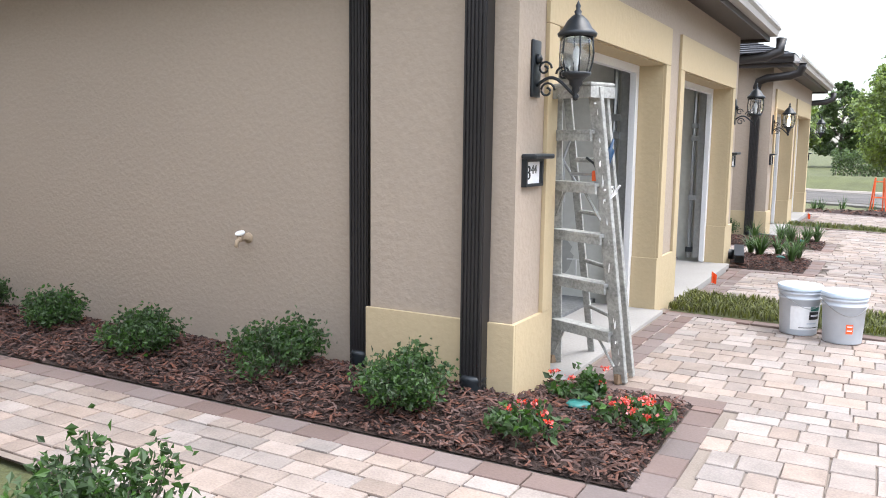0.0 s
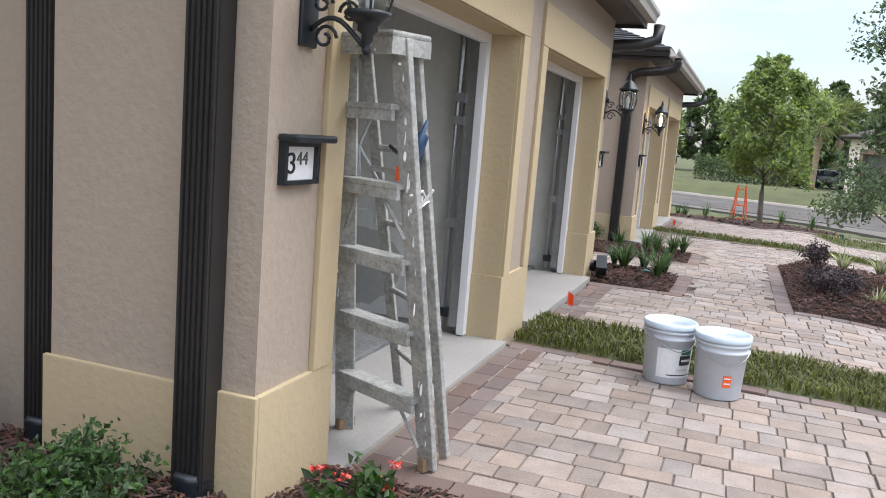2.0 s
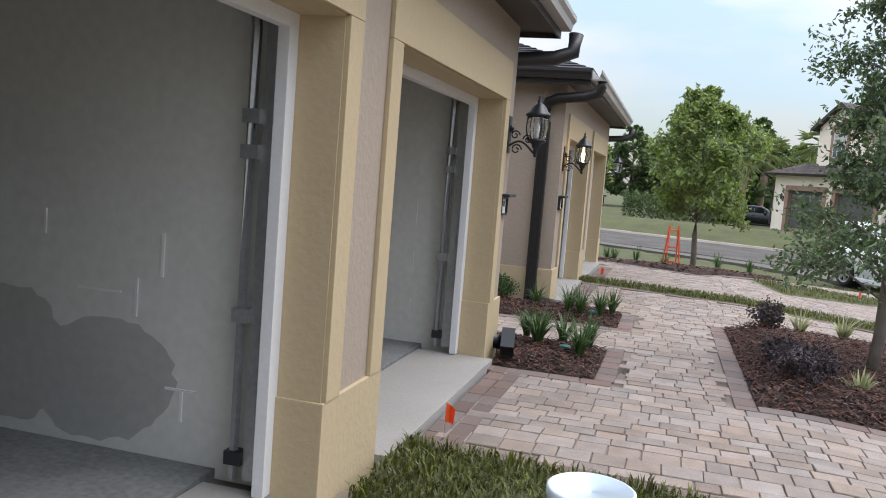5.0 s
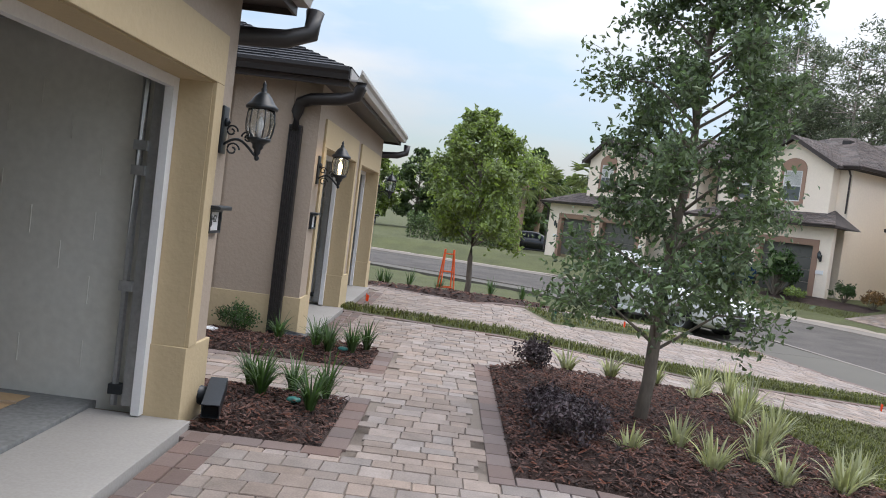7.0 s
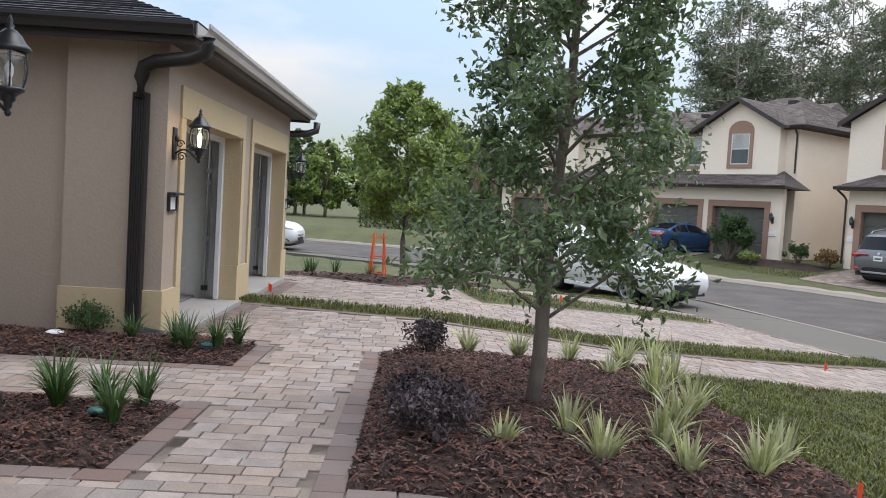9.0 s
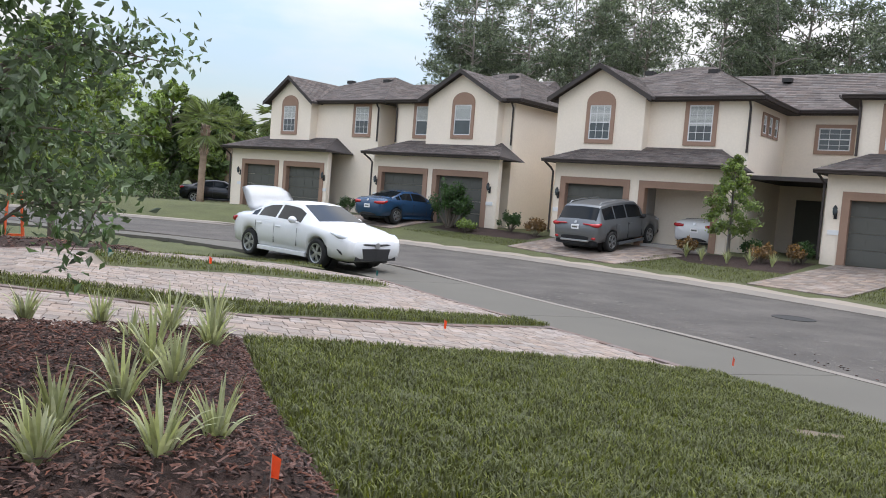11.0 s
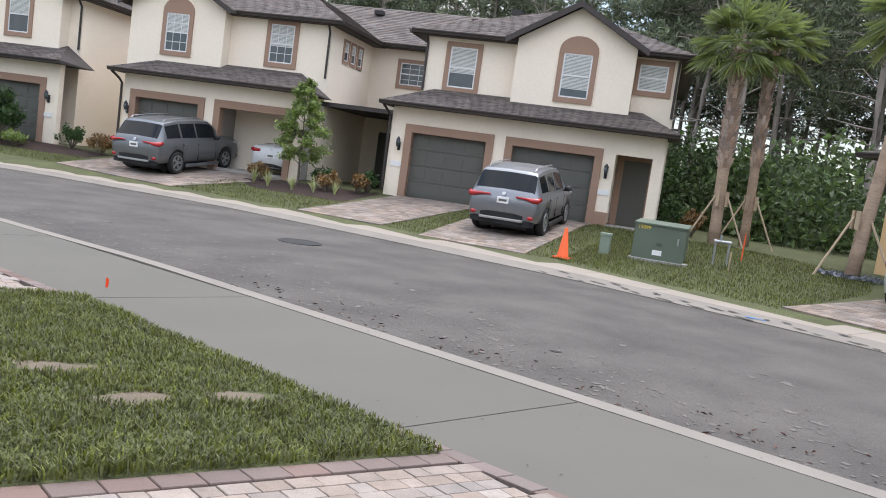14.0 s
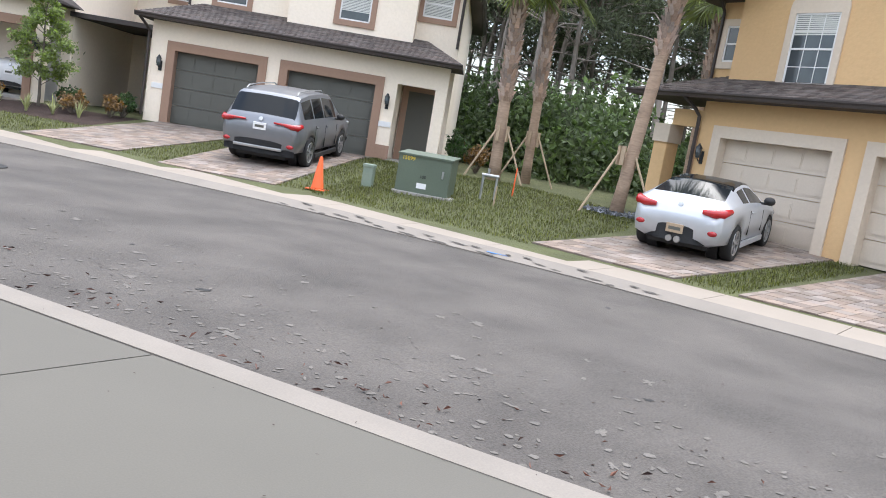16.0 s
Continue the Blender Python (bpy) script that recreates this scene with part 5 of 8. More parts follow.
def main_roof(name, F, x0, x1, y0, y1, ez, ridge_y, ridge_z, hips, label):
    """A long hip roof over a pair of houses."""
    H = thing(name, label, "roof", F @ Matrix.Translation((x0, y0, ez)), "roofs across the street")
    off = Vector((x0, y0, ez))
    a, c = x0 + hips[0], x1 - hips[1]
    E = [(x0, y0, ez), (x1, y0, ez), (x1, y1, ez), (x0, y1, ez)]
    R = [(a, ridge_y, ridge_z), (c, ridge_y, ridge_z)]
    b = bm_new()
    v = [b.verts.new(p) for p in E + R]
    for f in ((0, 1, 5, 4), (1, 2, 5), (2, 3, 4, 5), (3, 0, 4)):
        b.faces.new([v[k] for k in f])
    lo = [b.verts.new((p[0], p[1], p[2] - 0.16)) for p in E]
    b.faces.new(lo)
    for k in range(4):
        b.faces.new((v[k], v[(k + 1) % 4], lo[(k + 1) % 4], lo[k]))
    bmesh.ops.recalc_face_normals(b, faces=b.faces[:])
    bmesh.ops.translate(b, verts=b.verts[:], vec=-off)
    part("deck", b, M["roof_base"], H)
    for q in ((E[0], E[1], R[1], R[0]), (E[1], E[2], R[1], R[1]), (E[3], E[0], R[0], R[0])):
        shingled("shingles", [Vector(p) + Vector((0, 0, 0.003)) - off for p in q], H, M["shingle"], 0.22, 0.4, 9)
    b = bm_new()
    gutter(b, Vector((x0, y0 - 0.002, ez)) - off, Vector((x1, y0 - 0.002, ez)) - off, (0, -1, 0), 0.13)
    part("gutter", b, M["fascia"], H)
    b = bm_new()
    gutter(b, Vector((x0 - 0.002, y0, ez)) - off, Vector((x0 - 0.002, y1, ez)) - off, (-1, 0, 0), 0.13)
    gutter(b, Vector((x1 + 0.002, y0, ez)) - off, Vector((x1 + 0.002, y1, ez)) - off, (1, 0, 0), 0.13)
    part("side_gutter", b, M["fascia"], H)
    for xx in (0.3, 0.62):
        b = bm_new()
        px = x0 + (x1 - x0) * xx
        box(b, px - 0.2, px + 0.2, ridge_y - 1.3, ridge_y - 0.95, ridge_z - 0.5, ridge_z - 0.32)
        bmesh.ops.translate(b, verts=b.verts[:], vec=-off)
        part("roof_vent", b, M["dark"], H)
    return H


def cream_unit(name, label, **k):
    return town_unit(name, TOWN, label, M["cream"], M["brown_trim"], M["door_green"], **k)


cream_unit("cream_house", "two-storey cream stucco townhouse with grey-green garage doors and porch", gar=((0.05, 2.62), (3.51, 6.2)), wing=(-0.72, 8.35), up=(-0.3, 8.42), bx=(3.02, 6.98),
           wins=((0.62, 1.58, 3.7, 5.1, 1.5, False, "plain", 0.62), (4.62, 5.58, 3.75, 5.2, 1.0, True, "plain", 0.8), (7.12, 8.05, 4.3, 5.15, 1.5, False, "plain", 1.0)),
           porch=(6.85, 8.35), lamps=(-0.36, 6.62))
cream_unit("cream_house", "two-storey cream stucco townhouse with one garage bay standing open", gar=((-10.64, -8.07), (-7.18, -4.53)), wing=(-11.2, -3.95), up=(-11.95, -3.9), bx=(-11.9, -7.95),
           wins=((-10.35, -9.4, 3.8, 5.2, 1.0, True, "grid", 0.5), (-6.3, -5.35, 3.85, 5.25, 1.5, False, "grid", 0.55)), openbay=1, lamps=(-10.95, -4.2))
cream_unit("cream_house", "two-storey cream stucco townhouse with bush and parked blue car before it", gar=((-20.8, -18.2), (-17.4, -14.8)), wing=(-21.4, -14.0), up=(-21.45, -14.4), bx=(-19.05, -15.0),
           wins=((-17.4, -16.45, 3.85, 5.25, 1.0, True, "plain", 0.5), (-20.15, -19.2, 3.85, 5.25, 1.5, False, "plain", 0.5)), lamps=(-21.1, -14.4))
cream_unit("cream_house", "two-storey cream stucco townhouse far along the street", gar=((-31.2, -28.6), (-27.7, -25.1)), wing=(-32.4, -24.6), up=(-30.5, -22.6), bx=(-30.45, -27.2),
           wins=((-29.35, -28.4, 3.85, 5.25, 1.0, True, "grid", 0.5), (-24.3, -23.35, 3.85, 5.25, 1.5, False, "grid", 0.5)), lamps=(-31.6, -24.8))
CREAM_R = "brown-grey shingle hip roof over a cream house"
for x0, x1 in ((-12.4, -3.4), (-0.8, 8.85), (-31.0, -22.1), (-21.95, -13.95)):
    main_roof("house_roof", TOWN, x0, x1, 1.18, 13.0, EAVE2, 6.2, 7.55, ((x1 - x0) / 2 - 0.6, (x1 - x0) / 2 - 0.6), CREAM_R)
main_roof("house_roof", TOWN, -9.0, 5.0, 5.5, 14.0, EAVE2 + 0.02, 9.8, 7.7, (0.4, 0.4), CREAM_R)
main_roof("house_roof", TOWN, -28.0, -17.0, 5.5, 14.0, EAVE2 + 0.02, 9.8, 7.7, (0.4, 0.4), CREAM_R)
# the recess between the paired houses
for x0, x1 in ((-3.9, -0.3), (-22.6, -21.45)):
    H = thing("recess_wall", "cream stucco wall set back between paired houses with a dark entry", "wall", TOWN @ Matrix.Translation((x0, 6.0, BASE)))
    b = bm_new()
    box(b, 0, x1 - x0, 0, 0.25, -0.3, EAVE2 - BASE)
    part("wall", b, M["cream"], H)
    if x1 - x0 > 2:
        sash_window(H, 1.3, 2.5, 4.25, 5.15, 0.0, M["brown_trim"], False, 0.15, "grid", 0.0)
        b = bm_new()
        box(b, -0.1, 3.7, -4.6, 0.0, 2.75, 2.9)
        part("porch_roof", b, M["roof_base"], H)
        b = bm_new()
        box(b, 0.7, 1.7, -0.02, 0.04, 0.0, 2.2)
        part("front_door", b, M["door_green"], H)

sd = thing("side_windows", "row of three small brown-trimmed windows high on a cream side wall", "window", TOWN @ Matrix.Translation((-3.898, 3.0, 0)))
for k in range(3):
    w_ = sash_window(sd, -0.2, 0.2, 4.35, 5.05, 0.0, M["brown_trim"], False, 0.1, "plain", 0.4)
    w_.matrix_local = Matrix.Translation((0.0, 0.75 * k, 0)) @ Matrix.Rotation(math.pi / 2, 4, "Z")

# the golden house
GOLD = Matrix.Translation((26.4, 9.95, -0.06)) @ Matrix.Rotation(math.atan2(-0.944, -0.33), 4, "Z")
gold = town_unit("golden_house", GOLD, "two-storey golden stucco house with pale trim and beige garage doors", M["yellow"], M["ctrim"], M["door_beige"],
                 gar=((-3.4, -0.62), (0.3, 3.0)), wing=(-4.05, 4.6), up=(-5.3, 5.2), bx=(-4.35, -0.1), base=-0.25,
                 wins=((-2.85, -1.75, 3.35, 4.95, 1.0, True, "grid", 0.3), (-5.05, -4.55, 3.9, 4.8, 1.5, False, "plain", 0.0)), lamps=(-3.85,), depth=12, ext=1.7, hip=(1.6, 0.4))
main_roof("house_roof", GOLD, -5.8, 5.7, 1.05, 13.0, EAVE2, 6.6, 7.9, (4.5, 4.5), "brown-grey shingle hip roof over the golden house")
H = thing("entry_porch", "golden stucco porch column with a dark entry door behind", "porch", GOLD @ Matrix.Translation((-5.4, 0, -0.25)))
b = bm_new()
box(b, 0, 0.42, 0, 0.42, -0.2, 1.9)
part("column", b, M["yellow"], H)
b = bm_new()
box(b, -0.04, 0.46, -0.04, 0.46, 1.9, 2.35)
part("column_head", b, M["ctrim"], H)
b = bm_new()
box(b, 0.42, 1.35, 0.05, 0.3, 2.35, 2.75)
part("beam", b, M["yellow"], H)
b = bm_new()
box(b, 0.3, 1.34, 1.4, 1.46, 0.0, 2.1)
part("front_door", b, M["dark"], H)


# ---- plants ----
def leaf_mesh(name, pts, size, parent, material, seed, flat=0.0, long=1.8, label="", kind=""):
    """Small folded leaves at pts, turned at random."""
    r = np.random.RandomState(seed)
    pts = np.asarray(pts, float)
    n = len(pts)
    a = r.normal(size=(n, 3))
    a[:, 2] *= 1 - flat
    a /= np.linalg.norm(a, axis=1)[:, None] + 1e-9
    b = r.normal(size=(n, 3))
    b -= (b * a).sum(1)[:, None] * a
    b /= np.linalg.norm(b, axis=1)[:, None] + 1e-9
    s = size * r.uniform(0.6, 1.35, n)[:, None]
    c = np.cross(a, b) * s * 0.16
    v = np.empty((n, 4, 3))
    v[:, 0], v[:, 1], v[:, 2], v[:, 3] = pts - a * s * 0.5, pts + b * s * 0.5 / long + c, pts + a * s * 0.5, pts - b * s * 0.5 / long + c
    base = np.arange(n)[:, None] * 4
    f = np.concatenate([base + np.array([[0, 1, 2]]), base + np.array([[0, 2, 3]])], 1).reshape(-1, 3)
    return raw(name, v.reshape(-1, 3).tolist(), f.tolist(), material, parent, kind=kind, label=label)


def branch_points(rng_, start, end, n, spread):
    t = rng_.uniform(0.25, 1.0, n)[:, None]
    return np.asarray(start) + (np.asarray(end) - np.asarray(start)) * t + rng_.normal(size=(n, 3)) * spread


def shrub(name, x, y, w, h, material, label, seed, leaves=1400, leaf=0.026, z=None, category="shrub", stems=26):
    """A many-stemmed shrub with upright leafy shoots."""
    r = np.random.RandomState(seed)
    s = thing(name, label, category, Matrix.Translation((x, y, (land(x, y) + 0.05) if z is None else z)))
    b = bm_new()
    pts = []
    for k in range(stems):
        a, q = r.uniform(0, 6.28), math.sqrt(r.uniform(0, 1))
        tip = (math.cos(a) * w / 2 * q, math.sin(a) * w / 2 * q, h * (1.05 - 0.45 * q * q) * r.uniform(0.75, 1.1))
        mid = (tip[0] * 0.55, tip[1] * 0.55, tip[2] * 0.45)
        tube(b, [(tip[0] * 0.08, tip[1] * 0.08, -0.04), mid, tip], [0.006 * h / 0.4, 0.004 * h / 0.4, 0.0015], 4)
        m = leaves // stems
        pts.append(branch_points(r, mid, tip, m, 0.016 + 0.03 * w))
    part("stem_work", b, M["bark"], s)
    leaf_mesh("foliage", np.concatenate(pts), leaf, s, material, seed, long=1.7)
    return s


def strap_plant(name, x, y, n, length, width, material, label, seed, category="plant", droop=0.6, upr=0.3):
    """A clump of arching strap leaves."""
    r = random.Random(seed)
    verts, faces = [], []
    for k in range(n):
        a, L = r.uniform(0, 6.28), length * r.uniform(0.6, 1.1)
        out = r.uniform(upr, 1.0)
        ca, sa = math.cos(a), math.sin(a)
        bx, by = ca * 0.03 * r.random(), sa * 0.03 * r.random()
        b0 = len(verts)
        for i in range(6):
            t = i / 5
            rad = L * (0.55 * out) * t ** 1.3
            zz = L * (t - droop * out * t * t * 0.75)
            w = width * (1 - t ** 2.2) * (0.6 + 0.4 * min(1, t * 4)) + 0.0008
            verts.append((bx + ca * rad - sa * w, by + sa * rad + ca * w, zz + 0.1 * w))
            verts.append((bx + ca * rad + sa * w, by + sa * rad - ca * w, zz + 0.1 * w))
        for i in range(5):
            q = b0 + 2 * i
            faces.append((q, q + 1, q + 3, q + 2))
    ob = raw(name, verts, faces, material, label=label, category=category)
    ob.location = (x, y, land(x, y) + 0.06)
    return ob


BOX_L = "rounded green boxwood shrub planted in bark mulch"
for k, (x, y, w, h) in enumerate(((-6.2, 3.78, 0.66, 0.36), (-5.2, 3.72, 0.6, 0.36), (-4.15, 3.62, 0.66, 0.33), (-3.1, 3.68, 0.8, 0.4), (-2.17, 3.58, 0.7, 0.36))):
    shrub("boxwood_shrub", x, y, w * 0.82, h * 0.74, M["leaf_box"], BOX_L, 60 + k, leaves=3000, leaf=0.031, stems=34)
shrub("boxwood_shrub", -1.9, 1.5, 0.62, 0.5, M["leaf_box"], BOX_L, 71, leaves=3400, leaf=0.034)
shrub("boxwood_shrub", -2.35, 13.45, 0.45, 0.3, M["leaf_box"], BOX_L, 66, leaves=1600)

for k, (x, y, n_f) in enumerate(((-1.45, 4.12, 5), (-1.47, 3.46, 6), (-1.06, 3.8, 9))):
    s = shrub("lantana", x, y, 0.36, 0.13, M["leaf_box"], "low green plant with coral-red flower heads in mulch", 80 + k, leaves=330, leaf=0.05, stems=14, category="flower")
    r = np.random.RandomState(k)
    for j in range(n_f):
        a, q = r.uniform(0, 6.28), r.uniform(0.02, 0.17)
        c = np.array([math.cos(a) * q, math.sin(a) * q, 0.15 + r.uniform(-0.04, 0.03)])
        leaf_mesh("flower_head", c + r.normal(size=(26, 3)) * np.array([0.012, 0.012, 0.006]), 0.016, s, M["petal"], 90 + j, long=1.1)

LILY = "clump of arching dark green strap leaves in mulch"
for k, (x, y, n, L) in enumerate(((-1.45, 10.75, 70, 0.45), (-1.25, 10.9, 40, 0.4), (-1.06, 10.55, 45, 0.42), (-1.6, 11.05, 40, 0.42), (-1.02, 10.95, 40, 0.42),
                                  (-1.84, 13.05, 40, 0.38), (-1.3, 12.78, 60, 0.42), (-1.1, 12.95, 45, 0.4), (-1.45, 12.95, 40, 0.42), (-0.98, 13.2, 36, 0.38))):
    strap_plant("strap_leaf_plant", x, y + 0.12, int(n * 1.4), L * 1.12, 0.007, M["leaf_lily"], LILY, 100 + k, droop=0.9, upr=0.4)
FLAX = "clump of pale green and cream striped sword leaves"
for k, (x, y, n, L) in enumerate(((1.07, 10.42, 34, 0.36), (1.5, 10.82, 34, 0.48), (1.6, 10.35, 44, 0.5), (2.42, 12.2, 50, 0.62), (2.05, 10.78, 40, 0.56), (2.05, 10.3, 44, 0.5), (2.5, 10.45, 44, 0.52),
                                  (2.75, 10.75, 30, 0.5), (2.3, 11.3, 40, 0.6), (2.55, 11.75, 40, 0.6), (1.04, 13.3, 26, 0.5), (1.5, 13.4, 32, 0.52), (2.0, 13.55, 32, 0.5), (2.5, 13.5, 44, 0.6),
                                  (2.25, 13.0, 24, 0.45), (2.8, 13.0, 40, 0.62), (2.85, 13.8, 40, 0.62))):
    strap_plant("striped_flax", x, y + 0.13, int(n * 1.25), L * 0.9, 0.012, M["leaf_flax"], FLAX, 130 + k, droop=0.72, upr=0.25)
PLUM = "low dark plum-leaved shrub in bark mulch"
for k, (x, y, w, h) in enumerate(((0.68, 13.05, 0.42, 0.36), (0.72, 10.4, 0.5, 0.34), (0.66, 10.75, 0.42, 0.3), (0.62, 11.15, 0.34, 0.24))):
    shrub("plum_shrub", x, y + 0.12, w * 1.15, h * 0.85, M["leaf_plum"], PLUM, 160 + k, leaves=1500, leaf=0.034, z=land(x, y) + 0.1)
for k, (x, y) in enumerate(((-1.6, 22.6), (-1.1, 22.2), (-0.5, 23.4), (0.6, 22.0), (-1.8, 23.4), (1.3, 22.6))):
    strap_plant("strap_leaf_plant", x, y, 34, 0.5, 0.009, M["leaf_lily"], LILY, 170 + k, droop=0.4, upr=0.1)


def leafy_tree(name, x, y, height, crown0, radius, leaf_n, leaf, material, label, seed, trunk_r=0.045, lean=(0.05, 0.0), shape=0.8, limbs=46):
    """A tapered trunk, limbs reaching out through the crown, and leaves along them; the crown is widest low down."""
    r = np.random.RandomState(seed)
    t = thing(name, label, "tree", Matrix.Translation((x, y, land(x, y) + (0.05 if abs(x) < 5 and y < 20 else 0))))
    b = bm_new()
    spine = [(lean[0] * height * k / 8 + 0.02 * math.sin(k * 1.9), lean[1] * height * k / 8 + 0.02 * math.cos(k * 1.3), -0.15 + (height + 0.05) * k / 8) for k in range(9)]
    tube(b, spine, [trunk_r * (1.15 - 0.125 * k) for k in range(9)], 10)
    part("trunk", b, M["bark"], t, smooth=True)
    b = bm_new()
    pts = []
    for k in range(limbs):
        u = (k + r.uniform(0, 1)) / limbs
        z = crown0 + (height - crown0) * u * 0.97
        env = radius * (math.sin(math.pi * min(1, (u * 0.82 + 0.2))) ** shape * (1 - 0.35 * u) if shape < 0.7 else (0.7 + 0.3 * min(1, u * 6)) * (1 - 0.72 * u)) * r.uniform(0.55, 1.12)
        a = k * 2.4 + r.uniform(-0.5, 0.5)
        cx, cy = lean[0] * z, lean[1] * z
        rise = r.uniform(0.1, 0.55) * env
        p0 = (cx, cy, z - 0.25 * env)
        p1 = (cx + math.cos(a) * env * 0.5, cy + math.sin(a) * env * 0.5, z + rise * 0.3)
        p2 = (cx + math.cos(a) * env, cy + math.sin(a) * env, z + rise * r.uniform(-0.2, 1))
        tube(b, [p0, p1, p2], [trunk_r * 0.3, trunk_r * 0.17, trunk_r * 0.05], 5)
        m = int(leaf_n / limbs)
        pts.append(branch_points(r, p1, p2, m, 0.035 + 0.075 * env))
        for j in range(3):   # side twigs
            q = np.array(p1) + (np.array(p2) - np.array(p1)) * r.uniform(0.2, 0.9)
            e = q + r.normal(size=3) * np.array([0.22, 0.22, 0.16]) * env
            tube(b, [tuple(q), tuple(e)], [trunk_r * 0.1, trunk_r * 0.03], 4)
            pts.append(branch_points(r, q, e, m // 3, 0.035 + 0.05 * env))
    part("branch_work", b, M["bark"], t)
    leaf_mesh("crown", np.concatenate(pts), leaf, t, material, seed, long=2.0)
    return t


leafy_tree("young_oak", 1.35, 11.58, 4.4, 0.85, 1.18, 11500, 0.06, M["leaf_oak"], "young oak with slim grey trunk in a mulch bed", 5, 0.05, (0.055, 0.0), limbs=60)
leafy_tree("street_tree", 0.15, 24.4, 4.6, 1.5, 1.7, 12000, 0.12, M["leaf_far"], "round young street tree with light green leaves in mulch", 6, 0.07, (0.0, 0.0), 0.6, limbs=50)
p = TOWN @ Vector((-3.5, -0.9, 0))
leafy_tree("small_tree", p.x, p.y, 3.7, 0.8, 0.95, 3600, 0.12, M["leaf_far"], "small leafy tree in a bed before a cream house", 7, 0.045, (0, 0), 0.6, limbs=34)
p = TOWN @ Vector((-15.3, -1.6, 0))
shrub("round_bush", p.x, p.y, 2.0, 1.9, M["leaf_box"], "large rounded green bush before a cream house", 200, leaves=3600, leaf=0.13, stems=40, category="bush")
for k, (lx, ly, w, h, mt) in enumerate(((-12.9, -0.4, 1.2, 0.8, "leaf_box"), (-11.6, -0.5, 0.9, 0.7, "leaf_rust"), (-14.2, -1.8, 0.9, 0.5, "leaf_far"), (-2.2, -1.4, 0.9, 0.6, "leaf_rust"), (-1.3, -1.0, 0.8, 0.6, "leaf_rust"),
                                        (-1.15, -0.4, 0.7, 0.7, "leaf_box"), (-4.9, -1.0, 0.8, 0.6, "leaf_rust"), (-2.8, -0.4, 0.9, 0.6, "leaf_box"), (-22.0, -1.0, 1.0, 0.8, "leaf_box"), (8.9, 0.8, 0.9, 1.2, "leaf_box"), (9.6, 1.6, 1.0, 0.8, "leaf_rust"))):
    p = TOWN @ Vector((lx, ly, 0))
    shrub("bed_shrub", p.x, p.y, w, h, M[mt], "leafy shrub beside a house across the street", 210 + k, leaves=900, leaf=0.1, category="shrub")
for k, (lx, ly) in enumerate(((-3.9, -2.3), (-3.0, -2.4), (-2.3, -2.3), (-4.6, -1.9), (-1.6, -2.2))):
    p = TOWN @ Vector((lx, ly, 0))
    strap_plant("striped_flax", p.x, p.y, 30, 0.6, 0.02, M["leaf_flax"], FLAX, 240 + k, droop=0.5, upr=0.1)


def far_bed(name, pts_local, F, material, label, category, up=0.05, blades=0):
    pts = [(F @ Vector((a, c, 0)))[:2] for a, c in pts_local]
    area = sum(a[0] * c[1] - c[0] * a[1] for a, c in zip(pts, pts[1:] + pts[:1]))
    pts = pts if area > 0 else pts[::-1]
    fill_outline(pts, land, material, name, label, category, up, 0.5)
    return pts


far_bed("planting_bed", [(-5.9, -0.95), (-4.2, -2.65), (-1.0, -3.0), (-0.75, -0.1), (-3.9, -0.1)], TOWN, M["soil"], "dark mulched bed with shrubs between two drives", "planting bed")
far_bed("planting_bed", [(-14.2, -2.0), (-11.3, -1.6), (-11.3, -0.1), (-15.9, -0.1), (-16.2, -1.9)], TOWN, M["soil"], "dark mulched bed beside a cream house", "planting bed")


for k, q in enumerate(([(1.5, -6.4), (2.7, -7.15), (3.3, -0.1), (2.85, -0.1)], [(5.5, -7.9), (7.6, -8.2), (9.0, -0.4), (6.55, -0.1)],
                       [(-5.9, -4.6), (-1.3, -5.6), (-0.6, -3.0), (-1.0, -3.05), (-4.2, -2.7), (-5.6, -1.4)], [(-16.6, -3.1), (-10.95, -3.5), (-10.95, -1.7), (-14.2, -2.05)])):
    turf_blades([tuple((TOWN @ Vector((a, c, 0)))[:2]) for a, c in q], 420, 60 + k, up=0.0, h=(0.04, 0.08))
turf_blades([(21.05, 10.35), (25.6, 9.55), (26.3, 10.1), (21.1, 11.2)], 420, 66, up=0.0, h=(0.04, 0.08))


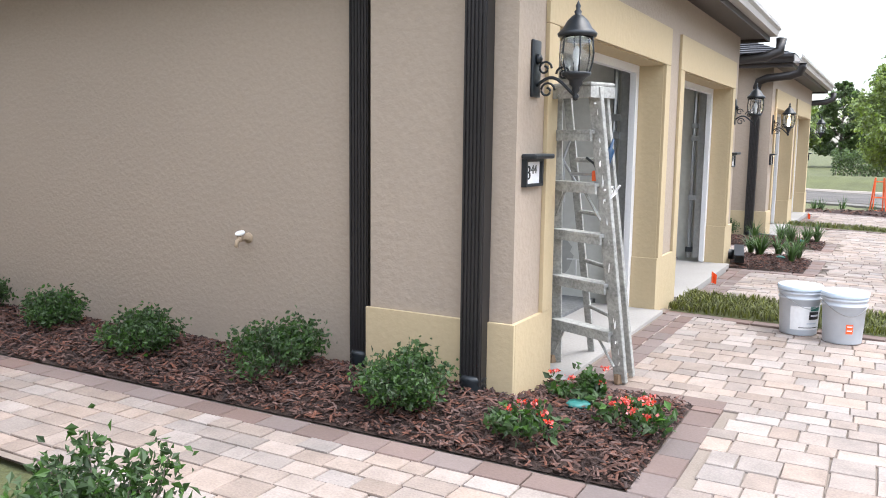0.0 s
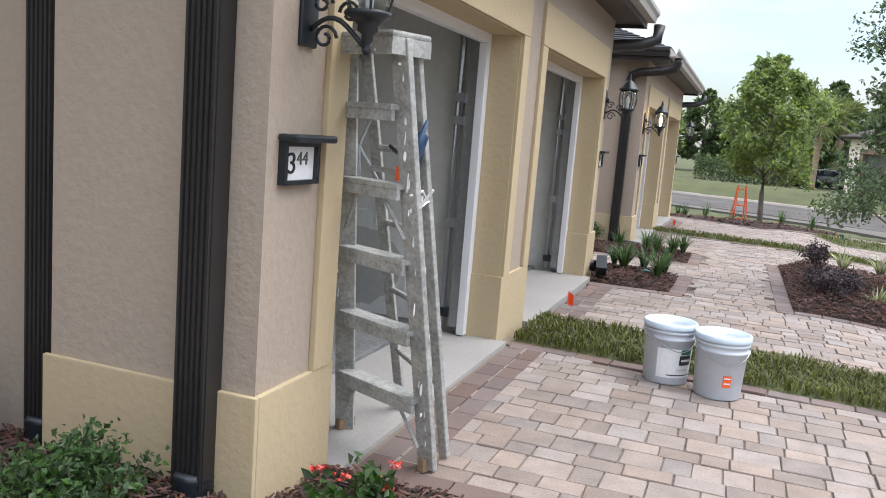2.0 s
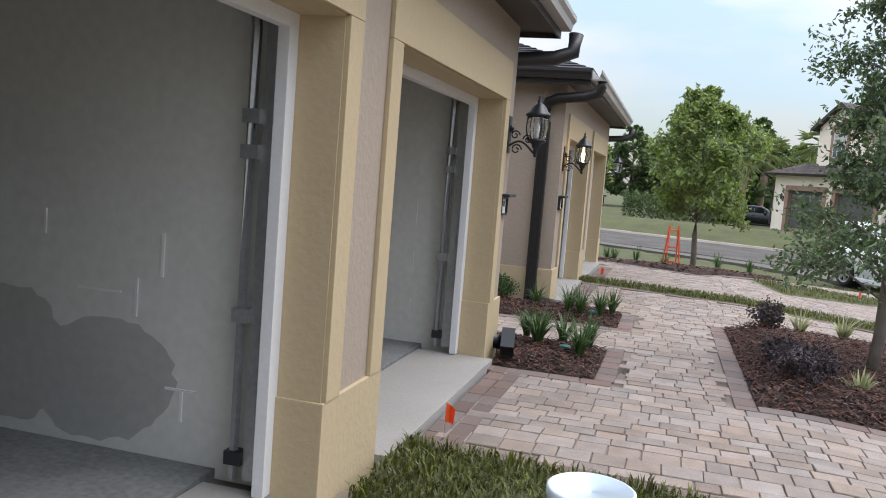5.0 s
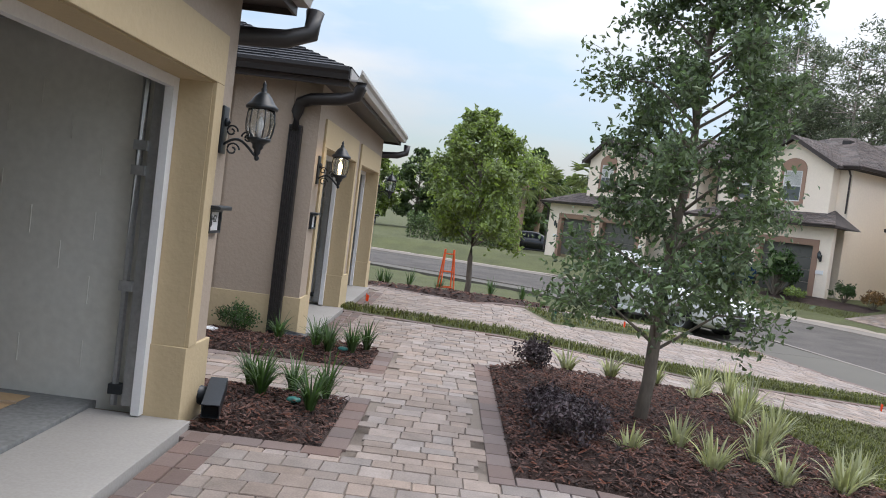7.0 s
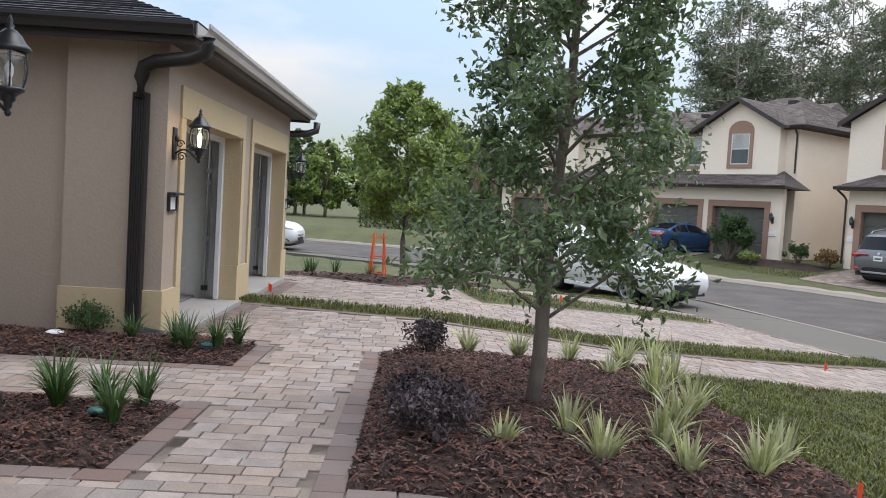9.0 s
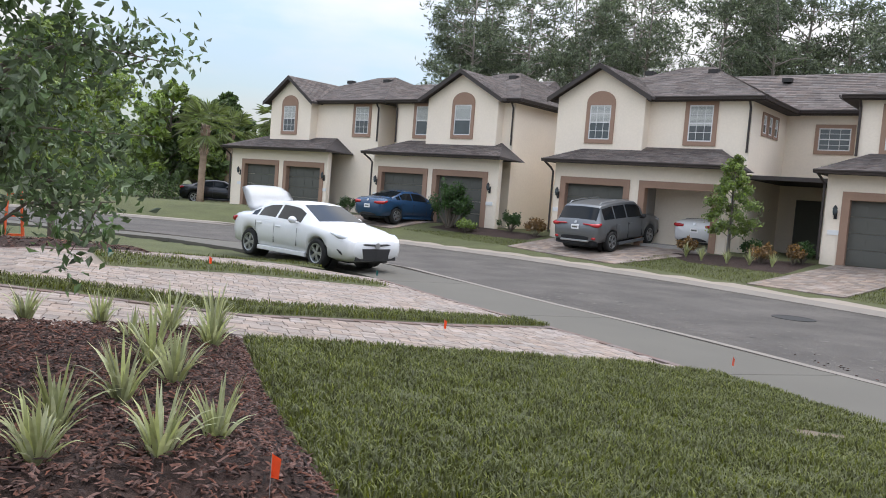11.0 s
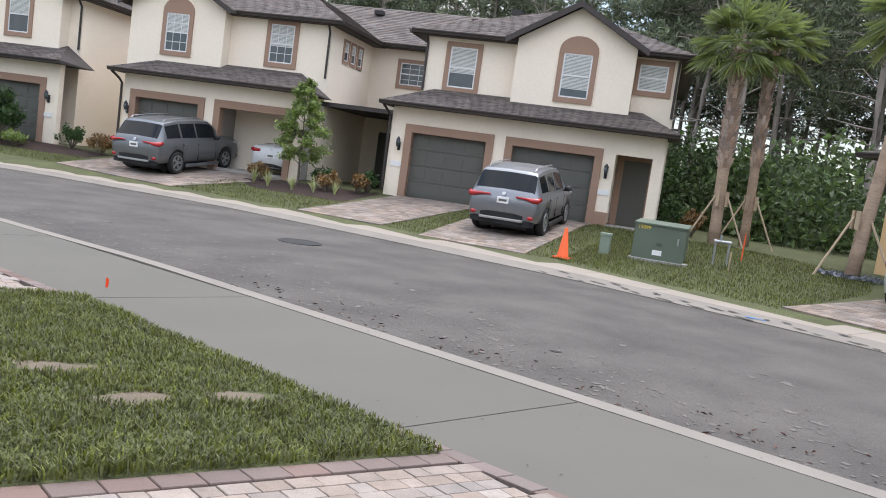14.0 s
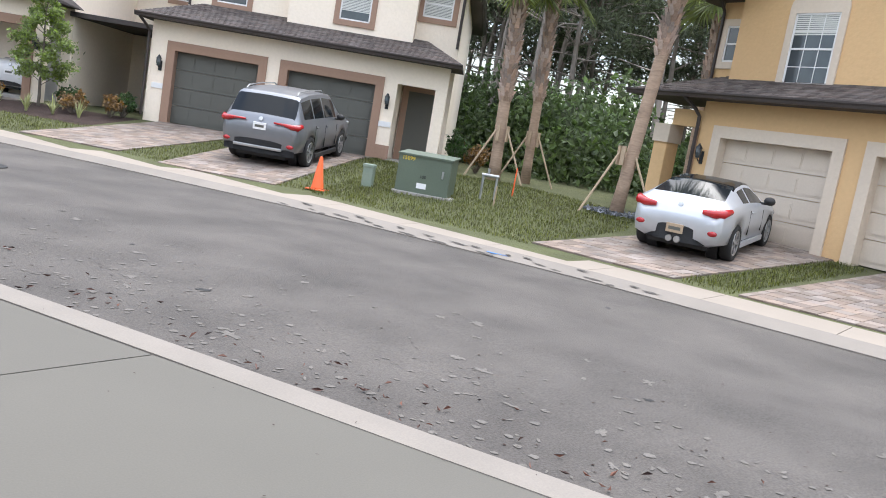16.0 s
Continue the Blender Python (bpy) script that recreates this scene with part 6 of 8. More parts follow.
# ---- palms ----
def palm(x, y, trunk, r0, label, seed, booted=0.55, fronds=34, size=1.5, z=None, lean=(0.03, 0.02)):
    r = random.Random(seed)
    P_ = thing("cabbage_palm", label, "palm", Matrix.Translation((x, y, land(x, y) if z is None else z)), "palms")
    b = bm_new()
    spine = [(lean[0] * trunk * (k / 7) ** 1.5, lean[1] * trunk * (k / 7), -0.2 + (trunk + 0.2) * k / 7) for k in range(8)]
    tube(b, spine, [r0 * (1.25 if k == 0 else 1.0) for k in range(8)], 12)
    part("trunk", b, M["bark_palm"], P_, smooth=True)
    verts, faces = [], []
    z_ = trunk * (1 - booted)
    k = 0
    while z_ < trunk - 0.1:
        u = z_ / trunk
        cx, cy = lean[0] * trunk * u ** 1.5, lean[1] * trunk * u
        for j in range(5):
            a = k * 0.63 + j * 2 * math.pi / 5
            ca, sa = math.cos(a), math.sin(a)
            w, out, up = 0.075, r0 * r.uniform(1.35, 1.75), r.uniform(0.2, 0.32)
            b0 = len(verts)
            for (ro, side, zz) in ((r0 * 0.95, -w, 0), (r0 * 0.95, w, 0), (out, w * 0.45, up), (out, -w * 0.45, up), (r0 * 0.9, 0, up * 0.9)):
                verts.append((cx + ca * ro - sa * side, cy + sa * ro + ca * side, z_ + zz))
            faces += [(b0, b0 + 1, b0 + 2, b0 + 3), (b0 + 3, b0 + 2, b0 + 4), (b0, b0 + 3, b0 + 4), (b0 + 1, b0 + 4, b0 + 2)]
        z_ += 0.13
        k += 1
    raw("boot_cover", verts, faces, M["boot"], P_, kind="stuff", label="criss-cross old leaf bases")
    cx, cy = lean[0] * trunk, lean[1] * trunk
    for k in range(fronds):
        a, el = k * 2.4 + r.uniform(-0.3, 0.3), radians(78 - 118 * (k / fronds) + r.uniform(-12, 12))
        L = size * r.uniform(0.45, 0.6)
        verts, faces = [], []
        d = Vector((math.cos(a) * math.cos(el), math.sin(a) * math.cos(el), math.sin(el)))
        o = Vector((cx, cy, trunk - 0.05))
        hub = o + d * L
        s = d.cross(Vector((0, 0, 1))).normalized()
        u = s.cross(d).normalized()
        for w in (-1, 1):
            verts.append(tuple(o + s * 0.018 * w))
        for w in (1, -1):
            verts.append(tuple(hub + s * 0.012 * w))
        faces.append((0, 1, 2, 3))
        for j in range(17):
            q = radians(-80 + 160 * j / 16)
            dd = (d * math.cos(q) + s * math.sin(q)).normalized()
            ll = size * r.uniform(0.5, 0.68) * (0.72 + 0.28 * math.cos(q))
            sag = Vector((0, 0, -1)) * ll * r.uniform(0.12, 0.4)
            n = dd.cross(u).normalized() * 0.024 * size
            b0 = len(verts)
            m = hub + dd * ll * 0.5 + sag * 0.18
            verts += [tuple(hub), tuple(m + n), tuple(hub + dd * ll + sag), tuple(m - n + u * 0.01)]
            faces += [(b0, b0 + 1, b0 + 2), (b0, b0 + 2, b0 + 3)]
        raw("frond", verts, faces, M["frond"], P_)
    return P_


PALM_L = "tall cabbage palm with criss-cross trunk and fan fronds"
palm(28.5, 19.8, 6.05, 0.17, PALM_L, 1, 0.62, lean=(0.03, 0.05))
palm(30.1, 19.7, 6.25, 0.14, PALM_L, 2, 0.6, fronds=26, lean=(0.0, 0.02))
palm(26.4, 14.9, 6.25, 0.15, PALM_L, 3, 0.4, lean=(0.05, -0.08))
palm(32.5, 15.6, 6.55, 0.16, PALM_L, 4, 0.5, lean=(0.0, 0.0))
palm(3.6, 58.0, 4.6, 0.2, PALM_L, 5, 0.4, fronds=24, size=1.9)
palm(8.2, 60.0, 5.6, 0.2, PALM_L, 6, 0.4, fronds=24, size=1.9)
palm(5.5, 66.0, 5.0, 0.2, PALM_L, 7, 0.4, fronds=22, size=1.9)
for k, (x, y) in enumerate(((28.5, 19.8), (30.1, 19.7), (26.4, 14.9))):
    br = thing("palm_brace", "pale timber brace propping a newly planted palm", "brace", Matrix.Translation((x, y, land(x, y))), "palm braces")
    for j in range(3):
        a = j * 2.09 + 0.5
        b = bm_new()
        rod(b, (math.cos(a) * 1.0, math.sin(a) * 1.0, -0.05), (math.cos(a) * 0.2, math.sin(a) * 0.2, 1.45), 0.03, n=6)
        part("strut", b, M["wood"], br)
    for j in range(4):
        a = j * 1.57
        b = bm_new()
        box(b, 0.17, 0.22, -0.05, 0.05, 1.15, 1.6, m=Matrix.Rotation(a, 4, "Z"))
        part("batten", b, M["wood"], br)
r_ = np.random.RandomState(8)
pts = [(26.5 + math.cos(a) * q, 14.75 + math.sin(a) * q, land(26.5, 14.75) + 0.03) for a, q in zip(r_.uniform(0, 6.28, 500), r_.uniform(0, 0.9, 500) ** 0.6)]
leaf_mesh("river_stones", pts, 0.1, None, M["stone"], 3, long=1.2, kind="stuff", label="grey stones ringed round a palm")["category"] = "stones"


# ---- woods behind the houses ----
def pine(seed, height, label):
    r = np.random.RandomState(seed)
    t = thing("pine_tree", label, "tree", Matrix.Translation((60, 60, FAR_Z)), "pines behind the houses")
    b = bm_new()
    tube(b, [(0.12 * math.sin(k * 1.1 + seed), 0.1 * math.cos(k * 1.4), -0.3 + (height + 0.3) * k / 8) for k in range(9)], [0.17 * (1.15 - 0.12 * k) for k in range(9)], 7)
    part("trunk", b, M["bark_pine"], t, smooth=True)
    b = bm_new()
    pts = []
    for k in range(30):
        u = r.uniform(0.42, 1.0) if k > 4 else r.uniform(0.25, 0.45)
        z, a = height * u, r.uniform(0, 6.28)
        L = height * 0.16 * (1.15 - 0.75 * (u - 0.4)) * r.uniform(0.5, 1.2)
        e = np.array([math.cos(a) * L, math.sin(a) * L, z + L * r.uniform(-0.1, 0.45)])
        tube(b, [(0, 0, z - 0.2), tuple(e * [0.5, 0.5, 1] - [0, 0, 0.1]), tuple(e)], [0.05, 0.035, 0.015], 4)
        if k > 4:
            for j in range(4):
                c = e * [1, 1, 1] + r.normal(size=3) * np.array([0.65, 0.65, 0.35])
                pts.append(c + r.normal(size=(26, 3)) * np.array([0.33, 0.33, 0.2]))
    part("branch_work", b, M["bark_pine"], t)
    leaf_mesh("crown", np.concatenate(pts), 0.42, t, M["leaf_pine"], seed, long=4.5)
    return t


PINE_L = "tall slender pine with a high open crown"
kinds = [pine(300 + k, h, PINE_L) for k, h in enumerate((17, 20, 15, 18))]
rp = random.Random(21)
spots = []
for k in range(56):
    spots.append(TOWN @ Vector((-40 + 58 * (k + rp.uniform(-0.3, 0.3)) / 56, rp.uniform(20, 42), 0)))
for k in range(42):
    spots.append(TOWN @ Vector((9 + rp.uniform(0, 26), rp.uniform(11, 40), 0)))
for k in range(26):
    spots.append(Vector((rp.uniform(52, 80), -22 + 44 * k / 26, 0)))
for k, s in enumerate(spots):
    m = pose(s.x, s.y, FAR_Z - 0.1, rp.uniform(-2, 2), rp.uniform(-2, 2), rp.uniform(0, 360))
    src = kinds[k % 4]
    if k < 4:
        src.matrix_world = m
    else:
        copy_thing(src, m)
r_ = np.random.RandomState(31)
pts = []
for k in range(150):
    c = TOWN @ Vector((9 + rp.uniform(0, 34), rp.uniform(26, 44), 0)) if k >= 80 else TOWN @ Vector((9.5 + rp.uniform(0, 30), rp.uniform(11, 32), 0)) if k < 66 else TOWN @ Vector((rp.uniform(-30, 8), rp.uniform(18, 30), 0))
    w, h = rp.uniform(1.4, 2.8), rp.uniform(2.5, 5.5) if k >= 80 else (rp.uniform(2.5, 5.5) if k % 2 else rp.uniform(1.8, 3.2))
    n = 800
    d = r_.normal(size=(n, 3))
    d /= np.linalg.norm(d, axis=1)[:, None]
    d *= r_.uniform(0.75, 1.08, n)[:, None]
    d[:, 2] = np.abs(d[:, 2])
    pts.append(np.array([c.x, c.y, FAR_Z - 0.2]) + d * [w, w, h])
for k in range(46):
    x = rp.uniform(37, 50)
    y = 7.6 + 0.43 * (x - 8) + rp.uniform(0, 11)
    w, h = rp.uniform(1.5, 2.6), rp.uniform(2.2, 4.6)
    d = r_.normal(size=(900, 3))
    d /= np.linalg.norm(d, axis=1)[:, None]
    d *= r_.uniform(0.7, 1.1, 900)[:, None]
    d[:, 2] = np.abs(d[:, 2])
    pts.append(np.array([x, y, FAR_Z - 0.2]) + d * [w, w, h])
leaf_mesh("undergrowth", np.concatenate(pts), 0.3, None, M["leaf_wood"], 32, long=1.6, kind="stuff", label="dense dark green undergrowth at the wood's edge")["category"] = "undergrowth"

# far trees and hedge at the bend of the street
rp = random.Random(55)
far_kinds = [leafy_tree("broadleaf_tree", -30 + 9 * k, 80 + 3 * k, 6.5 + k, 1.2, 3.2, 3600, 0.5, M["leaf_far"] if k % 2 else M["leaf_wood"], "broad leafy tree far along the street", 400 + k, 0.16, (0, 0), 0.5, limbs=40) for k in range(3)]
for t in far_kinds:
    t["group"] = "trees at the bend"
for k in range(26):
    x, y = -62 + 3.3 * k + rp.uniform(-1.5, 1.5), rp.uniform(82, 105)
    copy_thing(far_kinds[k % 3], pose(x, y, -0.8, 0, 0, rp.uniform(0, 360)))
for k, (x, y, s) in enumerate(((3.4, 68, 1.1), (1.6, 67, 1.1), (5.6, 72, 1.0))):
    copy_thing(far_kinds[k % 3], pose(x, y, -0.8, 0, 0, 70 * k) @ Matrix.Scale(s, 4))
hd = thing("clipped_hedge", "long clipped green hedge across the street", "hedge", Matrix.Translation((-0.4, 58.6, -0.7)))
r_ = np.random.RandomState(9)
n = 6000
q = r_.uniform(0, 1, n)
ang = r_.uniform(0, math.pi, n)
rad = r_.uniform(0.8, 1.05, n)
pts = np.stack([-3.2 + 6.0 * q, 0.75 * np.cos(ang) * rad, 1.75 * np.abs(np.sin(ang)) ** 0.6 * rad * (1 + 0.1 * np.sin(q * 60))], 1)
leaf_mesh("foliage", pts, 0.16, hd, M["leaf_wood"], 10, long=1.6)
b = bm_new()
for k in range(24):
    rod(b, (-3 + 0.24 * k, 0, -0.1), (-3 + 0.24 * k + 0.1, 0.1, 1.1), 0.03, 0.01, 5)
part("stem_work", b, M["bark"], hd)


# ---- stepladder ----
def stepladder():
    L = thing("stepladder", "weathered grey stepladder spattered with white paint, standing open", "ladder", pose(-1.63, 4.81, 0.013, 0, 0, -24))
    H = 1.7
    base, cap, back, side = 0.275, 0.15, -0.34, 0.15    # half widths below and above; it leans on the pier
    deep = 0.4                               # spread of the feet

    def rail(name, foot, top, wide, thick, label=""):
        q = (top - foot).to_track_quat("Z", "X").to_matrix().to_4x4()
        b = bm_new()
        ln = (top - foot).length
        box(b, -thick / 2, thick / 2, -wide / 2, wide / 2, 0, ln, bevel=0.005)
        bmesh.ops.transform(b, matrix=Matrix.Translation(foot) @ q, verts=b.verts[:])
        return part(name, b, M["alu"], L, label)

    r = random.Random(8)
    for s in (-1, 1):
        foot, top = Vector((s * base, 0, 0)), Vector((side + s * cap, back, H))
        rl = rail("front_rail", foot, top, 0.085, 0.028)
        # dried drips and splashes on the outer face
        vs, fs = [], []
        for k in range(70):
            t = r.uniform(0.04, 0.98)
            c = foot.lerp(top, t) + Vector((s * 0.0155, r.uniform(-0.036, 0.036), 0))
            w, h, k0 = r.uniform(0.002, 0.009), r.uniform(0.004, 0.03), len(vs)
            vs += [tuple(c + Vector((0, math.cos(a) * w, math.sin(a) * h))) for a in np.linspace(0, 5.4, 7)]
            fs.append(tuple(range(k0, k0 + 7)))
        raw("paint_spatter", vs, fs, M["spatter"], rl, kind="stuff")
        b = bm_new()
        box(b, s * base - 0.018, s * base + 0.018, -0.046, 0.046, -0.008, 0.05, bevel=0.006)
        part("foot_pad", b, M["wood_leg"], L, "bare worn foot")
        rail("rear_rail", Vector((s * base - 0.05, deep - (0.25 if s > 0 else 0.0), 0)), Vector((side + s * cap * 0.92, back + 0.085, H - 0.02)), 0.045, 0.026)
    for k in range(5):
        z = 0.29 * (k + 1) + 0.01
        t = z / H
        hw, y = base + (cap - base) * t - 0.015, back * t
        c = side * t
        b = bm_new()
        box(b, c - hw, c + hw, y - 0.055, y + 0.04, z - 0.012, z + 0.01, bevel=0.004)
        box(b, c - hw, c + hw, y - 0.052, y - 0.034, z - 0.05, z - 0.012)
        part("tread", b, M["alu"], L)
        if k in (0, 3):
            for s in (-1, 1):
                b = bm_new()
                tube(b, [(c + s * (hw - 0.1), y - 0.03, z - 0.04), (c + s * (hw + 0.002), y + 0.0, z - 0.2)], 0.008, 6)
                part("tread_brace", b, M["alu"], L)
    for z in (0.34, 0.66, 0.98, 1.3):
        t = z / H
        hw, c = (base + (cap - base) * t) * 0.94, side * t - 0.05 * (1 - t)
        ya, yb_ = deep + (back + 0.085 - deep) * t, deep - 0.25 + (back + 0.335 - deep) * t
        b = bm_new()
        rod(b, (c - hw, ya, z), (c + hw, yb_, z), 0.014, n=8)
        part("rear_bar", b, M["alu"], L)
    b = bm_new()
    x0, x1 = side - 0.185, side + 0.185
    box(b, x0, x1, back - 0.07, back + 0.12, H, H + 0.022, bevel=0.01)
    box(b, x0, x1, back - 0.07, back - 0.05, H - 0.06, H)
    box(b, x0, x0 + 0.02, back - 0.05, back + 0.12, H - 0.06, H)
    box(b, x1 - 0.02, x1, back - 0.05, back + 0.12, H - 0.06, H)
    part("top_cap", b, M["alu"], L, "scuffed cap with a tool tray")
    for k in range(9):
        b = bm_new()
        lathe(b, [(0, 0), (0.009, 0), (0.007, 0.006), (0, 0.008)], 8, Matrix.Translation((side + r.uniform(-0.17, 0.17), back - 0.07, H - 0.03 + r.uniform(-0.02, 0.02))) @ Matrix.Rotation(math.pi / 2, 4, "X"))
        part("rivet", b, M["galv"], L)
    for s in (-1, 1):
        cx = side * 0.72 + s * 0.15
        b = bm_new()
        tube(b, [(cx, -0.2, 1.12), (cx - 0.02, -0.2, 1.3), (cx, -0.16, 1.42)], 0.008, 6)
        tube(b, [(cx - 0.02, -0.2, 1.3), (cx, -0.1, 1.16)], 0.008, 6)
        part("spreader", b, M["galv"], L)
    b = bm_new()
    tube(b, [(0.31, -0.25, 1.14), (0.325, -0.2, 1.16), (0.31, -0.15, 1.12), (0.335, -0.22, 1.1), (0.38, -0.2, 1.17)], 0.006, 6)
    tube(b, [(0.315, -0.19, 1.14), (0.325, -0.2, 1.05), (0.31, -0.18, 0.98)], 0.005, 6)
    part("knotted_rag", b, M["paper"], L, "white rag knotted round a rail")
    return L


stepladder()
g = thing("caulking_gun", "orange and blue caulking gun lying on a ladder tread", "caulking gun", pose(-1.56, 4.56, 1.198, 0, 0, -24))
b = bm_new()
rod(b, (-0.16, 0, 0.035), (0.02, 0, 0.035), 0.011, n=8)
part("plunger_rod", b, M["galv"], g)
b = bm_new()
box(b, 0.02, 0.08, -0.02, 0.02, 0.0, 0.06, bevel=0.008)
part("frame_head", b, M["orange"], g)
b = bm_new()
tube(b, [(0.05, 0, 0.05), (0.02, 0, 0.1), (-0.04, 0, 0.13)], 0.008, 6)
part("trigger", b, M["black"], g)
b = bm_new()
lathe(b, [(0, 0), (0.026, 0), (0.026, 0.16), (0.01, 0.17), (0.006, 0.22), (0, 0.22)], 12, pose(0.08, 0, 0.03, 0, 20, 0))
part("tube", b, M["car_blue"], g, smooth=True)


# ---- buckets ----
def pail(x, y, rot, kind):
    p = thing("plastic_pail", ("grey plastic pail with a torn paper label, lidded" if kind == 0 else "grey plastic pail with a small orange sticker, lidded"), "bucket", pose(x, y, land(x, y) + 0.005, 0, 0, rot), "pails beside the grass strip")
    b = bm_new()
    lathe(b, [(0.0, 0.0), (0.128, 0.0), (0.132, 0.006), (0.146, 0.27), (0.153, 0.272), (0.153, 0.284), (0.147, 0.286), (0.148, 0.31), (0.156, 0.312), (0.156, 0.325), (0.149, 0.327), (0.15, 0.35), (0.0, 0.35)], 40)
    part("body", b, M["bucket"], p, smooth=True)
    b = bm_new()
    lathe(b, [(0.158, 0.335), (0.161, 0.34), (0.161, 0.368), (0.155, 0.372), (0.148, 0.371), (0.144, 0.36), (0.0, 0.358), (0.0, 0.35), (0.15, 0.35)], 40)
    part("lid", b, M["bucket_lid"], p, smooth=True)
    b = bm_new()
    tube(b, [(0.157 * math.cos(a), 0.157 * math.sin(a), 0.30 - 0.09 * math.sin(a - 3.3) ** 2) for a in np.linspace(3.3, 6.1, 16)], 0.003, 5)
    part("bail_handle", b, M["galv"], p)
    def wrap(nm, a0, a1, z0, z1, mt, lift=0.0015, lab=""):
        b_ = bm_new()
        n_ = 10
        lo, hi = [], []
        for k in range(n_ + 1):
            a = a0 + (a1 - a0) * k / n_
            for lst, z_ in ((lo, z0), (hi, z1)):
                rr = 0.132 + 0.014 * z_ / 0.27 + lift
                lst.append(b_.verts.new((math.cos(a) * rr, math.sin(a) * rr, z_)))
        for k in range(n_):
            b_.faces.new((lo[k], lo[k + 1], hi[k + 1], hi[k]))
        part(nm, b_, mt, p, lab)
    if kind == 0:
        wrap("paper_label", -2.35, -0.5, 0.045, 0.225, M["paper"], lab="torn white paper label")
        wrap("label_print", -1.35, -0.75, 0.19, 0.222, M["green_print"], 0.003)
        wrap("label_print", -1.4, -0.75, 0.125, 0.185, M["dark"], 0.003)
        wrap("label_bar", -1.32, -0.82, 0.148, 0.162, M["paper"], 0.0042)
        wrap("label_bar", -1.9, -0.7, 0.06, 0.066, M["ink"], 0.003)
        wrap("label_bar", -1.5, -0.9, 0.09, 0.1, M["bucket"], 0.003)
    else:
        wrap("sticker", -1.55, -1.2, 0.08, 0.15, M["orange"])
        wrap("sticker_bar", -1.5, -1.25, 0.13, 0.138, M["paper"], 0.003)
        wrap("sticker_bar", -1.5, -1.25, 0.1, 0.108, M["paper"], 0.003)
    return p


pail(-0.61, 6.74, 25, 0)
pail(-0.3, 6.6, 10, 1)


# ---- small things on the ground ----
def pin_flag(x, y, colour, label, h=0.22, tilt=0):
    f = thing("marker_flag", label, "marker flag", pose(x, y, land(x, y) + 0.02, tilt, 0, 40), "marker flags")
    b = bm_new()
    rod(b, (0, 0, -0.03), (0, 0, h), 0.0015, n=5)
    part("wire", b, M["galv"], f)
    b = bm_new()
    vs = [b.verts.new(p_) for p_ in ((0, 0, h), (0.03, 0.015, h - 0.02), (0.055, -0.005, h - 0.04), (0.05, 0.0, h - 0.13), (0.03, 0.018, h - 0.12), (0, 0, h - 0.11))]
    b.faces.new((vs[0], vs[1], vs[4], vs[5]))
    b.faces.new((vs[1], vs[2], vs[3], vs[4]))
    bmesh.ops.solidify(b, geom=b.faces[:], thickness=0.001)
    part("flag", b, colour, f)


for x, y in ((-1.5, 8.02), (3.0, 20.2), (5.45, 15.75), (9.02, 15.25), (-1.44, 17.1), (2.95, 10.4)):
    pin_flag(x, y, M["orange"], "small orange marker flag on a wire in the ground")
for x, y in ((6.35, 23.0), (1.6, 19.3)):
    pin_flag(x, y, M["teal"], "small green marker flag on a wire in the ground")
for x, y, s in ((-1.38, 3.95, 0.06), (-1.2, 10.8, 0.05), (-1.18, 13.05, 0.05)):
    b = bm_new()
    lathe(b, [(0, 0.0), (s, 0.0), (s * 1.05, 0.012), (s * 0.85, 0.022), (s * 0.4, 0.028), (0, 0.028)], 16)
    ob = single("valve_cover", b, M["teal"], "teal plastic irrigation cover in the mulch", "valve cover", kind="", smooth=True)
    ob.location = (x, y, land(x, y) + 0.08)
b = bm_new()
lathe(b, [(0, 0.0), (0.075, 0.0), (0.075, 0.02), (0.05, 0.03), (0, 0.03)], 18)
ob = single("cleanout_cap", b, M["paper"], "white round drain cap lying in the mulch", "drain cap", kind="", smooth=True)
ob.location = (-2.55, 13.3, land(-2.5, 13.3) + 0.07)
sp = thing("drain_chute", "black rectangular downpipe end lying on the mulch", "drain", pose(-1.62, 10.35, 0.07, 0, 12, -80))
b = bm_new()
for a in ((-0.2, 0.2, -0.055, -0.05, 0, 0.09), (-0.2, 0.2, 0.05, 0.055, 0, 0.09), (-0.2, 0.2, -0.05, 0.05, 0, 0.005), (-0.2, 0.2, -0.05, 0.05, 0.085, 0.09)):
    box(b, *a)
part("chute", b, M["black"], sp)

b = bm_new()
box(b, -0.16, 0.16, -0.1, 0.1, 0, 0.11, bevel=0.03)
for v in b.verts:
    v.co += Vector((noise.noise(v.co * 9), noise.noise(v.co * 9 + Vector((3, 0, 0))), noise.noise(v.co * 9 + Vector((0, 5, 0))))) * 0.018
ob = single("stone_block", b, M["wood"], "rough tan stone block lying on the pavers", "stone", kind="")
ob.matrix_world = pose(0.25, 3.85, land(0.2, 3.8) + 0.004, 0, 0, 20)
b = bm_new()
tube(b, [(0.07 * math.cos(a) * (1 + 0.25 * math.sin(3 * a)), 0.05 * math.sin(a * 1.1), 0.012 + 0.006 * math.sin(a * 2.3)) for a in np.linspace(0, 11, 40)], 0.009, 6)
ob = single("blue_cord", b, M["blue_mark"], "small tangle of pale blue cord on the pavers", "cord", kind="", smooth=True)
ob.matrix_world = pose(0.17, 4.12, land(0.1, 4.1) + 0.006, 0, 0, 10)

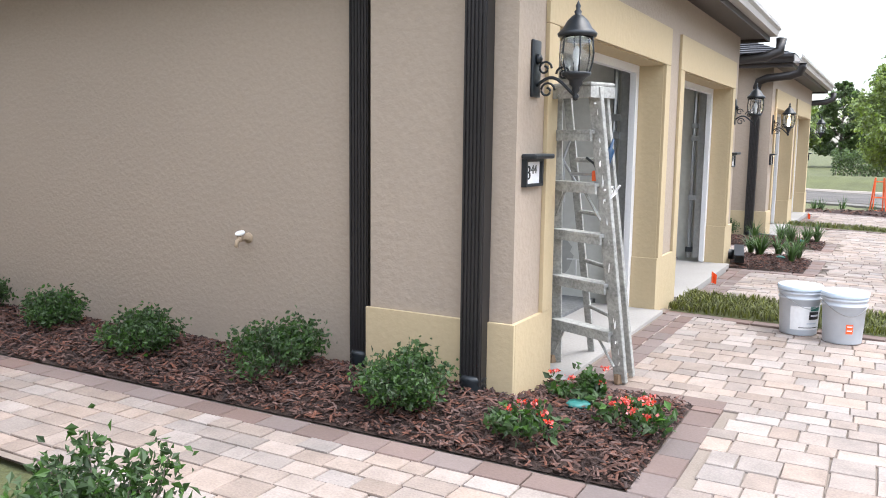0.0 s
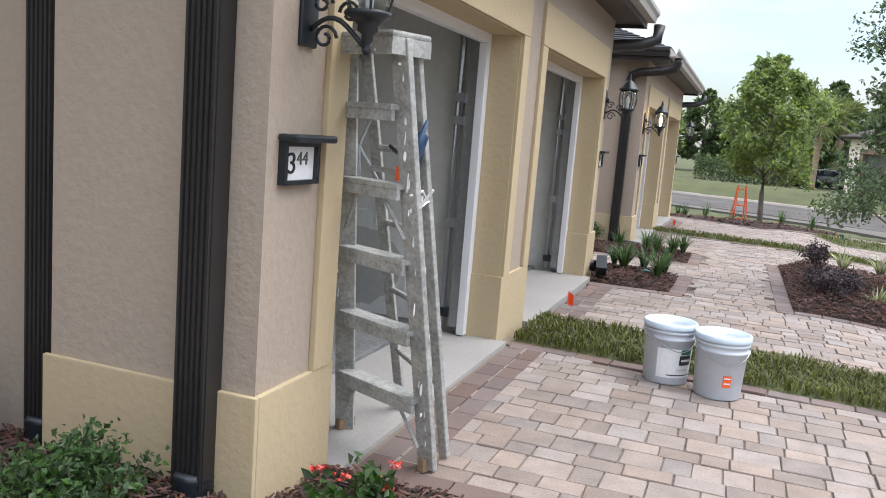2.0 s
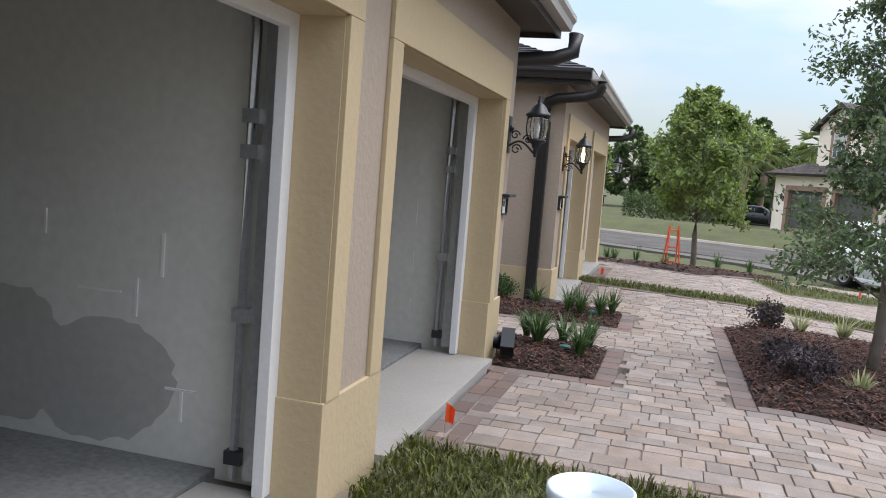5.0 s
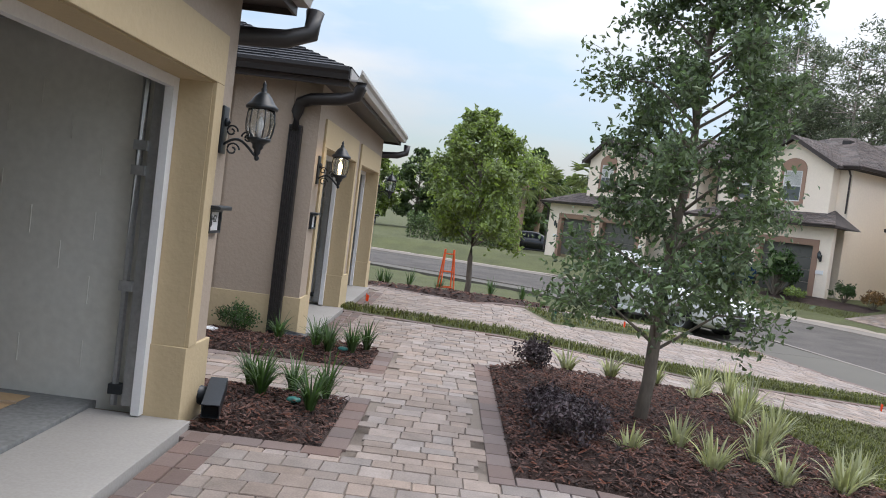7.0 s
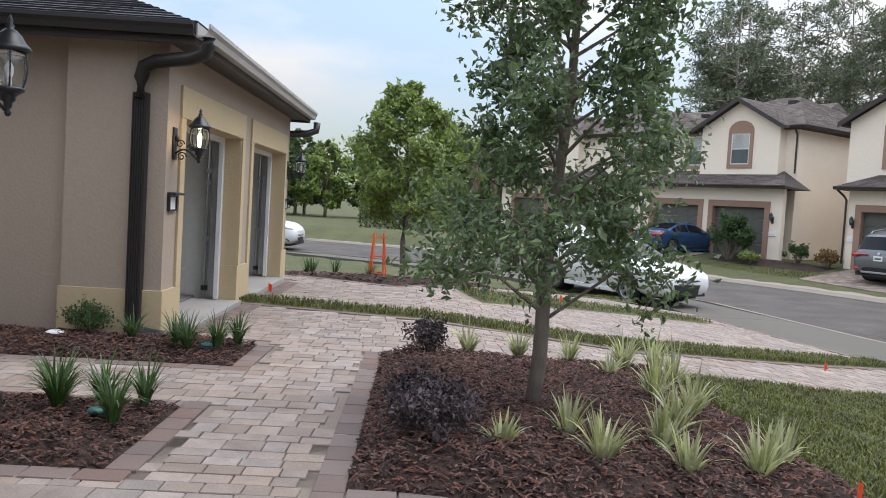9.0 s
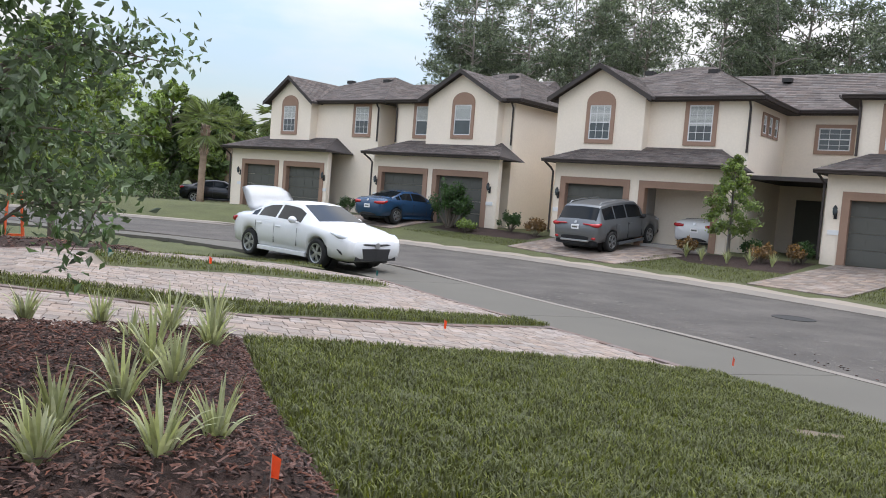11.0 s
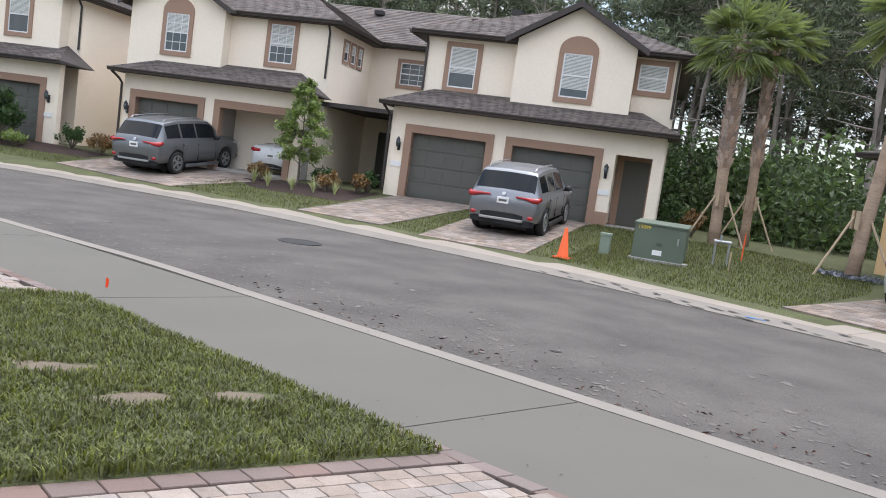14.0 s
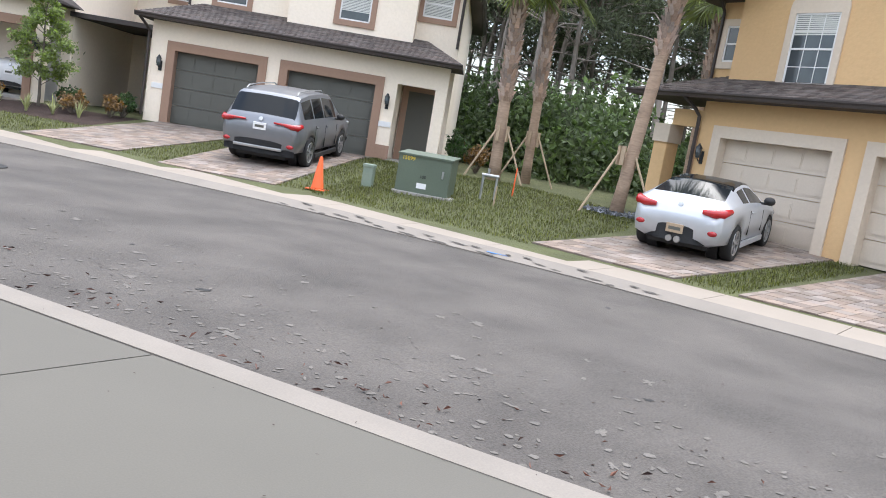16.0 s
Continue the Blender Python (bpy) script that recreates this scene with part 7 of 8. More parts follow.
# orange folded barrier in the far bed
fr = thing("orange_barrier", "orange folding frame standing in a mulch bed", "barrier", pose(-0.35, 23.6, land(-0.35, 23.6), 0, 0, 15))
for s in (-1, 1):
    for e in (-1, 1):
        b = bm_new()
        rod(b, (s * 0.17, e * 0.18, -0.03), (s * 0.1, 0.02 * e, 1.1), 0.018, n=6)
        part("leg", b, M["orange"], fr)
for z in (0.25, 0.6, 1.0):
    for e in (-1, 1):
        b = bm_new()
        w = 0.17 - 0.065 * z
        rod(b, (-w, e * 0.18 * (1 - z / 1.25), z), (w, e * 0.18 * (1 - z / 1.25), z), 0.012, n=6)
        part("rail", b, M["orange"], fr)

# traffic cone
cn = thing("traffic_cone", "tall plain orange traffic cone on the grass verge", "traffic cone", pose(20.75, 19.1, land(20.75, 19.1), 0, 0, 20))
b = bm_new()
box(b, -0.19, 0.19, -0.19, 0.19, 0.0, 0.03, bevel=0.01)
part("base", b, M["orange"], cn)
b = bm_new()
lathe(b, [(0.14, 0.03), (0.13, 0.05), (0.035, 0.7), (0.03, 0.71), (0.0, 0.71)], 20)
part("cone", b, M["orange"], cn, smooth=True)

# transformer cabinet, pedestal and hydrant pipes
TF = Matrix.Translation((22.8, 17.95, land(22.9, 17.9))) @ Matrix.Rotation(math.atan2(-0.89, 0.46), 4, "Z")
tb = thing("transformer_cabinet", "green metal transformer cabinet with yellow number on a concrete pad", "utility box", TF)
b = bm_new()
box(b, -0.66, 0.72, -0.06, 1.05, -0.1, 0.05, bevel=0.01)
part("pad", b, M["concrete"], tb)
b = bm_new()
vs_lo = [(-0.6, 0), (0.6, 0), (0.6, 0.95), (-0.6, 0.95)]
slab(b, vs_lo, 0.05, lambda x, y: 0.86 + 0.06 * y)
part("body", b, M["green_box"], tb)
b = bm_new()
slab(b, [(-0.63, -0.03), (0.63, -0.03), (0.63, 0.98), (-0.63, 0.98)], lambda x, y: 0.862 + 0.06 * y, lambda x, y: 0.90 + 0.06 * y)
part("lid", b, M["green_box"], tb)
b = bm_new()
box(b, 0.42, 0.46, -0.03, 0.0, 0.45, 0.62, bevel=0.006)
part("latch", b, M["galv"], tb)
b = bm_new()
box(b, -0.12, 0.1, -0.008, 0.0, 0.16, 0.28)
part("notice", b, M["paper"], tb)
for words, size, px, pz, mt in (("15099", 0.12, -0.38, 0.79, M["yellow_p"]), ("100", 0.1, 0.0, 0.42, M["ink"])):
    t_ = text_part("number", words, size, Matrix.Translation((px, -0.004, pz)), mt)
    t_.parent = tb
pd = thing("cable_pedestal", "pale green plastic cable pedestal in the grass", "utility box", pose(22.35, 19.15, land(22.35, 19.15), 0, 0, -62))
b = bm_new()
box(b, -0.12, 0.12, -0.11, 0.11, -0.05, 0.46, bevel=0.015)
part("body", b, M["green_pale"], pd)
b = bm_new()
box(b, -0.135, 0.135, -0.125, 0.125, 0.44, 0.52, bevel=0.02)
part("cap", b, M["green_pale"], pd)
bf = thing("backflow_pipes", "grey upright water pipes with valves in the grass", "water pipe", pose(24.2, 17.1, land(24.2, 17.1), 0, 0, -60))
for s in (-0.16, 0.16):
    b = bm_new()
    rod(b, (s, 0, -0.05), (s, 0, 0.6), 0.03, n=10)
    part("riser", b, M["galv"], bf)
b = bm_new()
rod(b, (-0.2, 0, 0.58), (0.2, 0, 0.58), 0.04, n=10)
rod(b, (-0.05, 0, 0.58), (-0.05, 0, 0.74), 0.03, n=8)
part("valve_body", b, M["galv"], bf)
for x, y, mt, h, lab in ((25.6, 17.3, "orange", 0.7, "thin orange survey stake in the grass"), (23.75, 16.6, "wood", 0.45, "short pale pipe standing in the grass")):
    b = bm_new()
    rod(b, (0, 0, -0.05), (0.02, 0, h), 0.02, 0.016, 6)
    ob = single("survey_stake", b, M[mt], lab, "stake", kind="")
    ob.location = (x, y, land(x, y))

# blue and dark paint marks along the far gutter
flat_marks("kerb_paint", [blot(x_far(13.6) + 0.2, 13.6, 0.1, 0.2, 0.0)], lambda x, y: -0.85, M["blue_mark"], "blue paint mark on the gutter", "paint mark")
flat_marks("kerb_dirt", [blot(x_far(y) + rs.uniform(0.02, 0.3), y, 0.025, rs.uniform(0.05, 0.2), 0.0) for y in np.arange(11, 18, 0.3)], lambda x, y: ROAD_Z + 0.24 * (x - x_far(y)) + 0.002, M["asphalt"], "dark dirt streaks along the gutter", "dirt")
# leaf litter and twigs on the near gutter and drive
r_ = np.random.RandomState(77)
pts = [(x_near(y) + r_.normal(0.35, 0.35), y, ROAD_Z + 0.012) for y in r_.uniform(7, 17, 170)]
leaf_mesh("leaf_litter", pts, 0.07, None, M["chip"], 5, flat=0.9, long=4, kind="stuff", label="dry leaf and twig litter along the gutter")["category"] = "litter"


# ---- far drives of pavers ----
def paver_quad(name, q, F, label, parent_mat, cell=0.24):
    """Pavers laid in rows over a four-cornered drive."""
    r = random.Random(len(name) + int(q[0][0] * 10))
    c = [F @ Vector((a, e, 0)) for a, e in q]
    wid, ln = (c[1] - c[0]).length, (c[3] - c[0]).length
    nu, nv = max(2, int(wid / cell)), max(2, int(ln / cell))
    at = lambda u, v: c[0].lerp(c[1], u).lerp(c[3].lerp(c[2], u), v)
    verts, faces = [], []
    for j in range(nv):
        sh = r.choice((0, 0.5)) / nu
        for i in range(nu + 1):
            u0, u1 = max(0, i / nu - sh), min(1, (i + 1) / nu - sh)
            if u1 - u0 < 0.2 / nu:
                continue
            g = 0.02
            ps = [at(u0 + g / nu, (j + g) / nv), at(u1 - g / nu, (j + g) / nv), at(u1 - g / nu, (j + 1 - g) / nv), at(u0 + g / nu, (j + 1 - g) / nv)]
            b0 = len(verts)
            dz = 0.032 + r.uniform(-0.003, 0.003)
            verts += [(p_.x, p_.y, land(p_.x, p_.y) + dz) for p_ in ps] + [(p_.x, p_.y, land(p_.x, p_.y) - 0.04) for p_ in ps]
            faces += [(b0, b0 + 1, b0 + 2, b0 + 3)] + [(b0 + k, b0 + 4 + k, b0 + 4 + (k + 1) % 4, b0 + (k + 1) % 4) for k in range(4)]
    base_v = []
    for j in range(9):
        for i in range(5):
            p_ = at(i / 4, j / 8)
            base_v.append((p_.x, p_.y, land(p_.x, p_.y) + 0.012))
    bf_ = [(j * 5 + i, j * 5 + i + 1, j * 5 + i + 6, j * 5 + i + 5) for j in range(8) for i in range(4)]
    d = raw(name, base_v, bf_, M["sand"], kind="structure", label=label, category="driveway")
    raw("paver_field", verts, faces, M["paver_far"], d, kind="stuff")


DRV = "buff paver driveway leading to a garage across the street"
paver_quad("far_drive", [(-1.3, -5.65), (1.45, -6.4), (2.8, -0.02), (-0.15, -0.02)], TOWN, DRV, None)
paver_quad("far_drive", [(2.7, -7.2), (5.5, -7.9), (6.5, -0.02), (3.35, -0.02)], TOWN, DRV, None)
paver_quad("far_drive", [(-10.9, -3.6), (-5.9, -4.7), (-4.4, -0.02), (-10.8, -0.02)], TOWN, DRV, None)
paver_quad("far_drive", [(-20.9, -3.4), (-17.0, -3.4), (-17.0, -0.02), (-21.0, -0.02)], TOWN, DRV, None)
GI = GOLD.inverted()
def gold_q(pts):
    return [tuple((GI @ Vector((x, y, 0)))[:2]) for x, y in pts]
paver_quad("far_drive", gold_q([(21.1, 13.95), (21.15, 11.3), (26.75, 9.95), (27.6, 12.6)]), GOLD, DRV, None)
paver_quad("far_drive", gold_q([(21.1, 10.25), (21.1, 6.95), (25.4, 6.0), (26.3, 9.0)]), GOLD, DRV, None)


# ---- vehicles ----
# outlines along the length, from the tail: underside, belt, top (boot, glass, roof, bonnet), half width
CAR = {
    "sedan": dict(L=4.85, H=1.47, low=((0, .40), (.12, .26), (4.6, .22), (4.85, .32)), belt=((0, .74), (.05, .95), (.3, 1.02), (1.3, 1.0), (3.3, .93), (3.7, .93), (4.4, .84), (4.75, .76), (4.85, .66)),
                  top=((0, .76), (.05, .99), (.3, 1.08), (.78, 1.12), (1.6, 1.42), (2.2, 1.47), (2.75, 1.43), (3.62, 1.03), (4.3, .93), (4.72, .82), (4.85, .72)),
                  wide=((0, .62), (.07, .78), (.3, .87), (1.0, .91), (3.7, .91), (4.4, .88), (4.72, .82), (4.8, .76), (4.85, .64)), roof=.60, rear=(.84, 1.56), front=(2.8, 3.56), sides=((.98, 1.22), (1.3, 2.02), (2.1, 3.05)), wb=(.98, 3.77), R=.335),
    "suv": dict(L=4.94, H=1.79, low=((0, .48), (.1, .34), (4.7, .27), (4.94, .4)), belt=((0, .86), (.06, 1.06), (.4, 1.13), (3.8, 1.06), (4.6, .99), (4.94, .72)),
                top=((0, .9), (.05, 1.1), (.12, 1.18), (.48, 1.7), (1.2, 1.78), (2.3, 1.79), (3.0, 1.73), (3.85, 1.2), (4.55, 1.09), (4.85, .94), (4.94, .78)),
                wide=((0, .80), (.05, .91), (.25, .97), (1, .99), (3.9, .99), (4.6, .93), (4.85, .82), (4.94, .7)), roof=.70, rear=(.14, .44), front=(3.05, 3.8), sides=((.5, 1.22), (1.3, 2.08), (2.16, 3.2)), wb=(1.0, 3.82), R=.375),
    "hatch": dict(L=4.22, H=1.4, low=((0, .42), (.1, .28), (4.0, .2), (4.22, .32)), belt=((0, .70), (.05, .88), (.4, 1.0), (1.2, 1.02), (3.0, .92), (3.8, .82), (4.22, .52)),
                  top=((0, .72), (.05, .92), (.28, 1.06), (1.2, 1.35), (1.8, 1.4), (2.25, 1.36), (3.12, .99), (3.75, .87), (4.1, .72), (4.22, .57)),
                  wide=((0, .66), (.06, .80), (.3, .88), (.8, .9), (2, .88), (3.3, .9), (3.8, .86), (4.1, .74), (4.22, .56)), roof=.58, rear=(.46, 1.02), front=(2.32, 3.06), sides=((1.15, 1.62), (1.7, 2.72)), wb=(.86, 3.4), R=.345),
}


def wheel(parent, x, y, r, side):
    w = new("wheel")
    w.parent = parent
    w.empty_display_size = 0.1
    m = Matrix.Translation((x, y, r)) @ Matrix.Rotation(-side * math.pi / 2, 4, "X")
    b = bm_new()
    lathe(b, [(r * 0.66, -0.1), (r * 0.92, -0.11), (r, -0.075), (r, 0.075), (r * 0.92, 0.11), (r * 0.66, 0.1), (r * 0.66, 0.015)], 28, m)
    part("tyre", b, M["tyre"], w, smooth=True)
    b = bm_new()
    lathe(b, [(r * 0.69, 0.098), (r * 0.68, 0.106), (r * 0.61, 0.1), (r * 0.6, 0.03)], 24, m, False)
    for k in range(10):
        a = 2 * math.pi * (k // 2) / 5 + (0.16 if k % 2 else -0.16)
        box(b, 0.03, r * 0.64, -0.018, 0.018, 0.05, 0.092, m=m @ Matrix.Rotation(a, 4, "Z"))
    lathe(b, [(0.0, 0.1), (0.05, 0.095), (0.055, 0.04), (0, 0.04)], 12, m)
    part("rim", b, M["rim"], w, "alloy rim")


def vehicle(name, kind, paint, m, label, roof=None, lights="tail", plate=None, boot_open=False, lower=None):
    """A body lofted along its length, with the glass let into the same surface; origin: rear axle on the ground."""
    d = CAR[kind]
    L, R, wb = d["L"], d["R"], d["wb"]
    x0 = wb[0]
    c = thing(name, label, "car", m, "parked cars")

    def line(key, x, soft=0.05):
        ks = [p[0] for p in d[key]], [p[1] for p in d[key]]
        return float(np.mean([np.interp(min(max(x + o, 0), L), *ks) for o in (-soft, -soft / 2, 0, soft / 2, soft)]))

    def ring(x):
        lo, be, to, w = line("low", x), line("belt", x), line("top", x), line("wide", x, 0.03)
        be = min(be, to - 0.01)
        up = min(max((to - be) / (d["H"] - 1.0), 0), 1)
        wr = w * 0.86 + (d["roof"] - w * 0.86) * up
        arch = 0.0
        for a in wb:
            if abs(x - a) < R * 1.15:
                arch = max(arch, R + math.sqrt((R * 1.15) ** 2 - (x - a) ** 2))
        lip = max(lo + 0.08, arch)
        mid = max(lo + 0.5 * (be - lo), lip + 0.015)
        edge = 0.035 * (1 - up) + 0.06 * up
        g = lambda t: w * 0.945 + (wr - w * 0.945) * t ** 1.15
        zz = lambda t: be + (to - edge - be) * t
        half = [(0, lo), (w * 0.7, lo if not arch else max(lo, arch * 0.8)), (w * 0.955, lip), (w, mid), (w * 0.99, max(be - 0.1, mid + 0.01)), (w * 0.945, max(be, mid + 0.02)),
                (g(0.12), zz(0.12)), (g(0.86), zz(0.86)), (wr, zz(1.0)), (wr * 0.93, to - edge * 0.35), (wr * 0.55, to - 0.004), (0, to + 0.006)]
        return half

    cuts = set(np.linspace(0, L, 46)) | {0.0, 0.02, 0.05, 0.09, L - 0.02, L - 0.06}
    for a in wb:
        cuts |= set(a + R * 1.15 * math.cos(t) for t in np.linspace(0, math.pi, 15))
    marks = list(d["rear"]) + list(d["front"]) + [v for q in d["sides"] for v in q]
    xs = sorted(v for v in cuts if all(abs(v - k) > 0.02 for k in marks))
    xs = sorted(xs + marks)
    rings = [ring(x) for x in xs]
    shells = collections.defaultdict(lambda: (bm_new(), {}))

    def put(key, quad):
        b_, seen = shells[key]
        vs = []
        for (i_, j_, s_) in quad:
            y, z = rings[i_][j_]
            k = (i_, j_, s_ if y > 1e-6 else 1)
            if k not in seen:
                seen[k] = b_.verts.new((xs[i_] - x0, y * s_, z))
            if seen[k] not in vs:
                vs.append(seen[k])
        if len(vs) > 2:
            b_.faces.new(vs)

    n = len(rings[0])
    for i_ in range(len(xs) - 1):
        xm = (xs[i_] + xs[i_ + 1]) / 2
        for j_ in range(n - 1):
            key = "body"
            if j_ >= 8 and d["rear"][0] < xm < d["rear"][1] and (j_ >= 9 or kind == "suv"):
                key = "rear_window"
            elif j_ >= 9 and d["front"][0] < xm < d["front"][1]:
                key = "windscreen"
            elif j_ >= 8 and d["rear"][1] < xm < d["front"][0]:
                key = "roof_panel"
            elif j_ == 6 and any(a < xm < e for a, e in d["sides"]):
                key = "side_window"
            for s_ in (-1, 1):
                nm = key + ("_" + str([k for k, (a, e) in enumerate(d["sides"]) if a < xm < e][0]) + str(s_) if key == "side_window" else "")
                put(nm, [(i_, j_, s_), (i_, j_ + 1, s_), (i_ + 1, j_ + 1, s_), (i_ + 1, j_, s_)])
    b_, seen = shells["body"]
    for i_ in (0, len(xs) - 1):
        loop = [seen[(i_, j_, 1)] for j_ in range(n)] + [seen[(i_, j_, -1)] for j_ in range(n - 2, 0, -1)]
        b_.faces.new(loop)
    for key, (b_, _) in shells.items():
        bmesh.ops.recalc_face_normals(b_, faces=b_.faces[:])
        nm = "side_window" if key.startswith("side") else key
        glassy = nm in ("side_window", "rear_window", "windscreen")
        part(nm, b_, M["car_glass"] if glassy else (roof or paint if nm == "roof_panel" else paint), c, "dark tinted glass" if glassy else "", True)

    W = lambda x: line("wide", x, 0.03)
    for sgn in (-1, 1):
        b = bm_new()
        box(b, wb[0] - x0 + R * 1.2, wb[1] - x0 - R * 1.2, sgn * W(2) * 0.93, sgn * W(2) * 1.004, 0.2, 0.31, bevel=0.02)
        part("sill", b, lower or paint, c)
        b = bm_new()
        xm = d["sides"][-1][1] - 0.12
        lathe(b, [(0, -0.09), (0.06, -0.07), (0.085, 0.0), (0.07, 0.06), (0, 0.08)], 12, Matrix.Translation((xm - x0, sgn * (W(xm) + 0.09), line("belt", xm) + 0.09)) @ Matrix.Diagonal((0.8, 1.35, 1, 1)) @ Matrix.Rotation(math.pi / 2, 4, "Y"))
        box(b, xm - x0 - 0.02, xm - x0 + 0.04, sgn * W(xm) * 0.9, sgn * (W(xm) + 0.06), line("belt", xm) + 0.01, line("belt", xm) + 0.05)
        part("mirror", b, paint if kind == "sedan" else M["trim_blk"], c, smooth=True)
        hs = ((d["sides"][-2][0] + 0.12, d["sides"][-1][0] + 0.12) if kind != "hatch" else (1.85,))
        for xh in hs:
            b = bm_new()
            box(b, xh - x0 - 0.1, xh - x0 + 0.1, sgn * W(xh) * 0.98, sgn * (W(xh) + 0.018), line("belt", xh) - 0.16, line("belt", xh) - 0.13, bevel=0.01)
            part("door_handle", b, paint, c)
        for xg in [e[0] - 0.04 for e in d["sides"][1:]] + [d["sides"][-1][1] - 0.05]:
            b = bm_new()
            box(b, xg - x0 - 0.003, xg - x0 + 0.003, sgn * W(xg) * 0.97, sgn * (W(xg) * 1.0015), 0.42, line("belt", xg) - 0.1)
            part("door_gap", b, M["trim_blk"], c)
        # tail lamps follow the corner
        b = bm_new()
        if kind == "suv":
            zt = 1.02
            pts = [(-0.01, W(0) * 0.42, zt + 0.035, 0.022), (-0.012, W(0) * 0.72, zt + 0.03, 0.03), (0.0, W(0) * 0.95, zt, 0.06), (0.07, W(0.07) * 0.985, zt - 0.01, 0.075), (0.22, W(0.22) * 0.995, zt + 0.03, 0.05)]
        elif kind == "hatch":
            pts = [(0.035, W(0.05) * 0.56, 0.905, 0.04), (0.05, W(0.06) * 0.8, 0.9, 0.075), (0.12, W(0.1) * 0.95, 0.92, 0.085), (0.3, W(0.3) * 0.97, 0.96, 0.05)]
        else:
            pts = [(0.01, W(0.03) * 0.62, 0.87, 0.05), (0.04, W(0.06) * 0.9, 0.87, 0.075), (0.14, W(0.14) * 0.985, 0.88, 0.07), (0.34, W(0.34) * 0.99, 0.93, 0.03)]
        tube(b, [(px - x0, sgn * py, pz) for px, py, pz, _ in pts], [p_[3] for p_ in pts], 10)
        part("tail_lamp", b, M["tail"], c, "red tail lamp", True)
        if kind != "sedan":
            b = bm_new()
            lathe(b, [(0, 0), (0.075, 0), (0.07, 0.02), (0, 0.03)], 12, Matrix.Translation((0.02 - x0, sgn * W(0.04) * 0.88, 0.55)) @ Matrix.Rotation(-math.pi / 2, 4, "Y") @ Matrix.Diagonal((0.7, 1.2, 1, 1)))
            part("reflector", b, M["tail"], c, smooth=True)
        # head lamps
        b = bm_new()
        zf = line("belt", L - 0.25)
        tube(b, [(L - 0.1 - x0, sgn * W(L - 0.1) * 0.62, zf - 0.1), (L - 0.17 - x0, sgn * W(L - 0.17) * 0.86, zf - 0.06), (L - 0.36 - x0, sgn * W(L - 0.36) * 0.965, zf + 0.0), (L - 0.62 - x0, sgn * W(L - 0.62) * 0.975, zf + 0.05)], [0.035, 0.07, 0.055, 0.01], 10)
        part("head_lamp", b, M["head"], c, "clear head lamp", True)
        b = bm_new()
        tube(b, [(L - 0.2 - x0, sgn * W(L - 0.2) * 0.94, 0.36), (L - 0.27 - x0, sgn * W(L - 0.27) * 0.985, 0.44), (L - 0.36 - x0, sgn * W(L - 0.36) * 0.995, 0.5)], [0.012, 0.03, 0.01], 6)
        part("air_slot", b, M["trim_blk"], c)
    # front: wide lower mouth narrowing upwards, slim upper grille, badge
    b = bm_new()
    vo = [(-0.74, 0.27), (0.74, 0.27), (0.7, 0.36), (0.5, 0.54), (-0.5, 0.54), (-0.7, 0.36)]
    rows_ = [[b.verts.new((L - x0 + f - 0.07 * u * u, u * W(L - 0.25), z)) for u, z in vo] for f in (-0.12, 0.018)]
    mid_ = [b.verts.new((L - x0 + 0.03, 0, z)) for z in (0.27, 0.54)]
    b.faces.new((rows_[1][0], mid_[0], mid_[1], rows_[1][4], rows_[1][5]))
    b.faces.new((mid_[0], rows_[1][1], rows_[1][2], rows_[1][3], mid_[1]))
    part("grille", b, M["trim_blk"], c)
    b = bm_new()
    tube(b, [(L - x0 + 0.0 - 0.09 * u * u, u * W(L - 0.25), 0.62 + 0.03 * abs(u)) for u in (-0.66, -0.4, -0.2, 0, 0.2, 0.4, 0.66)], 0.026, 6)
    part("upper_grille", b, M["trim_blk"], c)
    b = bm_new()
    lathe(b, [(0.045, 0), (0.07, 0), (0.07, 0.012), (0.045, 0.012)], 16, Matrix.Translation((L + 0.028 - x0, 0, 0.61)) @ Matrix.Rotation(math.pi / 2, 4, "Y"))
    part("front_badge", b, M["rim"], c)
    # rear: dark lower bumper, plate, badge
    b = bm_new()
    hi_ = {"suv": 0.62, "hatch": 0.6, "sedan": 0.42}[kind]
    pro = [(-0.02, 0.3), (-0.025, hi_ - 0.04), (0.0, hi_), (0.06, hi_)]
    span = 0.97 if kind == "suv" else 0.74
    us = np.linspace(-1, 1, 13)
    gr = [[b.verts.new((px - x0 + 0.12 * abs(u) ** 4, u * W(0.05) * span * (1 if kind != "hatch" or pz < 0.5 else 0.86), pz)) for u in us] for px, pz in pro]
    for p_, q_ in zip(gr, gr[1:]):
        for k in range(12):
            b.faces.new((p_[k], p_[k + 1], q_[k + 1], q_[k]))
    bmesh.ops.solidify(b, geom=b.faces[:], thickness=0.03)
    part("rear_bumper_skirt", b, lower or M["trim_blk"], c, smooth=True)
    if kind == "suv":
        b = bm_new()
        box(b, -x0 - 0.045, -x0 + 0.05, -W(0) * 0.72, W(0) * 0.72, 0.41, 0.48, bevel=0.02)
        part("skid_plate", b, M["rim"], c)
    if kind == "hatch":
        for s_ in (-0.075, 0.075):
            b = bm_new()
            lathe(b, [(0.055, 0), (0.06, 0.01), (0.06, 0.12), (0.05, 0.12), (0.05, 0.02), (0, 0.02)], 16, Matrix.Translation((-x0 - 0.06, s_, 0.34)) @ Matrix.Rotation(math.pi / 2, 4, "Y"))
            part("exhaust_tip", b, M["rim"], c)
    pz = {"suv": 0.93, "hatch": 0.53, "sedan": 0.7}[kind]
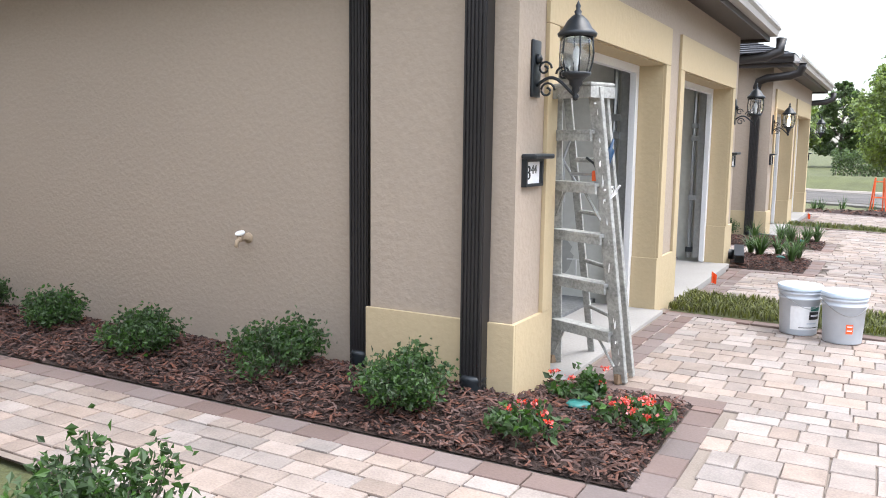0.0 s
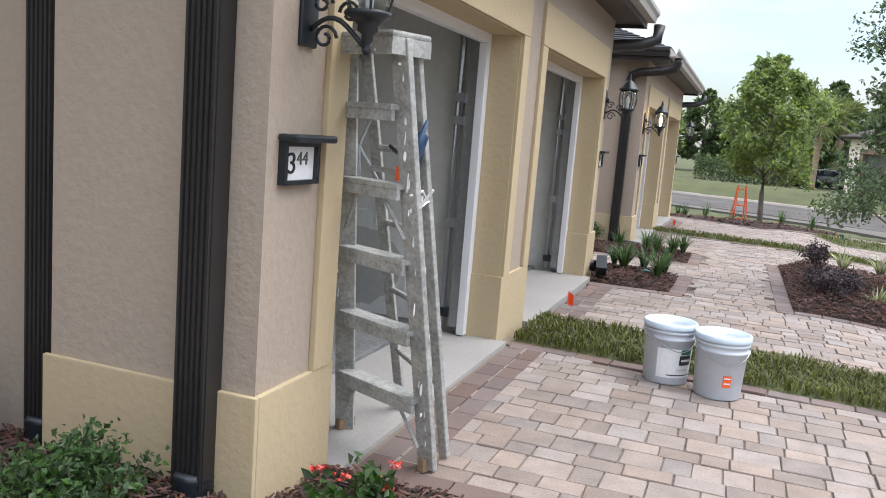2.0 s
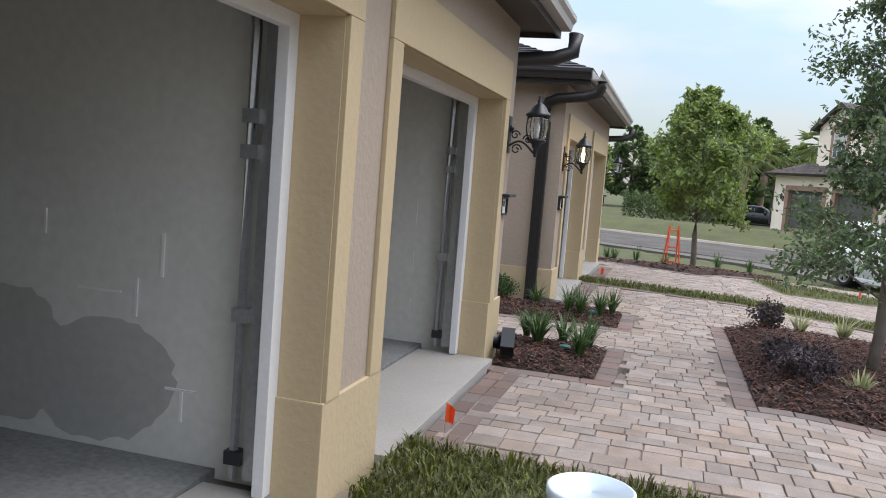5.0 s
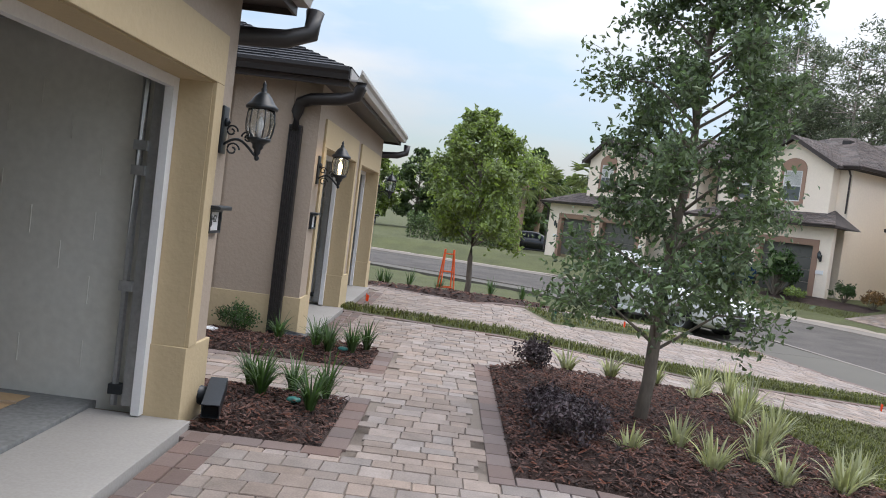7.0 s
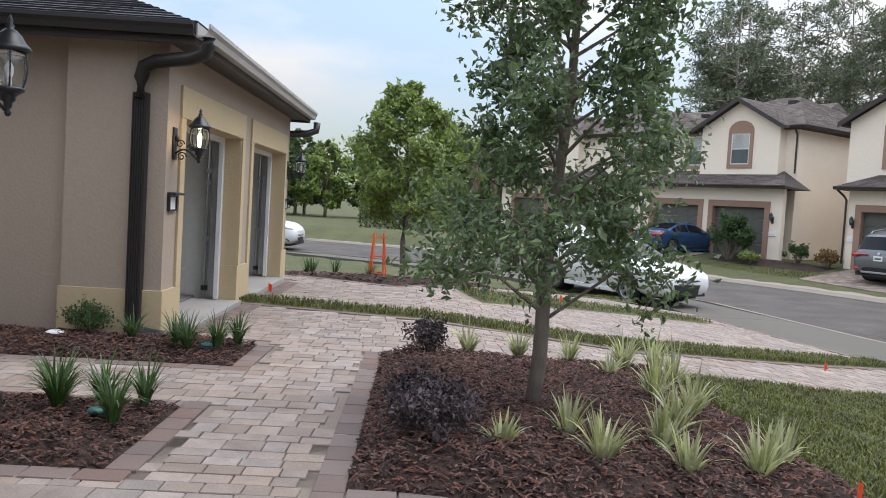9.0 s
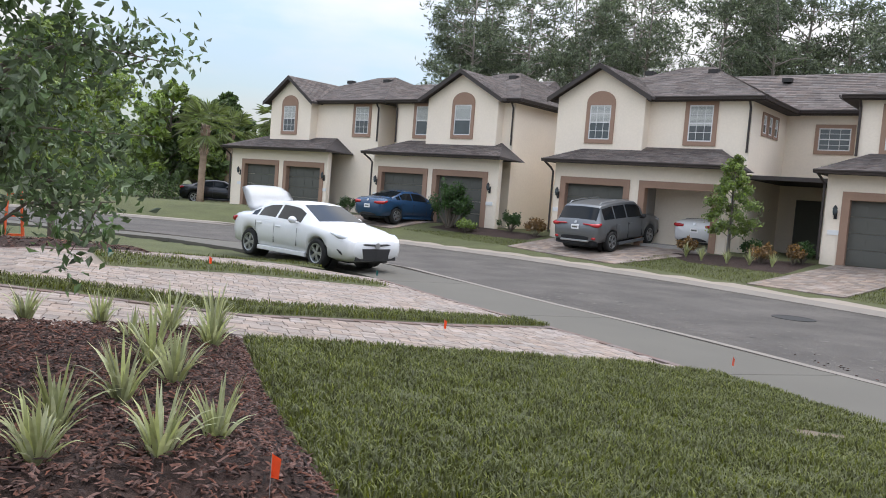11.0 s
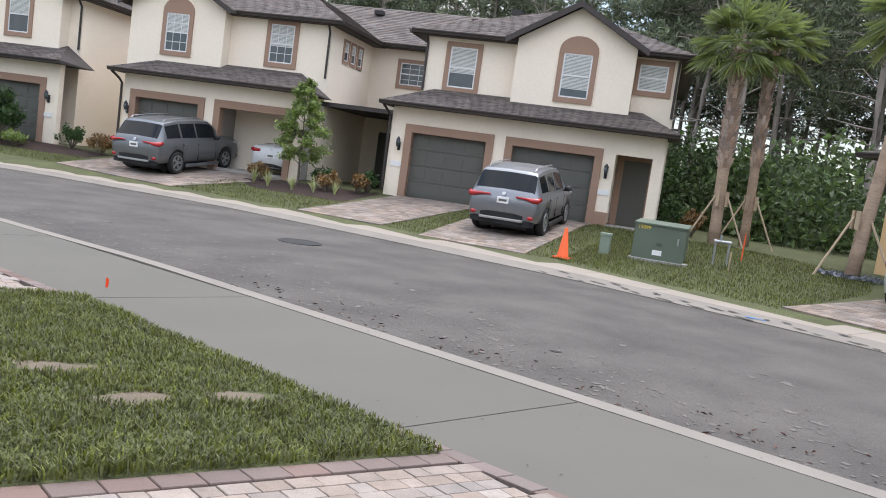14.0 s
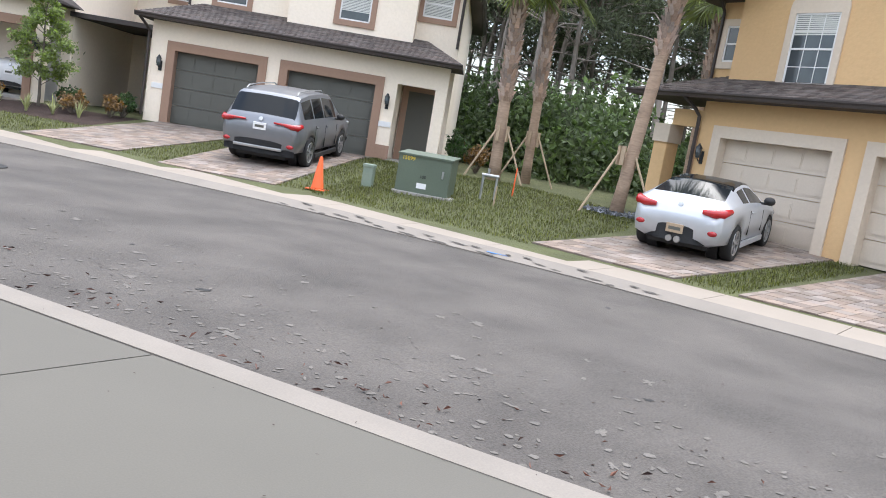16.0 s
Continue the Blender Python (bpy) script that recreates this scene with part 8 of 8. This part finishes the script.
    px = {"suv": -0.012, "hatch": -0.035, "sedan": -0.015}[kind]
    b = bm_new()
    box(b, px - x0 - 0.006, px - x0 + 0.04, -0.155, 0.155, pz - 0.08, pz + 0.08)
    pl = part("number_plate", b, plate or M["paper"], c)
    b = bm_new()
    box(b, px - x0 - 0.009, px - x0 - 0.006, -0.11, 0.11, pz - 0.03, pz + 0.03)
    part("plate_bar", b, M["door_green"], pl)
    b = bm_new()
    bz = {"suv": 1.1, "hatch": 0.97, "sedan": 0.95}[kind]
    lathe(b, [(0, 0), (0.055, 0), (0.05, 0.012), (0, 0.016)], 16, Matrix.Translation(({"suv": 0.045, "hatch": 0.1, "sedan": 0.03}[kind] - x0, 0, bz)) @ Matrix.Rotation(-math.pi / 2 + 0.4, 4, "Y"))
    part("rear_badge", b, M["rim"], c)
    for x in wb:
        for sgn in (-1, 1):
            wheel(c, x - x0, sgn * (W(x) - 0.11), R, sgn)
            b = bm_new()
            lathe(b, [(R * 1.13, 0), (R * 1.13, 0.2), (0.0, 0.2), (0, 0.19), (R * 1.1, 0.19), (R * 1.1, 0)], 24, Matrix.Translation((x - x0, sgn * (W(x) - 0.23), R)) @ Matrix.Rotation(sgn * math.pi / 2, 4, "X"))
            part("wheel_well", b, M["trim_blk"], c)
    b = bm_new()
    box(b, 0.25 - x0, L - 0.25 - x0, -W(2) * 0.62, W(2) * 0.62, 0.19, 0.5)
    part("underbody", b, M["trim_blk"], c)
    if boot_open:
        b = bm_new()
        rows_ = []
        for xx, zz, wf in ((0.80, 1.12, 0.78), (0.66, 1.25, 0.82), (0.52, 1.48, 0.82), (0.38, 1.66, 0.80), (0.22, 1.76, 0.74), (0.12, 1.75, 0.62)):
            rows_.append([b.verts.new((xx - x0 - 0.06 * u * u, u * 0.91 * wf, zz - 0.09 * u ** 4 * (zz - 0.9))) for u in np.linspace(-1, 1, 9)])
        for p_, q_ in zip(rows_, rows_[1:]):
            for k in range(8):
                b.faces.new((p_[k], p_[k + 1], q_[k + 1], q_[k]))
        bmesh.ops.solidify(b, geom=b.faces[:], thickness=0.04)
        part("boot_lid", b, paint, c, "raised boot lid", True)
    if kind == "suv":
        for sgn in (-1, 1):
            b = bm_new()
            yy = sgn * d["roof"] * 0.9
            tube(b, [(0.6 - x0, yy, 1.71), (0.75 - x0, yy, 1.79), (1.6 - x0, yy, 1.825), (2.5 - x0, yy, 1.815), (2.7 - x0, yy, 1.75)], 0.016, 6)
            part("roof_rail", b, M["galv"], c)
    return c


def parked(x, y, hx, hy, dz=0.03):
    g_ = (land(x + hx, y + hy) - land(x - hx, y - hy)) / 2
    g_ = min(max(g_, -0.12), 0.12)
    return Matrix.Translation((x, y, land(x, y) + dz)) @ Matrix.Rotation(math.atan2(hy, hx), 4, "Z") @ Matrix.Rotation(-math.atan(g_), 4, "Y")


vehicle("parked_suv", "suv", M["car_steel"], parked(22.2, 22.3, 0.87, 0.49), "steel-grey family SUV with red tail lamps parked on a paver drive", lower=M["trim_blk"])
vehicle("parked_crossover", "suv", M["car_grey"], parked(17.05, 34.2, 0.86, 0.51), "grey crossover parked on a paver drive before a cream house")
p = TOWN @ Vector((-5.35, 1.6, 0))
vehicle("parked_sedan", "sedan", M["car_white"], Matrix.Translation((p.x, p.y, BASE + 0.03)) @ Matrix.Rotation(math.atan2(0.565, 0.825), 4, "Z"), "white sedan standing inside an open garage bay")
vehicle("parked_sedan", "sedan", M["car_white"], Matrix.Translation((5.0, 28.5, land(5.6, 27.5) + 0.02)) @ Matrix.Rotation(radians(-62), 4, "Z"), "white sedan with its boot lid raised, parked by the street", boot_open=True)
p = TOWN @ Vector((-18.3, -2.6, 0))
vehicle("parked_sedan", "sedan", M["car_blue"], Matrix.Translation((p.x, p.y, land(p.x, p.y) + 0.03)) @ Matrix.Rotation(math.atan2(0.565, 0.825), 4, "Z"), "dark blue sedan parked before a closed garage")
vehicle("parked_sedan", "sedan", M["car_black"], Matrix.Translation((3.4, 60.2, land(4, 60.2) + 0.0)) @ Matrix.Rotation(radians(-8), 4, "Z"), "black sedan parked far along the street", roof=M["car_black"])
vehicle("parked_hatchback", "hatch", M["car_silver"], parked(23.65, 12.1, 0.99, 0.06), "silver three-door hatchback with dark roof on a paver drive", roof=M["car_glass"], plate=M["wood"])
vehicle("parked_suv", "suv", M["car_white"], Matrix.Translation((-8.2, 39.2, -0.88)) @ Matrix.Rotation(radians(-6), 4, "Z"), "white SUV standing on the side of the street beyond the garages")

# the unseen house behind the start of the walk, there for its shade
nb = thing("neighbour_house", "plain unseen tan stucco garage house closing the near end of the row, upper storey added for shade", "house", Matrix.Translation((FX, 0.3, 0)))
b = bm_new()
box(b, -12.2, -0.6, -6.4, 0.0, -0.3, 2.72)
part("wall", b, M["stucco"], nb)
b = bm_new()
slab(b, [(-12.6, -6.8), (-0.2, -6.8), (-0.2, 0.4), (-12.6, 0.4)], 2.72, 2.9)
part("roof", b, M["roof_base"], nb)
# upper storey and its roof added out of view to darken the side wall
b = bm_new()
box(b, -12.0, -3.4, -6.2, -0.8, 2.9, 5.6)
part("upper_storey", b, M["stucco"], nb)
b = bm_new()
slab(b, [(-12.4, -6.6), (-3.0, -6.6), (-3.0, -0.4), (-12.4, -0.4)], 5.6, 5.8)
part("upper_roof", b, M["roof_base"], nb)


# ---- paver pieces, last ----
drive = sand_bed()
near_p, far_p = build_pavers()
for poly, lift in near_p:
    cx, cy = sum(p[0] for p in poly) / 4, sum(p[1] for p in poly) / 4
    vs, fs = [], []
    paver_geo(poly, lift, vs, fs)
    raw("paver", vs, fs, M["paver_one"], drive)
vs, fs = [], []
for poly, lift in far_p:
    paver_geo(poly, lift, vs, fs)
raw("paver_field", vs, fs, M["paver"], drive, kind="stuff")
edges = []
edges += border_run((-9, 3.22), (-0.76, 3.22)) + border_run((-0.92, 3.22), (-0.92, 4.5)) + border_run((-0.76, 4.5), (-1.6, 4.5))
for d in (0, DY):
    if d == 0:
        edges += border_of(bed_b(d), (0, 1, 2)) + border_of(bed_d(d), (0, 1, 6, 7)) + border_of(bed_c(d), (0, 1))
    else:
        edges += border_of(BED_E, (0, 1, 2))
    for a, c in ((4.5, 7.0), (7.98, 10.05)):
        for k in range(3):
            edges += border_run((-1.655 + k * 0.001, a + d), (-1.655, c + d), 0.12, 0.235) if k == 0 else []
        edges += border_run((-1.53, a + d), (-1.53, c + d), 0.12, 0.235)
edges += border_of(STRIP_1, (0, 1, 3, 4), 0.13) + border_of(STRIP_2, (0, 1, 2, 3, 5, 6, 7, 8), 0.13) + border_of(LAWN, (0, 5, 6), 0.16)
# course along the street walk
y = 2.2
while y < 24.0:
    xe = [x_near(y + o) - WALK_W - 0.03 for o in (0.005, 0.235)]
    cx, cy = xe[0] - 0.08, y + 0.12
    if any(a <= cx <= b + 0.3 and c <= cy <= d for a, b, c, d in PAVE_ZONES) and not any(inside(h_, cx, cy) for h_ in HOLES):
        edges.append([(xe[0] - 0.155, y + 0.005), (xe[0], y + 0.005), (xe[1], y + 0.235), (xe[1] - 0.155, y + 0.235)])
    y += 0.24
vs, fs = [], []
re_ = random.Random(3)
for poly in edges:
    paver_geo(poly, 0.004 + re_.uniform(-0.002, 0.002), vs, fs)
raw("border_pavers", vs, fs, M["paver_b"], drive, kind="stuff", label="dark brown soldier-course border pavers")
